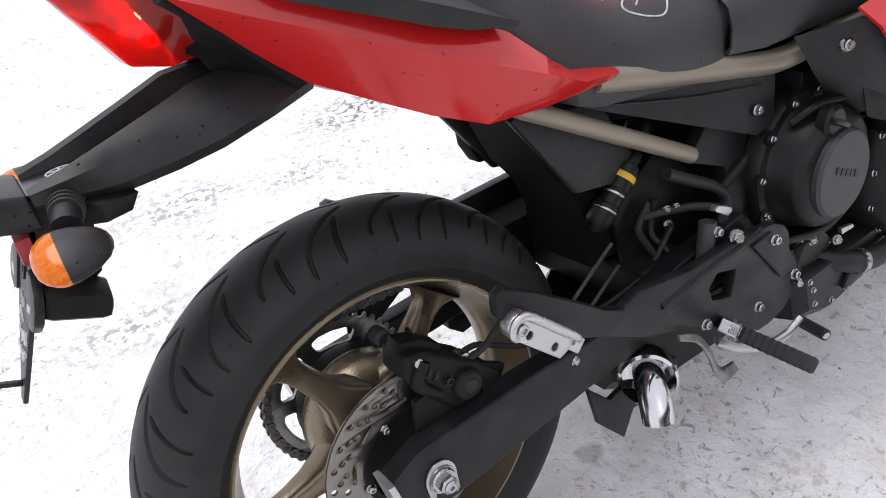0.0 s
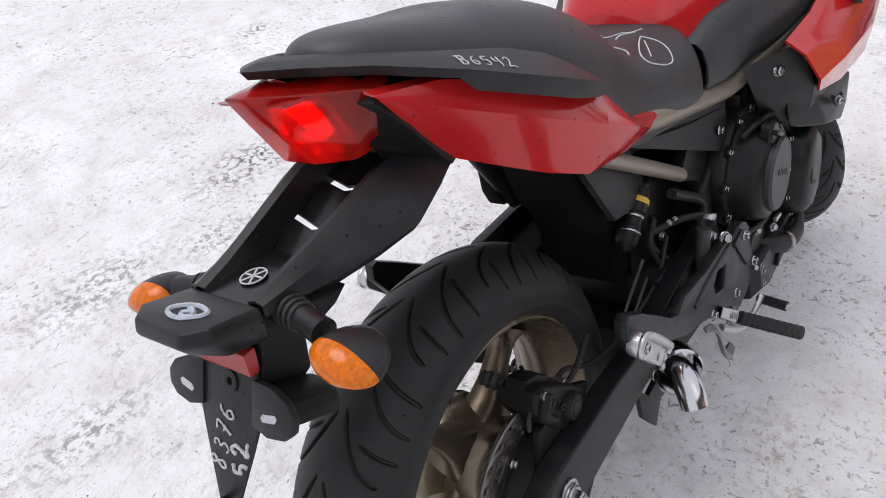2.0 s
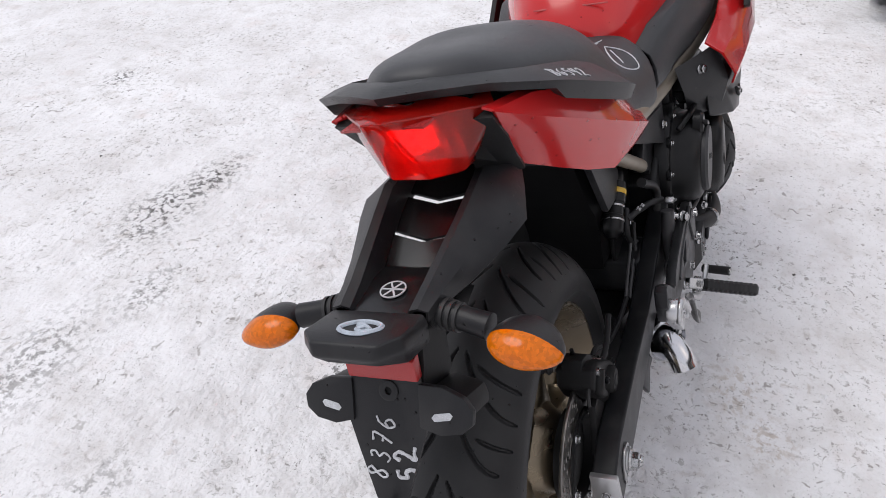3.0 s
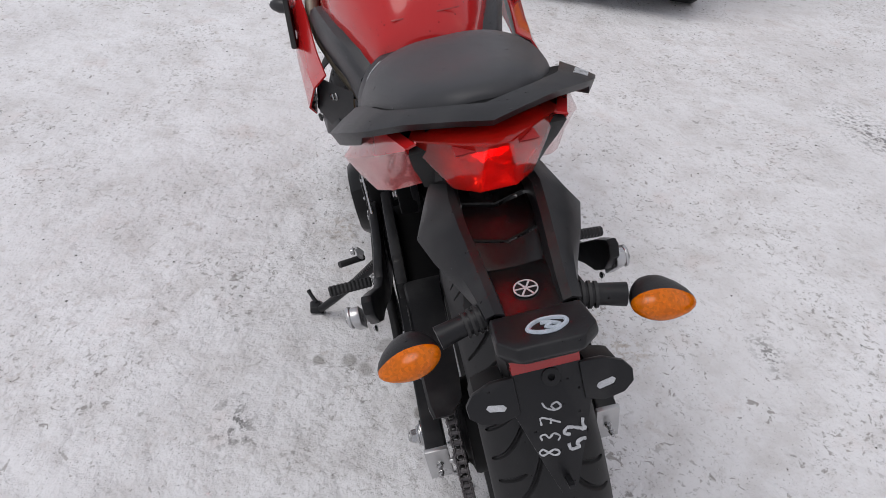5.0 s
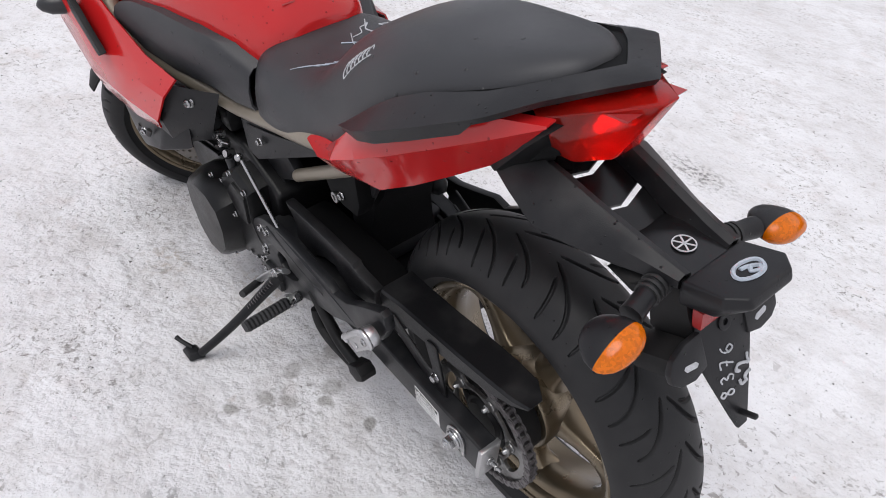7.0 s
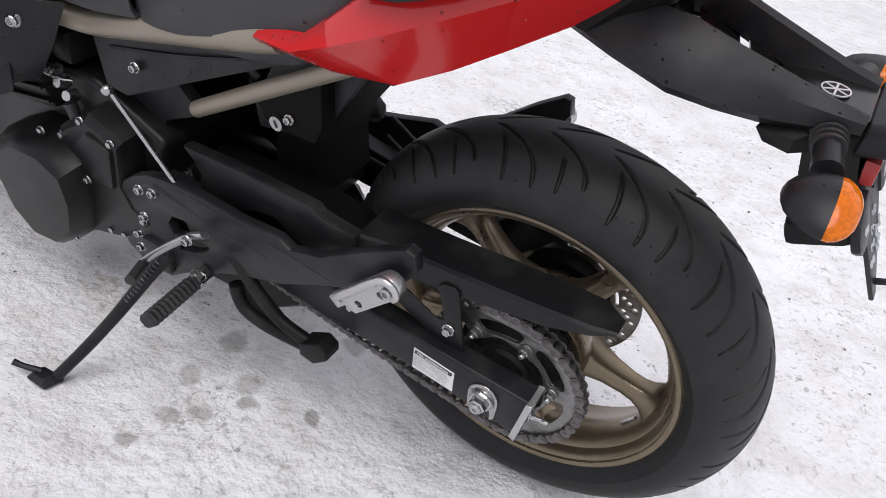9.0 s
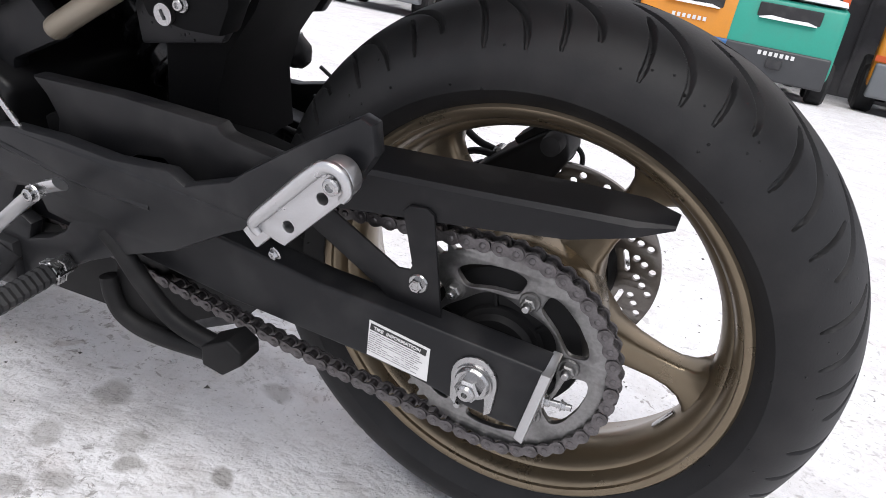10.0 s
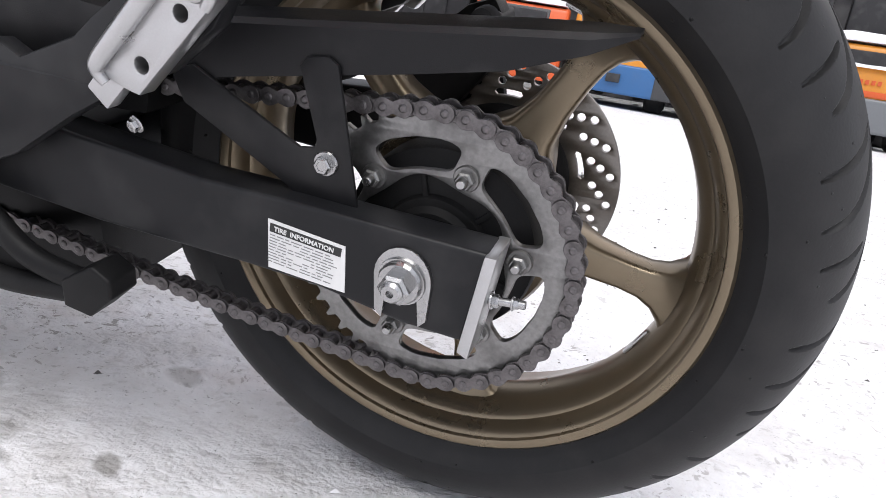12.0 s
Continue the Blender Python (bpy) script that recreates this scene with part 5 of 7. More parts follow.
bolt((0.446, 0.240, 0.392), (0, 1, 0), lever, 1.3, SOCKET)
rod = part("shift_rod", tube([(0.614, 0.190, 0.534), (0.500, 0.186, 0.397)], 0.0035, 10, 1), M_STEEL, bike, "thin bright gear shift rod")
bm = bmesh.new()
bmesh.ops.create_uvsphere(bm, u_segments=14, v_segments=10, radius=0.0085)
bm.transform(Matrix.Translation((0.618, 0.192, 0.538)))
part("rod_ball", bm, M_STEEL, rod)
part("rod_boot", tube([(0.500, 0.186, 0.397), (0.486, 0.184, 0.380)], [0.006, 0.008], 10, 1), M_HOSE, rod)

# -- side stand --
stand = part("side_stand", tube([(0.566, 0.196, 0.262), (0.575, 0.226, 0.236), (0.596, 0.288, 0.180), (0.622, 0.342, 0.128), (0.648, 0.388, 0.084)], [0.016, 0.0125, 0.0105, 0.0100, 0.0095], 12), M_SATIN, bike, "black steel side stand, swung out, its foot on the snow")
part("stand_pivot", prism([(0.55, 0.28), (0.61, 0.28), (0.60, 0.22), (0.555, 0.225)], 0.165, 0.205, 0.006), M_SATIN, stand)
part("stand_foot", hull([(0.640, 0.383, 0.071), (0.645, 0.418, 0.078), (0.690, 0.385, 0.071), (0.690, 0.420, 0.079), (0.650, 0.388, 0.088), (0.652, 0.412, 0.093), (0.680, 0.390, 0.086), (0.680, 0.412, 0.091)], 0.003), M_SATIN, stand)
part("stand_tang", tube([(0.672, 0.398, 0.086), (0.700, 0.410, 0.092), (0.715, 0.416, 0.098)], [0.006, 0.005, 0.006], 8), M_SATIN, stand)
pts = []
for k in range(60):
    f = k / 59
    c = Vector((0.562, 0.216, 0.262)).lerp(Vector((0.588, 0.276, 0.198)), f)
    pts.append(c + Vector((0.0050 * math.cos(k * 1.3), 0.0034 * math.sin(k * 1.3), 0.0038 * math.sin(k * 1.3))))
part("stand_spring", tube(pts, 0.0012, 6, 1), M_CHAIN, stand, "coiled return spring")
# centre stand leg folded up
cs = part("centre_stand", tube([(0.415, 0.188, 0.335), (0.398, 0.190, 0.320), (0.370, 0.190, 0.284), (0.331, 0.190, 0.252), (0.268, 0.190, 0.240)], [0.0115, 0.0105, 0.0105, 0.0105, 0.0110], 12), M_DARK, bike, "folded black steel stand leg")
part("stand_tube", tube([(0.424, 0.188, 0.275), (0.419, 0.190, 0.250), (0.404, 0.190, 0.228), (0.360, 0.190, 0.221), (0.268, 0.190, 0.232)], 0.0105, 12), M_DARK, cs)
part("stand_web", prism([(0.412, 0.322), (0.420, 0.255), (0.404, 0.230), (0.345, 0.226), (0.338, 0.252), (0.372, 0.282)], 0.176, 0.184, 0.002), M_DARK, cs)
part("stand_shoe", hull([(x, y, z) for x, z in ((0.235, 0.260), (0.252, 0.270), (0.286, 0.248), (0.286, 0.224), (0.260, 0.220), (0.235, 0.244)) for y in (0.174, 0.206)], 0.003), M_DARK, cs, "worn steel foot of the stand")

# -- exhaust --
muff = part("silencer", loft([[(x, y, z) for y, z in ((-0.13 * w, zt - 0.02), (-0.11 * w, zt), (0.11 * w, zt), (0.13 * w, zt - 0.02), (0.13 * w, zb + 0.03), (0.09 * w, zb), (-0.09 * w, zb), (-0.13 * w, zb + 0.03))] for x, w, zt, zb in ((0.36, 0.62, 0.285, 0.150), (0.42, 0.9, 0.30, 0.130), (0.70, 1, 0.26, 0.125), (0.80, 0.9, 0.24, 0.125), (0.95, 0.5, 0.22, 0.14))]), M_ENGINE, bike, "dark silencer box slung under the engine", 30)
part("collar", lathe([(0.030, 0.0), (0.042, 0.002), (0.045, 0.010), (0.045, 0.040), (0.041, 0.044), (0.040, 0.010), (0.030, 0.008)], 36), M_CHROME, muff, "chrome outlet collar").matrix_local = aim((0.372, -0.143, 0.236), (-0.60, -0.60, 0.12)) @ Matrix.Scale(0.96, 4) @ Matrix.Rotation(radians(90), 4, "X")
tp = [(0.376, -0.138, 0.236), (0.357, -0.160, 0.240), (0.343, -0.178, 0.234), (0.333, -0.192, 0.216), (0.326, -0.201, 0.194)]
outlet = part("tail_pipe", tube(tp, [0.022, 0.023, 0.0235, 0.024, 0.0235], 28, caps=False), M_CHROME, muff, "polished chrome tail pipe", 60)
# capped dark tube that fills the pipe's mouth
part("pipe_bore", tube([tp[4], tp[3], tp[2]], [0.0232, 0.0205, 0.0205], 24), M_DARK, outlet, "dark bore")
both(lambda s: part("header_pipe", tube(mirror([(1.16, 0.06, 0.42), (1.20, 0.065, 0.33), (1.12, 0.07, 0.22), (0.98, 0.06, 0.18), (0.85, 0.05, 0.19)], s), 0.022, 14), M_ENGINE, bike))
part("muffler_guard", prism([(0.262, 0.262), (0.272, 0.188), (0.318, 0.126), (0.345, 0.168), (0.43, 0.150), (0.45, 0.20), (0.36, 0.225), (0.30, 0.215)], -0.135, -0.125, 0.003), M_SATIN, muff)

# -- shock absorber --
SA, SB = Vector((0.452, -0.088, 0.542)), Vector((0.346, -0.088, 0.452))
sdir = (SB - SA).normalized()
STURN = Matrix.Rotation(radians(90), 4, "X")
shock = part("shock_body", tube([(0.560, -0.012, 0.535), (0.498, -0.012, 0.462), (0.420, -0.012, 0.370)], [0.026, 0.027, 0.022], 20), M_GLOSS, bike, "glossy black shock absorber with a coil spring")
SP0, SP1 = Vector((0.545, -0.012, 0.517)), Vector((0.430, -0.012, 0.382))
su = (SP1 - SP0).normalized()
sv = Vector((0, 1, 0))
sw = su.cross(sv)
part("coil_spring", tube([SP0.lerp(SP1, k / 96) + (sv * math.cos(k * math.tau / 16) + sw * math.sin(k * math.tau / 16)) * 0.034 for k in range(97)], 0.0055, 8, 1), M_GLOSS, shock, "black coil spring")
barrel = part("shock_reservoir", lathe([(0.0, 0.0), (0.012, 0.0), (0.0135, 0.002), (0.0135, 0.020), (0.019, 0.023), (0.0195, 0.060), (0.0175, 0.062), (0.0175, 0.084), (0.0195, 0.086), (0.0195, 0.112), (0.016, 0.118), (0.008, 0.126), (0.0, 0.126)], 32), M_ENGINE, bike, "black shock absorber reservoir with bright collars")
barrel.matrix_local = aim(SA, sdir) @ STURN
for u, r, w, mat, nm in ((0.036, 0.0205, 0.009, M_YELLOW, "preload_ring"), (0.066, 0.0196, 0.0035, M_STEEL, "collar"), (0.092, 0.0206, 0.0030, M_STEEL, "collar")):
    part(nm, lathe([(r - 0.002, u), (r - 0.0004, u), (r, u + 0.0006), (r, u + w - 0.0006), (r - 0.0004, u + w), (r - 0.002, u + w)], 32), mat, barrel)

# -- engine --
engine = part("engine", prism([(0.58, 0.44), (0.60, 0.24), (0.66, 0.18), (0.82, 0.15), (1.02, 0.17), (1.10, 0.26), (1.10, 0.36), (1.00, 0.46), (0.72, 0.50)], -0.135, 0.150, 0.012, 3), M_ENGINE, bike, "black painted four-cylinder engine")
part("cylinder_block", prism([(0.80, 0.42), (1.08, 0.36), (1.16, 0.52), (1.12, 0.60), (0.94, 0.62), (0.86, 0.54)], -0.17, 0.17, 0.01), M_ENGINE, engine)
for k in range(7):
    part("fin", prism([(0.80 + 0.012 * k, 0.435 + 0.02 * k), (1.09 + 0.01 * k, 0.372 + 0.02 * k), (1.09 + 0.01 * k, 0.376 + 0.02 * k), (0.80 + 0.012 * k, 0.440 + 0.02 * k)], -0.178, 0.178, 0.001), M_ENGINE, engine)
CC = (0.752, 0, 0.410)
clutch = part("clutch_cover", lathe([(0.122, -0.125), (0.122, -0.148), (0.118, -0.154), (0.106, -0.156), (0.100, -0.166), (0.096, -0.192), (0.090, -0.206), (0.080, -0.212), (0.02, -0.214)], 64, CC), M_ENGINE, engine, "round black clutch cover")
part("cover_disc", lathe([(0.070, -0.212), (0.070, -0.220), (0.066, -0.225), (0.0, -0.2265)], 56, (0.745, 0, 0.408)), M_CLUTCH, clutch, "grey face of the clutch cover")
for k in range(5):
    part("maker_bar", box(0.0085, 0.0012, 0.011, pose(0.722 + 0.0125 * k, -0.2268, 0.423 - 0.006 * k, 0, 22, 0), 0), M_INK, clutch, "" if k else "dark maker's lettering")
for k in range(11):
    a = radians(8 + 32.7 * k)
    part("bolt_boss", lathe([(0.0, -0.150), (0.0125, -0.150), (0.0125, -0.157), (0.0, -0.158)], 16, (CC[0] + 0.114 * math.cos(a), 0, CC[2] + 0.114 * math.sin(a))), M_ENGINE, clutch)
    bolt((CC[0] + 0.114 * math.cos(a), -0.158, CC[2] + 0.114 * math.sin(a)), (0, -1, 0), clutch, 0.85, SOCKET)
part("oil_cap", lathe([(0.012, -0.196), (0.026, -0.196), (0.026, -0.210), (0.020, -0.216), (0.0, -0.216)], 20, (0.735, 0, 0.494)), M_ENGINE, clutch)
part("cap_grip", box(0.044, 0.012, 0.009, pose(0.735, -0.219, 0.494, 0, 30, 0), 0.003), M_ENGINE, clutch)
part("clutch_arm", tube([(0.69, -0.17, 0.502), (0.725, -0.19, 0.520), (0.79, -0.195, 0.512), (0.84, -0.19, 0.50)], 0.006, 8), M_ENGINE, clutch)
pick = part("crank_cover", loft([[(x0 + (x - x0) * f, y, z0 + (z - z0) * f) for x, z in ((0.875, 0.425), (0.855, 0.36), (0.850, 0.29), (0.880, 0.230), (0.940, 0.205), (1.000, 0.230), (1.030, 0.30), (1.02, 0.38), (0.96, 0.435))] for x0, z0, f, y in ((0.935, 0.32, 1.0, -0.13), (0.935, 0.32, 1.0, -0.196), (0.935, 0.32, 0.93, -0.206), (0.935, 0.32, 0.86, -0.228), (0.935, 0.32, 0.70, -0.240), (0.935, 0.32, 0.2, -0.244))]), M_ENGINE, engine, "rounded black crank end cover", 45)
for x, z in ((0.880, 0.415), (0.864, 0.355), (0.860, 0.292), (0.888, 0.240), (0.938, 0.217), (0.99, 0.240), (1.018, 0.31), (0.965, 0.422)):
    bolt((x, -0.207, z), (0, -1, 0), pick, 0.95, SOCKET)
part("cover_clip", tube([(0.915, -0.240, 0.345), (0.900, -0.243, 0.325), (0.905, -0.243, 0.305), (0.925, -0.244, 0.300)], 0.0022, 6), M_INK, pick)
low = part("water_pump", lathe([(0.030, -0.13), (0.050, -0.135), (0.054, -0.170), (0.046, -0.185), (0.0, -0.190)], 28, (0.735, 0, 0.250)), M_ENGINE, engine, "black water pump housing")
for a in range(6):
    part("pump_lug", lathe([(0.0, -0.13), (0.011, -0.13), (0.011, -0.176), (0.0, -0.176)], 14, (0.735 + 0.054 * math.cos(a * 1.047), 0, 0.250 + 0.054 * math.sin(a * 1.047))), M_ENGINE, low)
    bolt((0.735 + 0.054 * math.cos(a * 1.047), -0.176, 0.250 + 0.054 * math.sin(a * 1.047)), (0, -1, 0), low, 0.9, HEX)
pipe_ = part("coolant_pipe", tube([(0.745, -0.175, 0.243), (0.780, -0.200, 0.226), (0.83, -0.214, 0.206), (0.89, -0.215, 0.196), (0.95, -0.200, 0.200), (1.01, -0.17, 0.23)], [0.017, 0.018, 0.019, 0.019, 0.019, 0.019], 18), M_HOSE, bike, "thick black coolant hose under the crank cover", 60)
part("clamp", lathe([(0.0195, -0.006), (0.0225, -0.005), (0.0225, 0.005), (0.0195, 0.006)], 24, close=True), M_STEEL, pipe_, "bright hose clamp").matrix_local = aim((0.822, -0.2125, 0.209), (1, -0.25, -0.38)) @ Matrix.Rotation(radians(90), 4, "X")
sump = part("sump", loft([[(x, y, z) for x, z in o] for y, o in ((-0.12, ((0.64, 0.26), (0.66, 0.150), (0.74, 0.118), (0.98, 0.118), (1.06, 0.20), (1.04, 0.26))), (-0.19, ((0.655, 0.25), (0.67, 0.165), (0.745, 0.140), (0.93, 0.150), (0.99, 0.20), (0.98, 0.25))), (-0.205, ((0.68, 0.24), (0.69, 0.18), (0.75, 0.155), (0.90, 0.165), (0.94, 0.20), (0.93, 0.24))))]), M_ENGINE, engine, "black lower engine casing", 30)
for x, z in ((0.70, 0.215), (0.705, 0.185), (0.755, 0.165), (0.80, 0.165), (0.86, 0.172), (0.69, 0.235)):
    bolt((x, -0.204, z), (0, -1, 0), sump, 0.8, HEX)
part("drain_plate", prism([(0.78, 0.175), (0.88, 0.185), (0.92, 0.205), (0.90, 0.222), (0.80, 0.205)], -0.204, -0.213, 0.003), M_SATIN, sump)
GEN = [(0.925, 0.340), (0.945, 0.265), (0.935, 0.190), (0.890, 0.145), (0.815, 0.158), (0.748, 0.222), (0.722, 0.300), (0.725, 0.365), (0.775, 0.390), (0.850, 0.382)]
gen = part("generator_cover", bevel(loft([[(0.80 + (x - 0.80) * f, y, 0.28 + (z - 0.28) * f) for x, z in GEN] for f, y in ((1.06, 0.14), (1.05, 0.190), (1.0, 0.205), (0.94, 0.226), (0.84, 0.238), (0.3, 0.241))]), 0.006, 3, 14), M_ENGINE, engine, "faceted black generator cover", 35)
spk = part("sprocket_cover", bevel(loft([[(0.70 + (x - 0.70) * f, y, 0.33 + (z - 0.33) * f) for x, z in ((0.775, 0.410), (0.69, 0.468), (0.623, 0.445), (0.640, 0.360), (0.622, 0.320), (0.585, 0.305), (0.660, 0.235), (0.800, 0.185))] for f, y in ((1.04, 0.14), (1.0, 0.185), (0.92, 0.196))]), 0.004, 2, 20), M_ENGINE, engine, "black sprocket cover", 35)
part("cover_step", prism([(0.690, 0.440), (0.640, 0.425), (0.655, 0.350), (0.700, 0.345), (0.735, 0.395)], 0.192, 0.202, 0.004), M_ENGINE, spk)
for x, z in ((0.640, 0.44), (0.606, 0.308), (0.665, 0.248), (0.70, 0.455), (0.76, 0.405), (0.775, 0.21), (0.70, 0.24)):
    bolt((x, 0.194, z), (0, 1, 0), spk, 1.05, HEX)
for x, z in ((0.925, 0.30), (0.915, 0.185), (0.80, 0.172), (0.712, 0.345), (0.80, 0.400)):
    bolt((x, 0.203, z), (0, 1, 0), gen, 1.05, HEX)
part("engine_lug", prism([(0.70, 0.26), (0.66, 0.235), (0.60, 0.255), (0.60, 0.29), (0.68, 0.30)], 0.15, 0.18, 0.004), M_ENGINE, engine)
# throttle bodies and fittings on the left
th = part("throttle_body", box(0.05, 0.30, 0.055, pose(0.78, 0, 0.53), 0.01), M_ENGINE, bike, "throttle bodies behind the cylinders")
for k in range(3):
    part("fitting", tube([(0.752 + 0.012 * k, 0.160, 0.462 + 0.018 * k), (0.748 + 0.014 * k, 0.178, 0.470 + 0.018 * k)], [0.010, 0.008], 10, 1), M_STEEL, th, "bright metal fitting" if k == 0 else "")
part("fitting", tube([(0.765, 0.165, 0.445), (0.755, 0.168, 0.415)], [0.011, 0.009], 10, 1), M_CLUTCH, th)
part("cable_clamp", tube([(0.80, 0.17, 0.487), (0.76, 0.176, 0.495), (0.73, 0.17, 0.500)], 0.0022, 6), M_STEEL, th)
# hoses and cables on the right behind the engine
for pts_, r in (([(0.466, -0.128, 0.509), (0.509, -0.130, 0.481), (0.560, -0.132, 0.448), (0.583, -0.134, 0.420), (0.574, -0.134, 0.392), (0.568, -0.130, 0.36)], 0.0090),
                ([(0.485, -0.085, 0.450), (0.478, -0.082, 0.420), (0.472, -0.086, 0.395), (0.478, -0.105, 0.372), (0.470, -0.125, 0.355), (0.44, -0.13, 0.352), (0.40, -0.13, 0.345)], 0.0048),
                ([(0.457, -0.098, 0.460), (0.430, -0.100, 0.430), (0.447, -0.102, 0.389), (0.455, -0.106, 0.362), (0.430, -0.110, 0.352)], 0.0055),
                ([(0.44, -0.10, 0.445), (0.478, -0.115, 0.442), (0.515, -0.135, 0.437), (0.545, -0.15, 0.425)], 0.0065),
                ([(0.66, -0.165, 0.312), (0.70, -0.185, 0.308), (0.75, -0.195, 0.306), (0.80, -0.195, 0.315)], 0.006),
                ([(0.69, -0.17, 0.285), (0.69, -0.185, 0.245), (0.68, -0.185, 0.215)], 0.005)):
    part("hose", tube(pts_, r, 10), M_HOSE, bike, "black rubber hose")
for x, y, z, w in ((0.530, -0.188, 0.395, 1.7), (0.504, -0.090, 0.399, 1.3), (0.60, -0.165, 0.345, 1.2), (0.726, -0.185, 0.290, 1.3), (0.763, -0.205, 0.279, 1.3), (0.673, -0.195, 0.240, 1.2), (0.685, -0.19, 0.21, 1.1), (0.452, -0.10, 0.446, 0.9), (0.475, -0.115, 0.446, 0.9), (0.49, -0.12, 0.445, 0.8)):
    bolt((x, y, z), (-0.4, -1, 0.2), engine, w, HEX)
part("clamp_strip", prism([(0.515, 0.448), (0.545, 0.432), (0.548, 0.424), (0.538, 0.420), (0.510, 0.440)], -0.172, -0.160, 0.002), M_ALU, bike, "bright metal hose fitting")
part("pump_lever", prism([(0.765, 0.300), (0.800, 0.292), (0.802, 0.285), (0.768, 0.288)], -0.212, -0.205, 0.001), M_ALU, low)
part("inner_plate", prism([(0.40, 0.46), (0.42, 0.33), (0.52, 0.30), (0.60, 0.33), (0.60, 0.47), (0.50, 0.52)], -0.080, -0.070, 0.004), M_ENGINE, bike, "black inner frame plate behind the hoses")
linkp = part("brake_cylinder", tube([(0.500, -0.165, 0.428), (0.490, -0.165, 0.38), (0.478, -0.165, 0.330)], [0.0125, 0.0125, 0.009], 12), M_CLUTCH, bike, "rear brake master cylinder")
bolt((0.505, -0.176, 0.412), (0, -1, 0), linkp, 1.2, SOCKET)

for a_, b_ in (((0.356, 0.450), (0.270, 0.400)), ((0.365, 0.410), (0.300, 0.373)), ((0.435, 0.352), (0.374, 0.332))):
    part("rod", tube([(a_[0], -0.120, a_[1]), (b_[0], -0.120, b_[1])], 0.0026, 8, 1), M_CLUTCH, bike, "thin dark metal rod beside the shock absorber")

# -- seat lock panel on the left --
lock = part("seat_lock_panel", prism([(0.398, 0.548), (0.412, 0.580), (0.335, 0.63), (0.30, 0.64), (0.300, 0.575), (0.313, 0.545), (0.355, 0.543)], 0.088, 0.121, 0.005), M_VOID, bike, "black panel with the seat lock")
cyl = part("lock_cylinder", lathe([(0.004, 0.120), (0.009, 0.120), (0.0105, 0.124), (0.0105, 0.128), (0.0, 0.128)], 20, (0.372, 0, 0.556)), M_STEEL, lock, "bright key cylinder")
part("key_slot", box(0.0025, 0.001, 0.010, pose(0.372, 0.1285, 0.556, 0, 25, 0), 0), M_INK, cyl)
bolt((0.353, 0.122, 0.568), (0, 1, 0), lock, 1.1, SOCKET)

# -- tank with knee pads --
TANK = [(0.555, 0.055, 0.742, 0.772), (0.575, 0.090, 0.735, 0.800), (0.62, 0.118, 0.705, 0.850), (0.70, 0.150, 0.690, 0.915), (0.80, 0.180, 0.685, 0.960), (0.92, 0.200, 0.690, 0.985), (1.03, 0.195, 0.705, 0.985), (1.12, 0.150, 0.74, 0.95), (1.17, 0.09, 0.78, 0.90)]
rings = []
for q in spline(TANK, 4):
    x, w, ze, zt = q
    ring = []
    for k in range(29):
        a = math.pi * k / 28
        c, s = math.cos(a), math.sin(a)
        ring.append((x, math.copysign(abs(c) ** 0.7, c) * w * (1 - 0.25 * s ** 2), ze + (zt - ze) * s ** 0.75))
    rings.append(ring)
tank = part("fuel_tank", loft(rings), M_RED, bike, "glossy red fuel tank", 60)
for y in (-0.055, 0.035):
    part("tank_crease", box(0.003, 0.045, 0.001, pose(0.583, y, 0.806, 0, -55, 0), 0.0003), M_REDGLASS, tank)
part("tank_sticker", box(0.010, 0.040, 0.0006, pose(0.579, -0.010, 0.795, 0, -60, 0), 0), M_CLUTCH, tank, "small grey tank sticker")


def knee(s):
    top = [(0.598, 0.128, 0.708), (0.65, 0.150, 0.738), (0.73, 0.178, 0.754), (0.83, 0.200, 0.760), (0.93, 0.214, 0.750), (1.00, 0.220, 0.728)]
    low_ = [(0.580, 0.150, 0.640), (0.65, 0.157, 0.628), (0.74, 0.168, 0.628), (0.84, 0.195, 0.632), (0.93, 0.218, 0.650), (1.00, 0.232, 0.690)]
    rows_ = []
    for u, l in zip(top, low_):
        u, l = Vector(u), Vector(l)
        bow = Vector((0, 0.012, 0))
        rows_.append([u - Vector((0, 0.03, 0)), u, u.lerp(l, 0.15) + bow * 0.8, u.lerp(l, 0.5) + bow, u.lerp(l, 0.85) + bow * 0.6, l, l - Vector((0, 0.04, 0))])
    bm = loft([[(p.x, p.y * s, p.z) for p in r] for r in rows_], False, False)
    bmesh.ops.recalc_face_normals(bm, faces=bm.faces)
    bmesh.ops.solidify(bm, geom=bm.faces[:], thickness=0.004)
    return part("knee_pad", bm, M_SEAT, bike, "black plastic tank knee cover", 40)


both(knee)


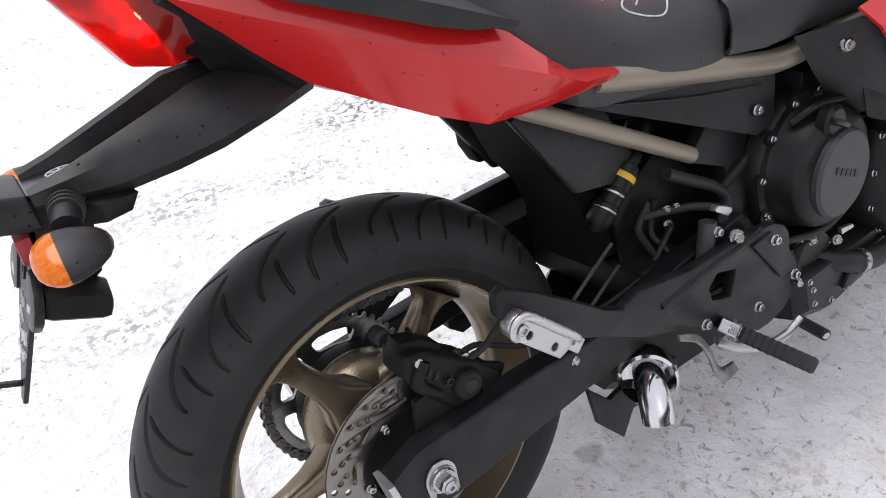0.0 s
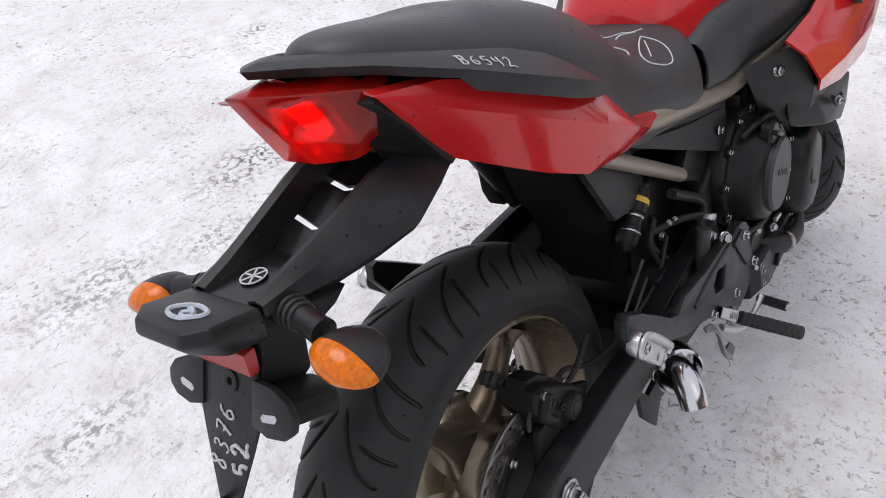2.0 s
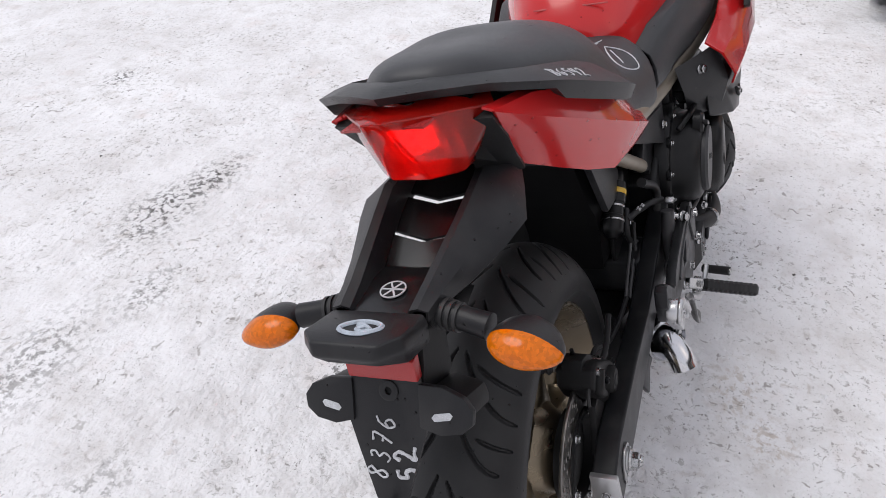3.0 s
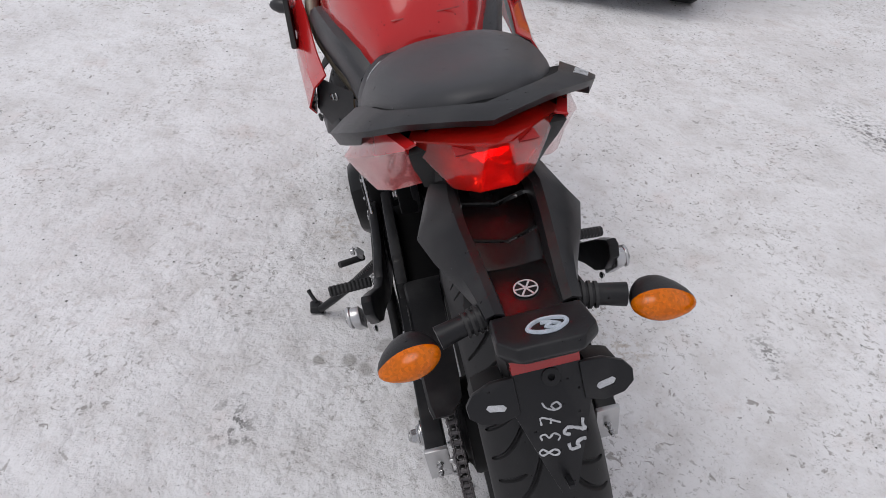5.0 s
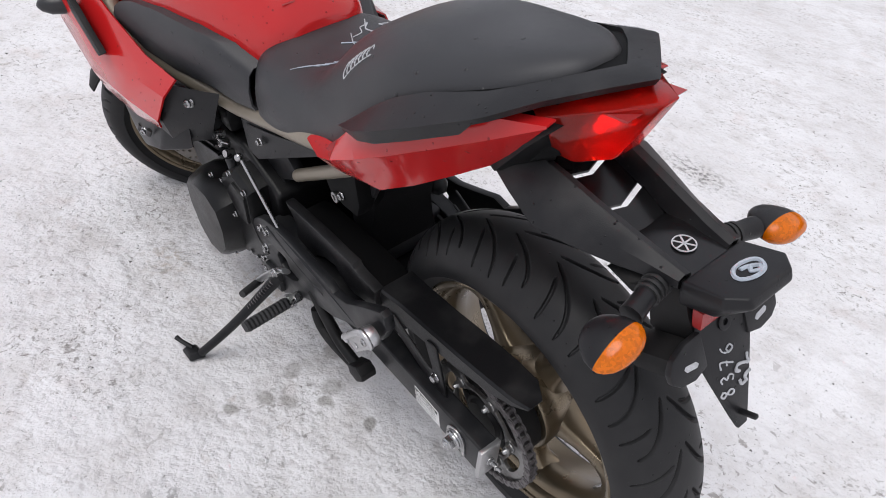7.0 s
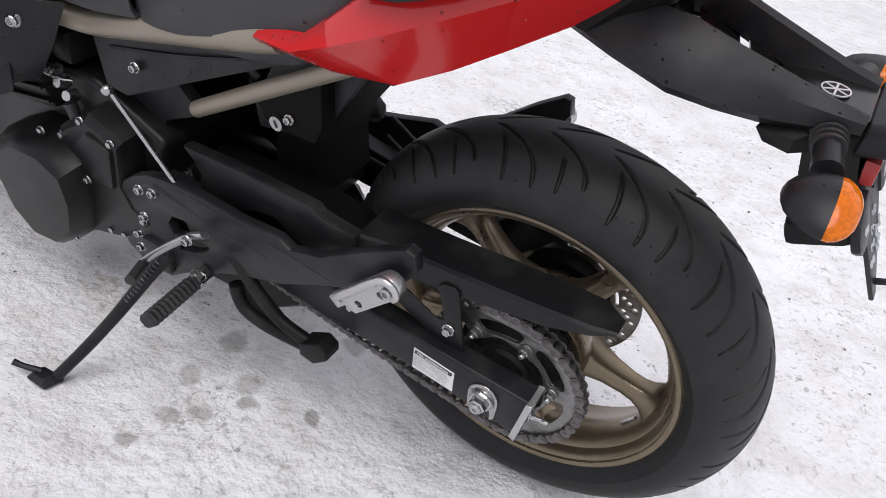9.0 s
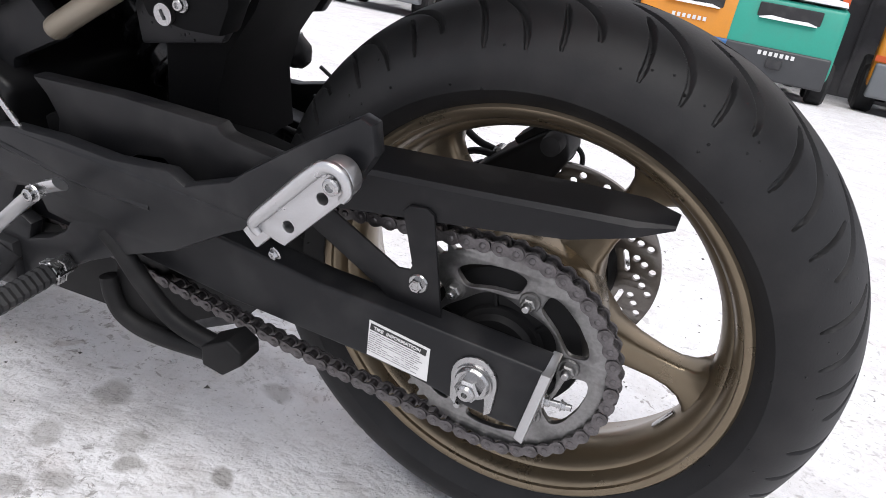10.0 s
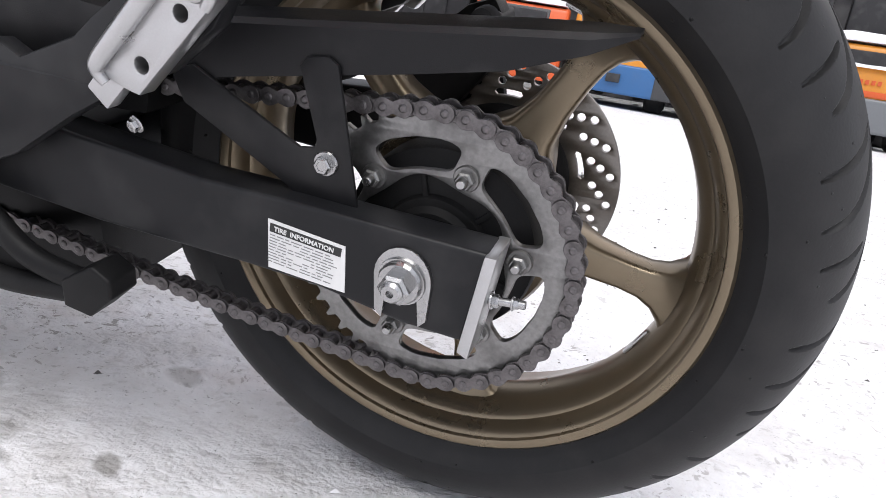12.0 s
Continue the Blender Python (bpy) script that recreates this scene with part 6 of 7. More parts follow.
# -- fairing --
def fairing(s):
    pts_ = [[(0.765, 0.222, 0.652), (0.87, 0.236, 0.668), (1.00, 0.246, 0.715), (1.10, 0.262, 0.80)],
            [(0.762, 0.255, 0.628), (0.89, 0.272, 0.63), (1.03, 0.290, 0.655), (1.16, 0.300, 0.73)],
            [(0.772, 0.278, 0.580), (0.91, 0.290, 0.57), (1.08, 0.305, 0.575), (1.24, 0.300, 0.64)],
            [(0.800, 0.270, 0.548), (0.95, 0.276, 0.510), (1.13, 0.285, 0.50), (1.28, 0.27, 0.56)]]
    bm = loft([[(x, y * s, z) for x, y, z in r] for r in pts_], False, False)
    bmesh.ops.recalc_face_normals(bm, faces=bm.faces)
    bmesh.ops.solidify(bm, geom=bm.faces[:], thickness=0.004)
    fa = part("fairing_panel", bm, M_RED, bike, "glossy red fairing side panel", 25)
    part("fairing_vent", prism([(0.96, 0.655), (1.07, 0.735), (1.10, 0.745), (1.09, 0.70), (0.99, 0.640)], 0.285 * s, 0.298 * s, 0.002), M_DARK, fa, "dark air vent")
    inn = part("fairing_inner", loft([[(x, y * s, z) for x, y, z in r] for r in ([(0.700, 0.168, 0.628), (0.735, 0.180, 0.560), (0.800, 0.180, 0.48)], [(0.740, 0.203, 0.634), (0.765, 0.216, 0.565), (0.820, 0.215, 0.48)], [(0.785, 0.236, 0.640), (0.805, 0.262, 0.560), (0.845, 0.245, 0.49)], [(1.05, 0.25, 0.66), (1.05, 0.27, 0.52), (1.05, 0.255, 0.42)])], False, False), M_PLASTIC, bike, "black inner fairing panel")
    bolt((0.757, 0.211 * s, 0.602), (-0.45, s, 0.1), inn, 1.6, SOCKET)
    low_ = part("lower_cowl", hull([(x, y * s, z) for x, y, z in ((0.79, 0.218, 0.535), (0.80, 0.222, 0.472), (0.84, 0.245, 0.552), (0.90, 0.266, 0.438), (1.00, 0.272, 0.405), (1.10, 0.262, 0.395), (1.12, 0.262, 0.46), (1.02, 0.278, 0.50), (0.84, 0.20, 0.54), (1.1, 0.2, 0.42))], 0.006), M_SATIN, bike, "black plastic lower cowl")
    for dx in (0, 0.07):
        part("cowl_slot", tube([(0.905 + dx, 0.272 * s, 0.492 - dx * 0.3), (0.925 + dx, 0.274 * s, 0.470 - dx * 0.3)], 0.006, 8, 1, flat=0.6), M_INK, low_)
    bolt((0.955, 0.272 * s, 0.465), (-0.5, s, 0), low_, 1.3, SOCKET)
    ind = part("front_indicator", loft([[Vector((1.15 + d * 0.35, (0.262 + d) * s, 0.690 + 0.1 * d)) + Vector((math.cos(a) * r * 1.1, 0, math.sin(a) * r)) for a in [k / 16 * math.tau for k in range(16)]] for d, r in ((0.0, 0.008), (0.012, 0.009), (0.022, 0.016), (0.040, 0.0205), (0.062, 0.019), (0.078, 0.011), (0.083, 0.003))]), M_MIRROR, bike, "black front indicator on the fairing", 60)
    return fa


both(fairing)
part("fairing_nose", loft([[(x, y * w, z) for y, z in ((-1, zb), (-0.85, zt), (0.85, zt), (1, zb), (0.7, zb - 0.06), (-0.7, zb - 0.06))] for x, w, zt, zb in ((1.06, 0.24, 0.90, 0.70), (1.22, 0.27, 0.93, 0.66), (1.40, 0.20, 0.86, 0.66), (1.52, 0.08, 0.76, 0.68))]), M_RED, bike, "red nose fairing", 40)
part("radiator", box(0.06, 0.34, 0.24, pose(1.19, 0, 0.46, 0, -12, 0), 0.008), M_ENGINE, bike, "black radiator ahead of the engine")

# -- fork and front wheel, turned to the left lock --
STEER = Matrix.Translation((1.280, 0.010, 0.245)) @ Matrix.Rotation(radians(58), 4, "Z") @ Matrix.Rotation(radians(-14), 4, "X")
fw = part("front_wheel", rim_bm(0.226, 0.044, 72), M_BRONZE, bike, "bronze cast front wheel turned to the left")
fw.matrix_local = STEER
put("tyre", tyre_mesh(0.300, 0.060, 0.066, 0.226, 520, 40), M_RUBBER, fw, "black front tyre with curved tread grooves", 30)
for k in range(5):
    sp = part("spoke", spoke_bm([(a, b * 0.8, c * 0.7) for a, b, c in SPOKE]), M_BRONZE, fw, smooth=60)
    sp.rotation_euler = (0, -radians(20 + 72 * k), 0)
part("hub", lathe([(0.018, 0.05), (0.05, 0.05), (0.055, 0.0), (0.05, -0.05), (0.018, -0.05)], 32), M_BRONZE, fw)
holes = []
for k in range(20):
    a = k / 20 * math.tau
    for j, r in enumerate((0.118, 0.130, 0.141)):
        holes.append(ring_of(0.0042, 10, (r * math.cos(a + 0.09 * j), r * math.sin(a + 0.09 * j))))
for s in (1, -1):
    put("brake_disc", plate([ring_of(0.149, 72), ring_of(0.100, 48)] + holes, 0.062 * s, 0.067 * s, 0.0004), M_DISC, fw, "drilled front brake disc")
    part("disc_carrier", lathe([(0.03, 0.050 * s), (0.098, 0.058 * s), (0.102, 0.066 * s), (0.03, 0.058 * s)], 36, close=True), M_DARK, fw)
for s in (1, -1):
    leg = part("fork_leg", tube([(0.0, 0.095 * s, -0.02), (-0.06, 0.095 * s, 0.13), (-0.14, 0.095 * s, 0.33), (-0.24, 0.095 * s, 0.60)], [0.026, 0.026, 0.021, 0.021], 16, 1), M_ENGINE, bike, "black fork leg")
    leg.matrix_local = STEER
    c_ = part("front_caliper", box(0.06, 0.045, 0.11, pose(-0.115, 0.075 * s, 0.085, 0, -25, 0), 0.01), M_DARK, leg)
mud = lathe([(0.318, -0.066), (0.330, -0.050), (0.335, 0.0), (0.330, 0.050), (0.318, 0.066), (0.314, 0.064), (0.326, 0.048), (0.331, 0), (0.326, -0.048), (0.314, -0.064)], 40, close=True, start=radians(35), sweep=radians(110))
mg = part("front_mudguard", mud, M_DARK, bike, "black front mudguard", 60)
mg.matrix_local = STEER


bmt = bmesh.new()
bmt.from_mesh(seat.data)
SEAT_TREE = BVHTree.FromBMesh(bmt)
bmt.free()


def lay(points, tree=SEAT_TREE, lift=0.0006):
    """Drops points in plan on to the seat."""
    out = []
    for x, y in points:
        hit = tree.ray_cast(Vector((x, y, 1.3)), Vector((0, 0, -1)))
        if hit[0] is not None:
            out.append(hit[0] + hit[1] * lift)
    return out


def chalk(points, wid, mat=M_CHALK, label_=""):
    return stroke(lay([tuple(p) for p in spline(points, 4)]), wid, "chalk_mark", mat, seat, label_)


chalk([(0.505, -0.080), (0.500, -0.118), (0.470, -0.140), (0.425, -0.128), (0.430, -0.112), (0.470, -0.092), (0.505, -0.080)], 0.0013, M_CHALK, "white chalk letter and scribbles on the seat")
chalk([(0.490, -0.092), (0.465, -0.108), (0.445, -0.120)], 0.0012)
chalk([(0.520, -0.066), (0.500, -0.050), (0.478, -0.052)], 0.0016)
chalk([(0.535, -0.070), (0.515, -0.058), (0.510, -0.045), (0.49, -0.035), (0.485, -0.015)], 0.0012)
chalk([(0.50, -0.02), (0.47, -0.005), (0.455, 0.0)], 0.0010)
chalk([(0.48, 0.012), (0.452, -0.02), (0.438, -0.06), (0.428, -0.09), (0.405, -0.105)], 0.0015, M_CHALKBLUE)
chalk([(0.445, -0.012), (0.42, -0.045), (0.398, -0.075)], 0.0009, M_CHALKBLUE)
for k in range(7):
    u, v = 0.222 + 0.007 * k, 0.108 + 0.0028 * k
    chalk([(u, v - 0.006), (u + 0.006, v - 0.011), (u + 0.010, v - 0.003), (u + 0.003, v + 0.003), (u - 0.003, v + 0.001)], 0.0010)
for k in range(7):
    chalk([(0.340 + 0.016 * k, 0.020 + 0.010 * k), (0.372 + 0.014 * k, 0.040 + 0.008 * k), (0.410 + 0.012 * k, 0.050 + 0.010 * k)], 0.0007, M_CHALKBLUE)

# ---- packed snow: one sheet out to the horizon ----
def snow_material():
    m = bpy.data.materials.new("packed_dirty_snow")
    m.use_nodes = True
    n, l = m.node_tree.nodes, m.node_tree.links
    p = n["Principled BSDF"]
    p.inputs["Roughness"].default_value = 0.75
    p.inputs["Specular IOR Level"].default_value = 0.25
    geo = n.new("ShaderNodeNewGeometry")

    def noise_tex(scale, detail, rough=0.55, warp=0.0):
        t = n.new("ShaderNodeTexNoise")
        t.inputs["Scale"].default_value, t.inputs["Detail"].default_value, t.inputs["Roughness"].default_value, t.inputs["Distortion"].default_value = scale, detail, rough, warp
        l.new(geo.outputs["Position"], t.inputs["Vector"])
        return t.outputs["Fac"]

    def remap(v, a, b, c=0.0, d=1.0):
        r = n.new("ShaderNodeMapRange")
        for key, val in (("From Min", a), ("From Max", b), ("To Min", c), ("To Max", d)):
            r.inputs[key].default_value = val
        l.new(v, r.inputs["Value"])
        return r.outputs["Result"]

    def mix(f, a, b):
        x = n.new("ShaderNodeMix")
        x.data_type = "RGBA"
        if isinstance(f, float):
            x.inputs["Factor"].default_value = f
        else:
            l.new(f, x.inputs["Factor"])
        for key, val in (("A", a), ("B", b)):
            if isinstance(val, tuple):
                x.inputs[key].default_value = (*val, 1)
            else:
                l.new(val, x.inputs[key])
        return x.outputs["Result"]

    def mul(a, b, op="MULTIPLY"):
        x = n.new("ShaderNodeMath")
        x.operation = op
        for i, v in enumerate((a, b)):
            if isinstance(v, float):
                x.inputs[i].default_value = v
            else:
                l.new(v, x.inputs[i])
        return x.outputs[0]

    col = mix(remap(noise_tex(1.7, 5), 0.35, 0.7), (0.83, 0.825, 0.84), (0.72, 0.708, 0.716))
    col = mix(remap(noise_tex(7.0, 7, 0.66), 0.47, 0.72, 0, 0.75), col, (0.60, 0.575, 0.565))
    crumbs = noise_tex(46.0, 5, 0.7)
    col = mix(remap(crumbs, 0.57, 0.70, 0, 0.30), col, (0.50, 0.475, 0.46))
    blots = mul(remap(noise_tex(19.0, 5, 0.6, 0.5), 0.60, 0.70, 0, 0.55), remap(noise_tex(2.1, 3), 0.36, 0.60))
    col = mix(blots, col, (0.46, 0.41, 0.375))
    patch = remap(noise_tex(2.6, 3), 0.42, 0.62)
    # grit and soot frozen into the snow
    specks = mul(remap(noise_tex(56.0, 4, 0.75, 0.6), 0.57, 0.625), patch)
    col = mix(mul(specks, 0.75), col, (0.24, 0.225, 0.21))
    fine = remap(noise_tex(120.0, 3, 0.7), 0.64, 0.685)
    col = mix(mul(fine, 0.6), col, (0.22, 0.21, 0.20))
    clump = mul(remap(noise_tex(30.0, 3, 0.6, 0.8), 0.635, 0.68), remap(noise_tex(1.1, 2), 0.38, 0.58))
    col = mix(mul(clump, 0.75), col, (0.26, 0.24, 0.225))
    pink = mul(remap(noise_tex(5.0, 4), 0.60, 0.74), 0.25)
    col = mix(pink, col, (0.62, 0.50, 0.46))
    # wet spots and swept soot with shapes of their own
    wob = n.new("ShaderNodeTexNoise")
    wob.inputs["Scale"].default_value, wob.inputs["Detail"].default_value = 14.0, 4
    l.new(geo.outputs["Position"], wob.inputs["Vector"])
    sub = n.new("ShaderNodeVectorMath")
    sub.operation = "MULTIPLY_ADD"
    sub.inputs[1].default_value, sub.inputs[2].default_value = (0.05, 0.05, 0), (-0.025, -0.025, 0)
    l.new(wob.outputs["Color"], sub.inputs[0])
    moved = n.new("ShaderNodeVectorMath")
    moved.operation = "ADD"
    l.new(geo.outputs["Position"], moved.inputs[0])
    l.new(sub.outputs[0], moved.inputs[1])
    for x, y, sx, sy, strength, c in SPOTS:
        d = n.new("ShaderNodeVectorMath")
        d.operation = "SUBTRACT"
        d.inputs[1].default_value = (x, y, 0)
        l.new(moved.outputs[0], d.inputs[0])
        sc = n.new("ShaderNodeVectorMath")
        sc.operation = "MULTIPLY"
        sc.inputs[1].default_value = (1 / sx, 1 / sy, 0)
        l.new(d.outputs[0], sc.inputs[0])
        ln = n.new("ShaderNodeVectorMath")
        ln.operation = "LENGTH"
        l.new(sc.outputs[0], ln.inputs[0])
        mask = remap(ln.outputs["Value"], 1.0, 0.6 if sx < 0.1 else 0.2, 0, strength)
        if sx >= 0.1:
            mask = mul(mask, remap(crumbs, 0.50, 0.57))
        col = mix(mask, col, c)
    l.new(col, p.inputs["Base Color"])
    bp = n.new("ShaderNodeBump")
    bp.inputs["Strength"].default_value, bp.inputs["Distance"].default_value = 1.0, 0.021
    hsum = mul(mul(crumbs, 0.30), noise_tex(13.0, 4), "ADD")
    l.new(hsum, bp.inputs["Height"])
    l.new(bp.outputs["Normal"], p.inputs["Normal"])
    return m


WET, SOOT, RUST = (0.30, 0.285, 0.27), (0.10, 0.095, 0.09), (0.42, 0.34, 0.27)
SPOTS = [(0.512, 0.135, 0.034, 0.030, 0.65, WET), (0.506, 0.242, 0.030, 0.028, 0.55, WET), (0.419, 0.199, 0.032, 0.028, 0.55, WET), (0.387, 0.23, 0.022, 0.022, 0.75, WET), (0.282, 0.189, 0.020, 0.018, 0.8, WET),
         (0.472, 0.405, 0.022, 0.02, 0.75, WET), (0.53, 0.20, 0.06, 0.045, 0.2, WET), (0.432, 0.295, 0.026, 0.022, 0.55, WET), (0.429, 0.143, 0.05, 0.04, 0.22, WET), (1.04, 0.32, 0.10, 0.08, 0.5, RUST), (0.80, 0.17, 0.12, 0.08, 0.6, RUST),
         (0.345, -0.015, 0.03, 0.025, 0.5, WET), (0.465, 0.335, 0.028, 0.024, 0.6, WET), (0.75, 1.42, 0.28, 0.14, 0.95, SOOT), (0.98, 1.38, 0.22, 0.10, 0.9, SOOT), (1.55, 2.25, 0.16, 0.08, 0.9, SOOT), (0.42, 1.20, 0.16, 0.08, 0.7, SOOT),
         (1.50, -1.80, 0.34, 0.16, 0.75, SOOT), (0.65, -1.48, 0.22, 0.12, 0.7, SOOT), (0.37, -0.72, 0.10, 0.05, 0.7, SOOT), (0.55, -0.28, 0.14, 0.07, 0.5, RUST), (0.42, -0.36, 0.10, 0.07, 0.55, RUST), (0.30, 0.60, 0.10, 0.06, 0.8, SOOT), (-0.2, 0.9, 0.2, 0.1, 0.6, SOOT), (0.1, 1.3, 0.3, 0.15, 0.6, SOOT)]
M_SNOW = snow_material()
N = 300
us = np.linspace(-1, 1, N)
warp = np.sign(us) * (np.abs(us) * 2.6 + (np.abs(us) ** 7) * 600)
verts, faces = [], []
for yv in warp:
    for xv in warp:
        x, y = xv + 0.35, yv + 0.25
        near = math.exp(-((x - 0.4) ** 2 + (y - 0.3) ** 2) / 6.0)
        z = 0.010 * noise.noise(Vector((x * 1.3, y * 1.3, 0))) + 0.006 * noise.noise(Vector((x * 5, y * 5, 3))) + 0.0045 * noise.noise(Vector((x * 17, y * 17, 5))) * near
        for cx, cy in ((0, 0.02), (1.40, 0.05), (0.668, 0.41)):
            d = (x - cx) ** 2 + (y - cy) ** 2
            z *= 1 - math.exp(-d / 0.02)
        verts.append((x, y, z - 0.001))
for j in range(N - 1):
    for i in range(N - 1):
        a = j * N + i
        faces.append((a, a + 1, a + N + 1, a + N))
gm = bpy.data.meshes.new("ground")
gm.from_pydata(verts, [], faces)
ground = tagged(put("ground", gm, M_SNOW, None, smooth=0), "trampled packed snow with grit and wet spots", "ground", kind="structure")
gm.polygons.foreach_set("use_smooth", [True] * len(gm.polygons))

# loose grit and crumbs lying on the snow
M_GRIT = node_mat("grit", (0.10, 0.095, 0.09), 0.9, grain=0.5, scale=300)
M_CRUMB = node_mat("snow_crumbs", (0.74, 0.74, 0.75), 0.85, grain=0.1, scale=200)
rg_ = random.Random(11)
for nm, mat, count, lo, hi, lab in (("grit", M_GRIT, 2600, 0.0012, 0.0045, "dark grit scattered over the snow"), ("snow_crumbs", M_CRUMB, 2200, 0.002, 0.008, "small loose crumbs of frozen snow")):
    vs, fs = [], []
    for k in range(count):
        x, y = rg_.uniform(-1.2, 3.4), rg_.uniform(-2.6, 3.0)
        if noise.noise(Vector((x * 1.6, y * 1.6, 7))) < rg_.uniform(-0.5, 0.25):
            continue
        s = rg_.uniform(lo, hi) * (1 if rg_.random() < 0.9 else 1.7)
        z = 0.010 * noise.noise(Vector((x * 1.3, y * 1.3, 0))) + 0.006 * noise.noise(Vector((x * 5, y * 5, 3)))
        o = len(vs)
        a = rg_.uniform(0, 6.28)
        for dx, dy, dz in ((1, 0, 0), (-0.3, 0.8, 0), (-0.6, -0.7, 0), (0.1, 0.0, 0.6)):
            qx, qy = dx * math.cos(a) - dy * math.sin(a), dx * math.sin(a) + dy * math.cos(a)
            vs.append((x + qx * s * rg_.uniform(0.7, 1.5), y + qy * s, z + dz * s - 0.001))
        fs += [(o, o + 1, o + 3), (o + 1, o + 2, o + 3), (o + 2, o, o + 3)]
    me = bpy.data.meshes.new(nm)
    me.from_pydata(vs, [], fs)
    tagged(put(nm, me, mat, None, smooth=0), lab, "grit" if nm == "grit" else "snow", kind="stuff")

# ---- forklift trucks parked in a row across the yard ----
def paint(name, c):
    return node_mat(name, c, 0.4, grain=0.06, scale=60, stain=0.25, stain_scale=5, tint=(c[0] * 0.6 + 0.05, c[1] * 0.6 + 0.05, c[2] * 0.6 + 0.05))


P_DIM = paint("dark_grey_paint", (0.045, 0.047, 0.05))
P_TEAL, P_ORANGE, P_RED, P_BLUE, P_GREY = paint("teal_paint", (0.02, 0.30, 0.22)), paint("amber_paint", (0.62, 0.24, 0.02)), paint("orange_red_paint", (0.62, 0.10, 0.02)), paint("blue_paint", (0.03, 0.12, 0.30)), paint("grey_paint", (0.16, 0.17, 0.18))
M_FRESH = node_mat("fresh_snow", (0.82, 0.82, 0.84), 0.8, grain=0.04, scale=40, bump=0.3)
M_BLACK = node_mat("black_machine_paint", (0.02, 0.02, 0.022), 0.45, grain=0.2, scale=80, stain=0.1)


def hood(points, y0, y1, edge=0.04):
    return prism(points, y0, y1, edge, 3)


def forklift(name, place, turn, upper, lower, label_, marks, size):
    """Seen from behind: its heavy counterweight, open cab, wheels and mast."""
    root = tagged(new(name), label_, "forklift", "forklifts in the yard")
    root.matrix_world = Matrix.Translation(place) @ Matrix.Rotation(radians(turn), 4, "Z") @ Matrix.Scale(size, 4)
    w = 0.58
    part("counterweight", hood([(-0.02, 0.34), (0.02, 0.72), (0.10, 1.02), (0.50, 1.06), (0.55, 0.30), (0.10, 0.26)], -w, w, 0.05), upper, root, "cast counterweight")
    part("skirt", hood([(-0.03, 0.16), (-0.04, 0.50), (0.30, 0.54), (1.9, 0.50), (1.9, 0.20), (0.3, 0.16)], -w * 0.96, w * 0.96, 0.03), lower, root)
    part("grille", box(0.05, 0.66, 0.15, pose(0.040, 0, 0.885, 0, -14, 0), 0.02), M_BLACK, root, "dark slot in the counterweight")
    part("slot_snow", loft([[(x, y, z) for x, z in ((0.030, 0.80), (-0.006, 0.795), (0.000, 0.822 + h), (0.040, 0.830 + h))] for y, h in ((-0.30, -0.02), (-0.2, 0.006), (0.0, 0.0), (0.18, 0.012), (0.30, -0.02))]), M_FRESH, root, "snow lying in the slot", 60)
    if lower is upper:
        part("centre_panel", hood([(-0.012, 0.56), (0.006, 0.72), (0.085, 0.99), (0.12, 0.99), (0.10, 0.56)], -0.36, 0.30, 0.015), P_DIM, root, "dark grey centre panel")
    low_bar = lower is P_DIM
    part("snow_cap", loft([[(x, y, z) for y, z in ((-0.54, 1.05), (-0.52, 1.10), (-0.2, 1.13 + h), (0.2, 1.14 + h), (0.52, 1.10), (0.54, 1.05))] for x, h in ((0.085, -0.03), (0.12, 0.01), (0.4, 0.03), (0.54, -0.02))]), M_FRESH, root, "strip of fresh snow", 60)
    part("engine_hood", hood([(0.45, 0.5), (0.48, 1.12), (1.05, 1.12), (1.05, 0.5)], -0.46, 0.46, 0.04), M_BLACK, root)
    part("seat_back", hood([(0.62, 1.1), (0.52, 1.62), (0.60, 1.64), (0.74, 1.12)], -0.24, 0.24, 0.03), M_BLACK, root)
    for y in (-0.46, 0.46):
        part("cab_post", tube([(0.40, y, 1.0), (0.46, y, 2.05), (0.60, y * 0.95, 2.10)], 0.035, 10), M_BLACK, root)
        part("cab_post", tube([(1.55, y, 0.5), (1.35, y, 2.05)], 0.035, 10), M_BLACK, root)
        part("mast", box(0.10, 0.07, 2.0, pose(2.05, y * 0.8, 1.10, 0, -3, 0), 0.01), M_BLACK, root)
        part("fork", box(1.0, 0.12, 0.045, pose(2.6, y * 0.6, 0.10), 0.01), M_BLACK, root)
        part("rear_lamp", box(0.03, 0.08, 0.16, pose(0.36, y * 1.12, 1.16), 0.01), P_RED, root)
        for x, r in ((0.42, 0.24), (1.60, 0.30)):
            wh = part("wheel", lathe([(r * 0.5, -0.10), (r * 0.9, -0.10), (r, -0.07), (r, 0.07), (r * 0.9, 0.10), (r * 0.5, 0.10)], 32, (x, y * 1.16, r)), M_RUBBER, root)
            part("wheel_disc", lathe([(0.03, -0.085), (r * 0.5, -0.07), (r * 0.5, 0.07), (0.03, 0.085)], 24, (x, y * 1.16, r)), P_GREY, wh)
    part("overhead_guard", box(1.05, 1.0, 0.05, pose(0.95, 0, 2.10), 0.015), M_BLACK, root)
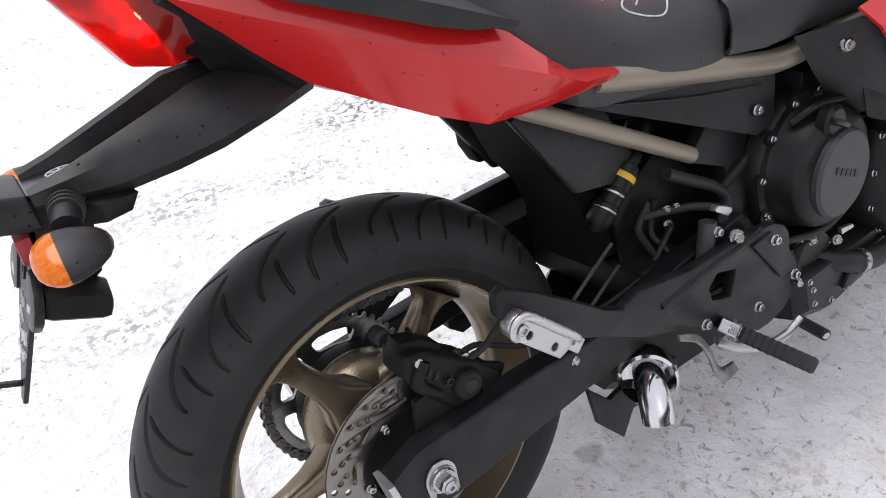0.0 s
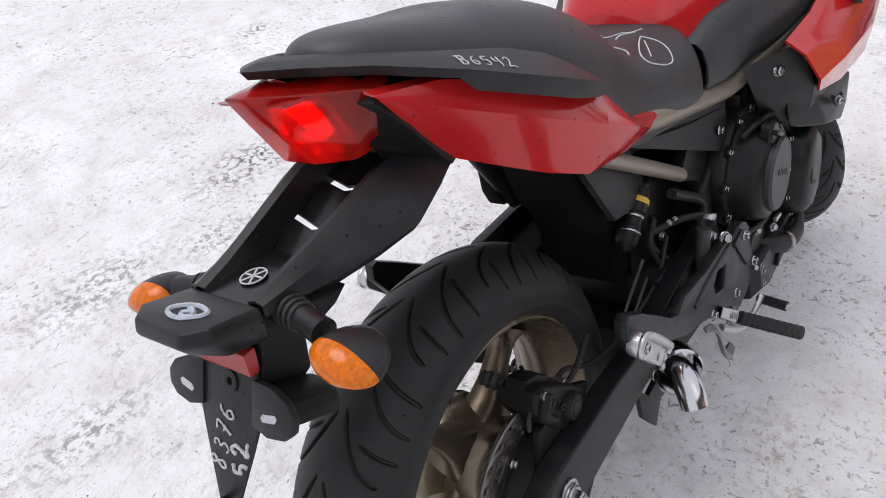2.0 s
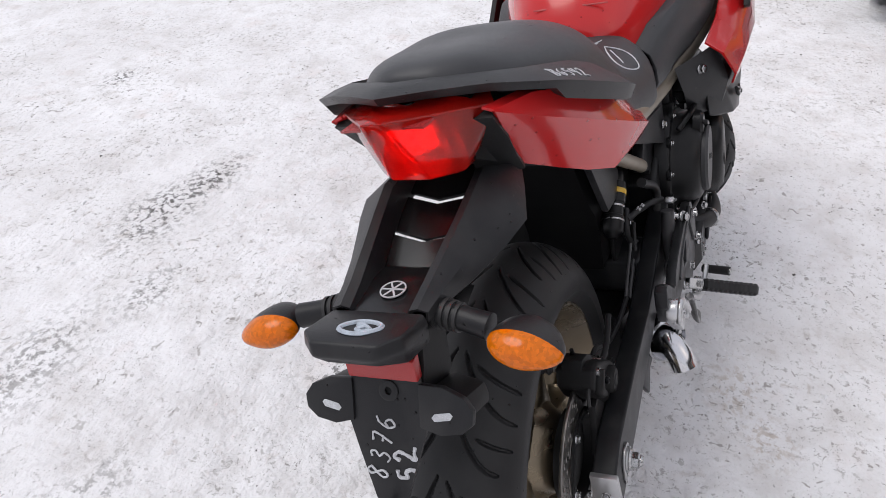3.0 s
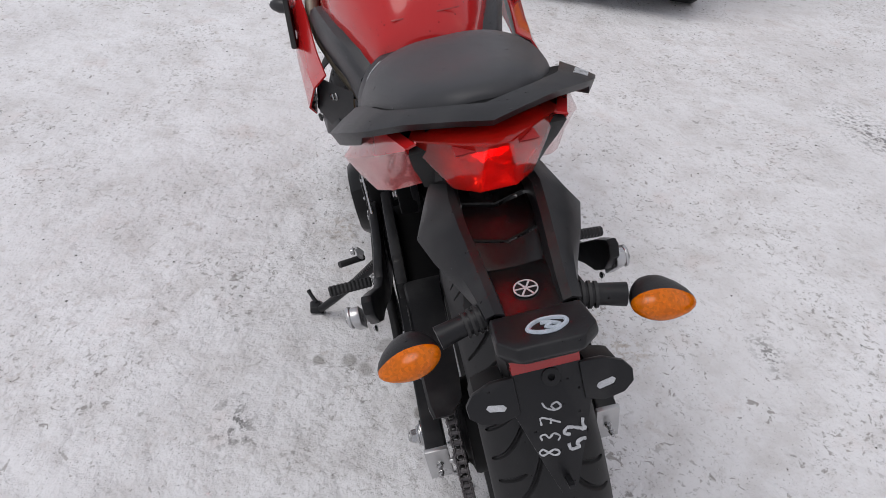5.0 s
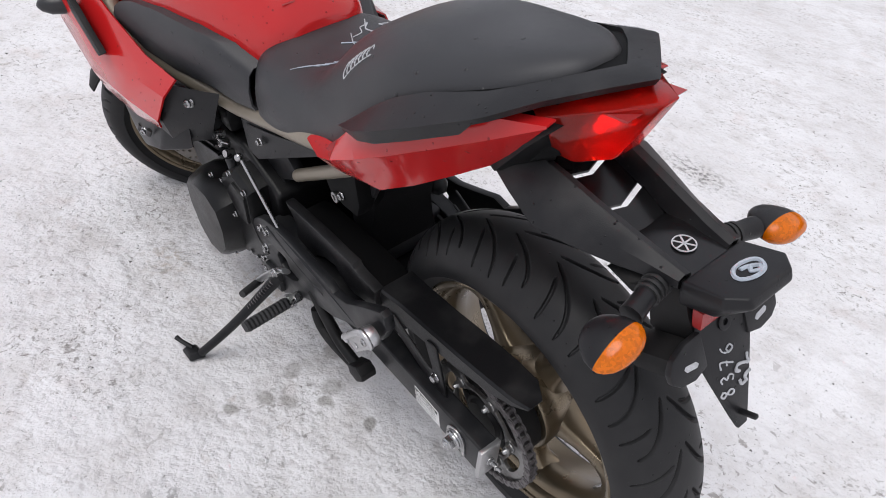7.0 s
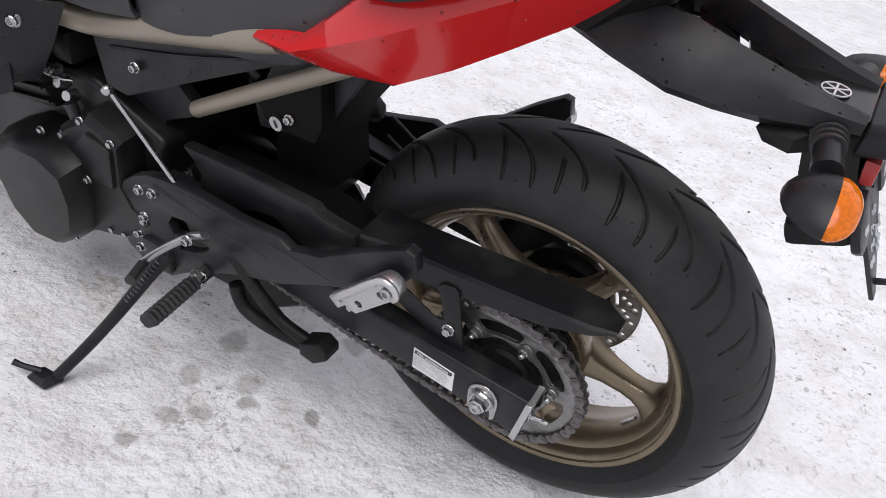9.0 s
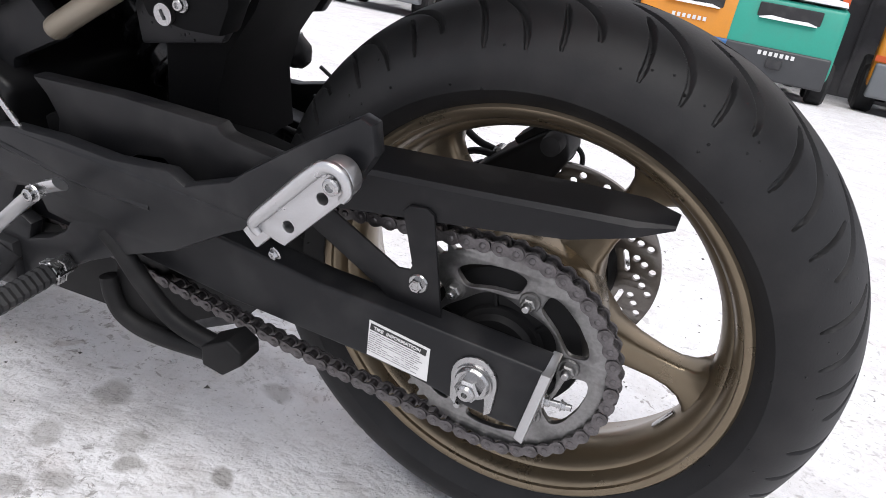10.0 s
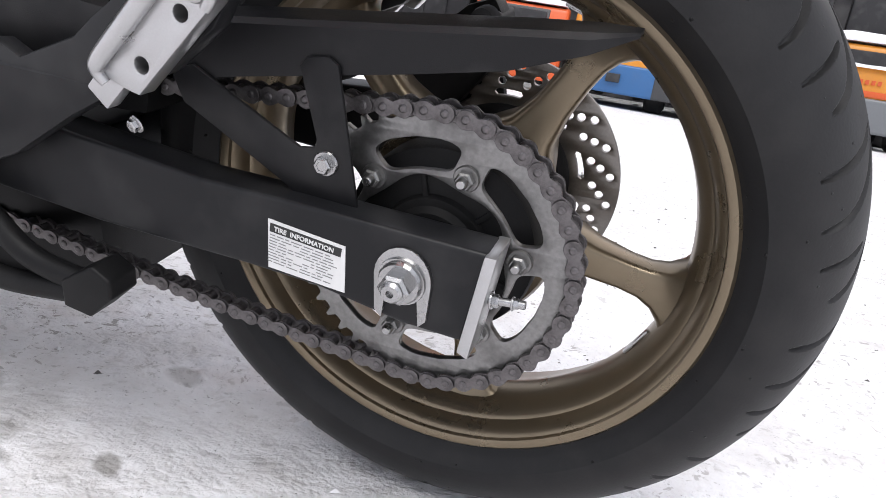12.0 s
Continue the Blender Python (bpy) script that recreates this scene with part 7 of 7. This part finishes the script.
    for k in range(7):
        part("name_bar", box(0.006, 0.036, 0.045, pose(-0.0395 if low_bar else (-0.006 if lower is upper else -0.001), -0.17 + 0.058 * k, 0.44 if low_bar else 0.66, 0, 4 if low_bar else -5, 0), 0), marks, root, "" if k else "plain bars of the maker's lettering")
    if marks is P_RED:
        part("stripe", box(0.02, 1.16, 0.06, pose(-0.012, 0, 0.545, 0, -4, 0), 0.004), P_RED, root, "narrow red stripe")
    part("tow_pin", box(0.05, 0.16, 0.10, pose(-0.06, 0, 0.34), 0.01), M_BLACK, root)
    return root


FORKS = [((-0.42, -11.2), -91, P_TEAL, P_DIM, "teal forklift truck parked with snow on its counterweight", M_LABEL),
         ((0.93, -11.2), -88, P_ORANGE, P_BLUE, "orange and blue forklift truck parked with snow on it", M_LABEL),
         ((2.55, -11.0), -84, P_RED, P_RED, "orange-red forklift truck parked in the row", M_LABEL),
         ((-2.74, -12.5), -95, P_ORANGE, P_GREY, "amber forklift truck with a grey lower body", P_RED),
         ((5.6, -10.0), -75, P_RED, P_GREY, "orange-red forklift truck standing at the end of the row", M_LABEL),
         ((3.02, -1.16), -27, P_ORANGE, P_GREY, "amber and grey forklift truck standing ahead of the motorcycle", P_RED)]
for (x, y), turn, up_, lo_, lab, mk in FORKS:
    forklift("forklift", (x, y, 0), turn, up_, lo_, lab, mk, 0.85 if y > -5 else 1.55 if y < -12 else 1.32)

# dark shed behind the trucks, and a stack of pallets
M_SHED = node_mat("dark_shed_cladding", (0.05, 0.048, 0.05), 0.7, grain=0.2, scale=8, stain=0.4, stain_scale=1.2)
shed = new("shed")
tagged(shed, "dark ribbed metal shed wall behind the forklifts", "building")
shed.matrix_world = Matrix.Translation((0, -17.5, 0)) @ Matrix.Rotation(radians(4), 4, "Z")
part("wall", box(34, 0.3, 5.0, pose(0, 0, 2.5), 0.02), M_SHED, shed)
part("roof", hood([(-17.4, 5.0), (17.4, 5.0), (17.4, 5.25), (-17.4, 5.25)], -0.6, 4.0, 0.03), P_GREY, shed)
for k in range(60):
    part("cladding_rib", box(0.08, 0.05, 4.9, pose(-16.6 + 0.56 * k, 0.17, 2.5), 0.01), M_SHED, shed)
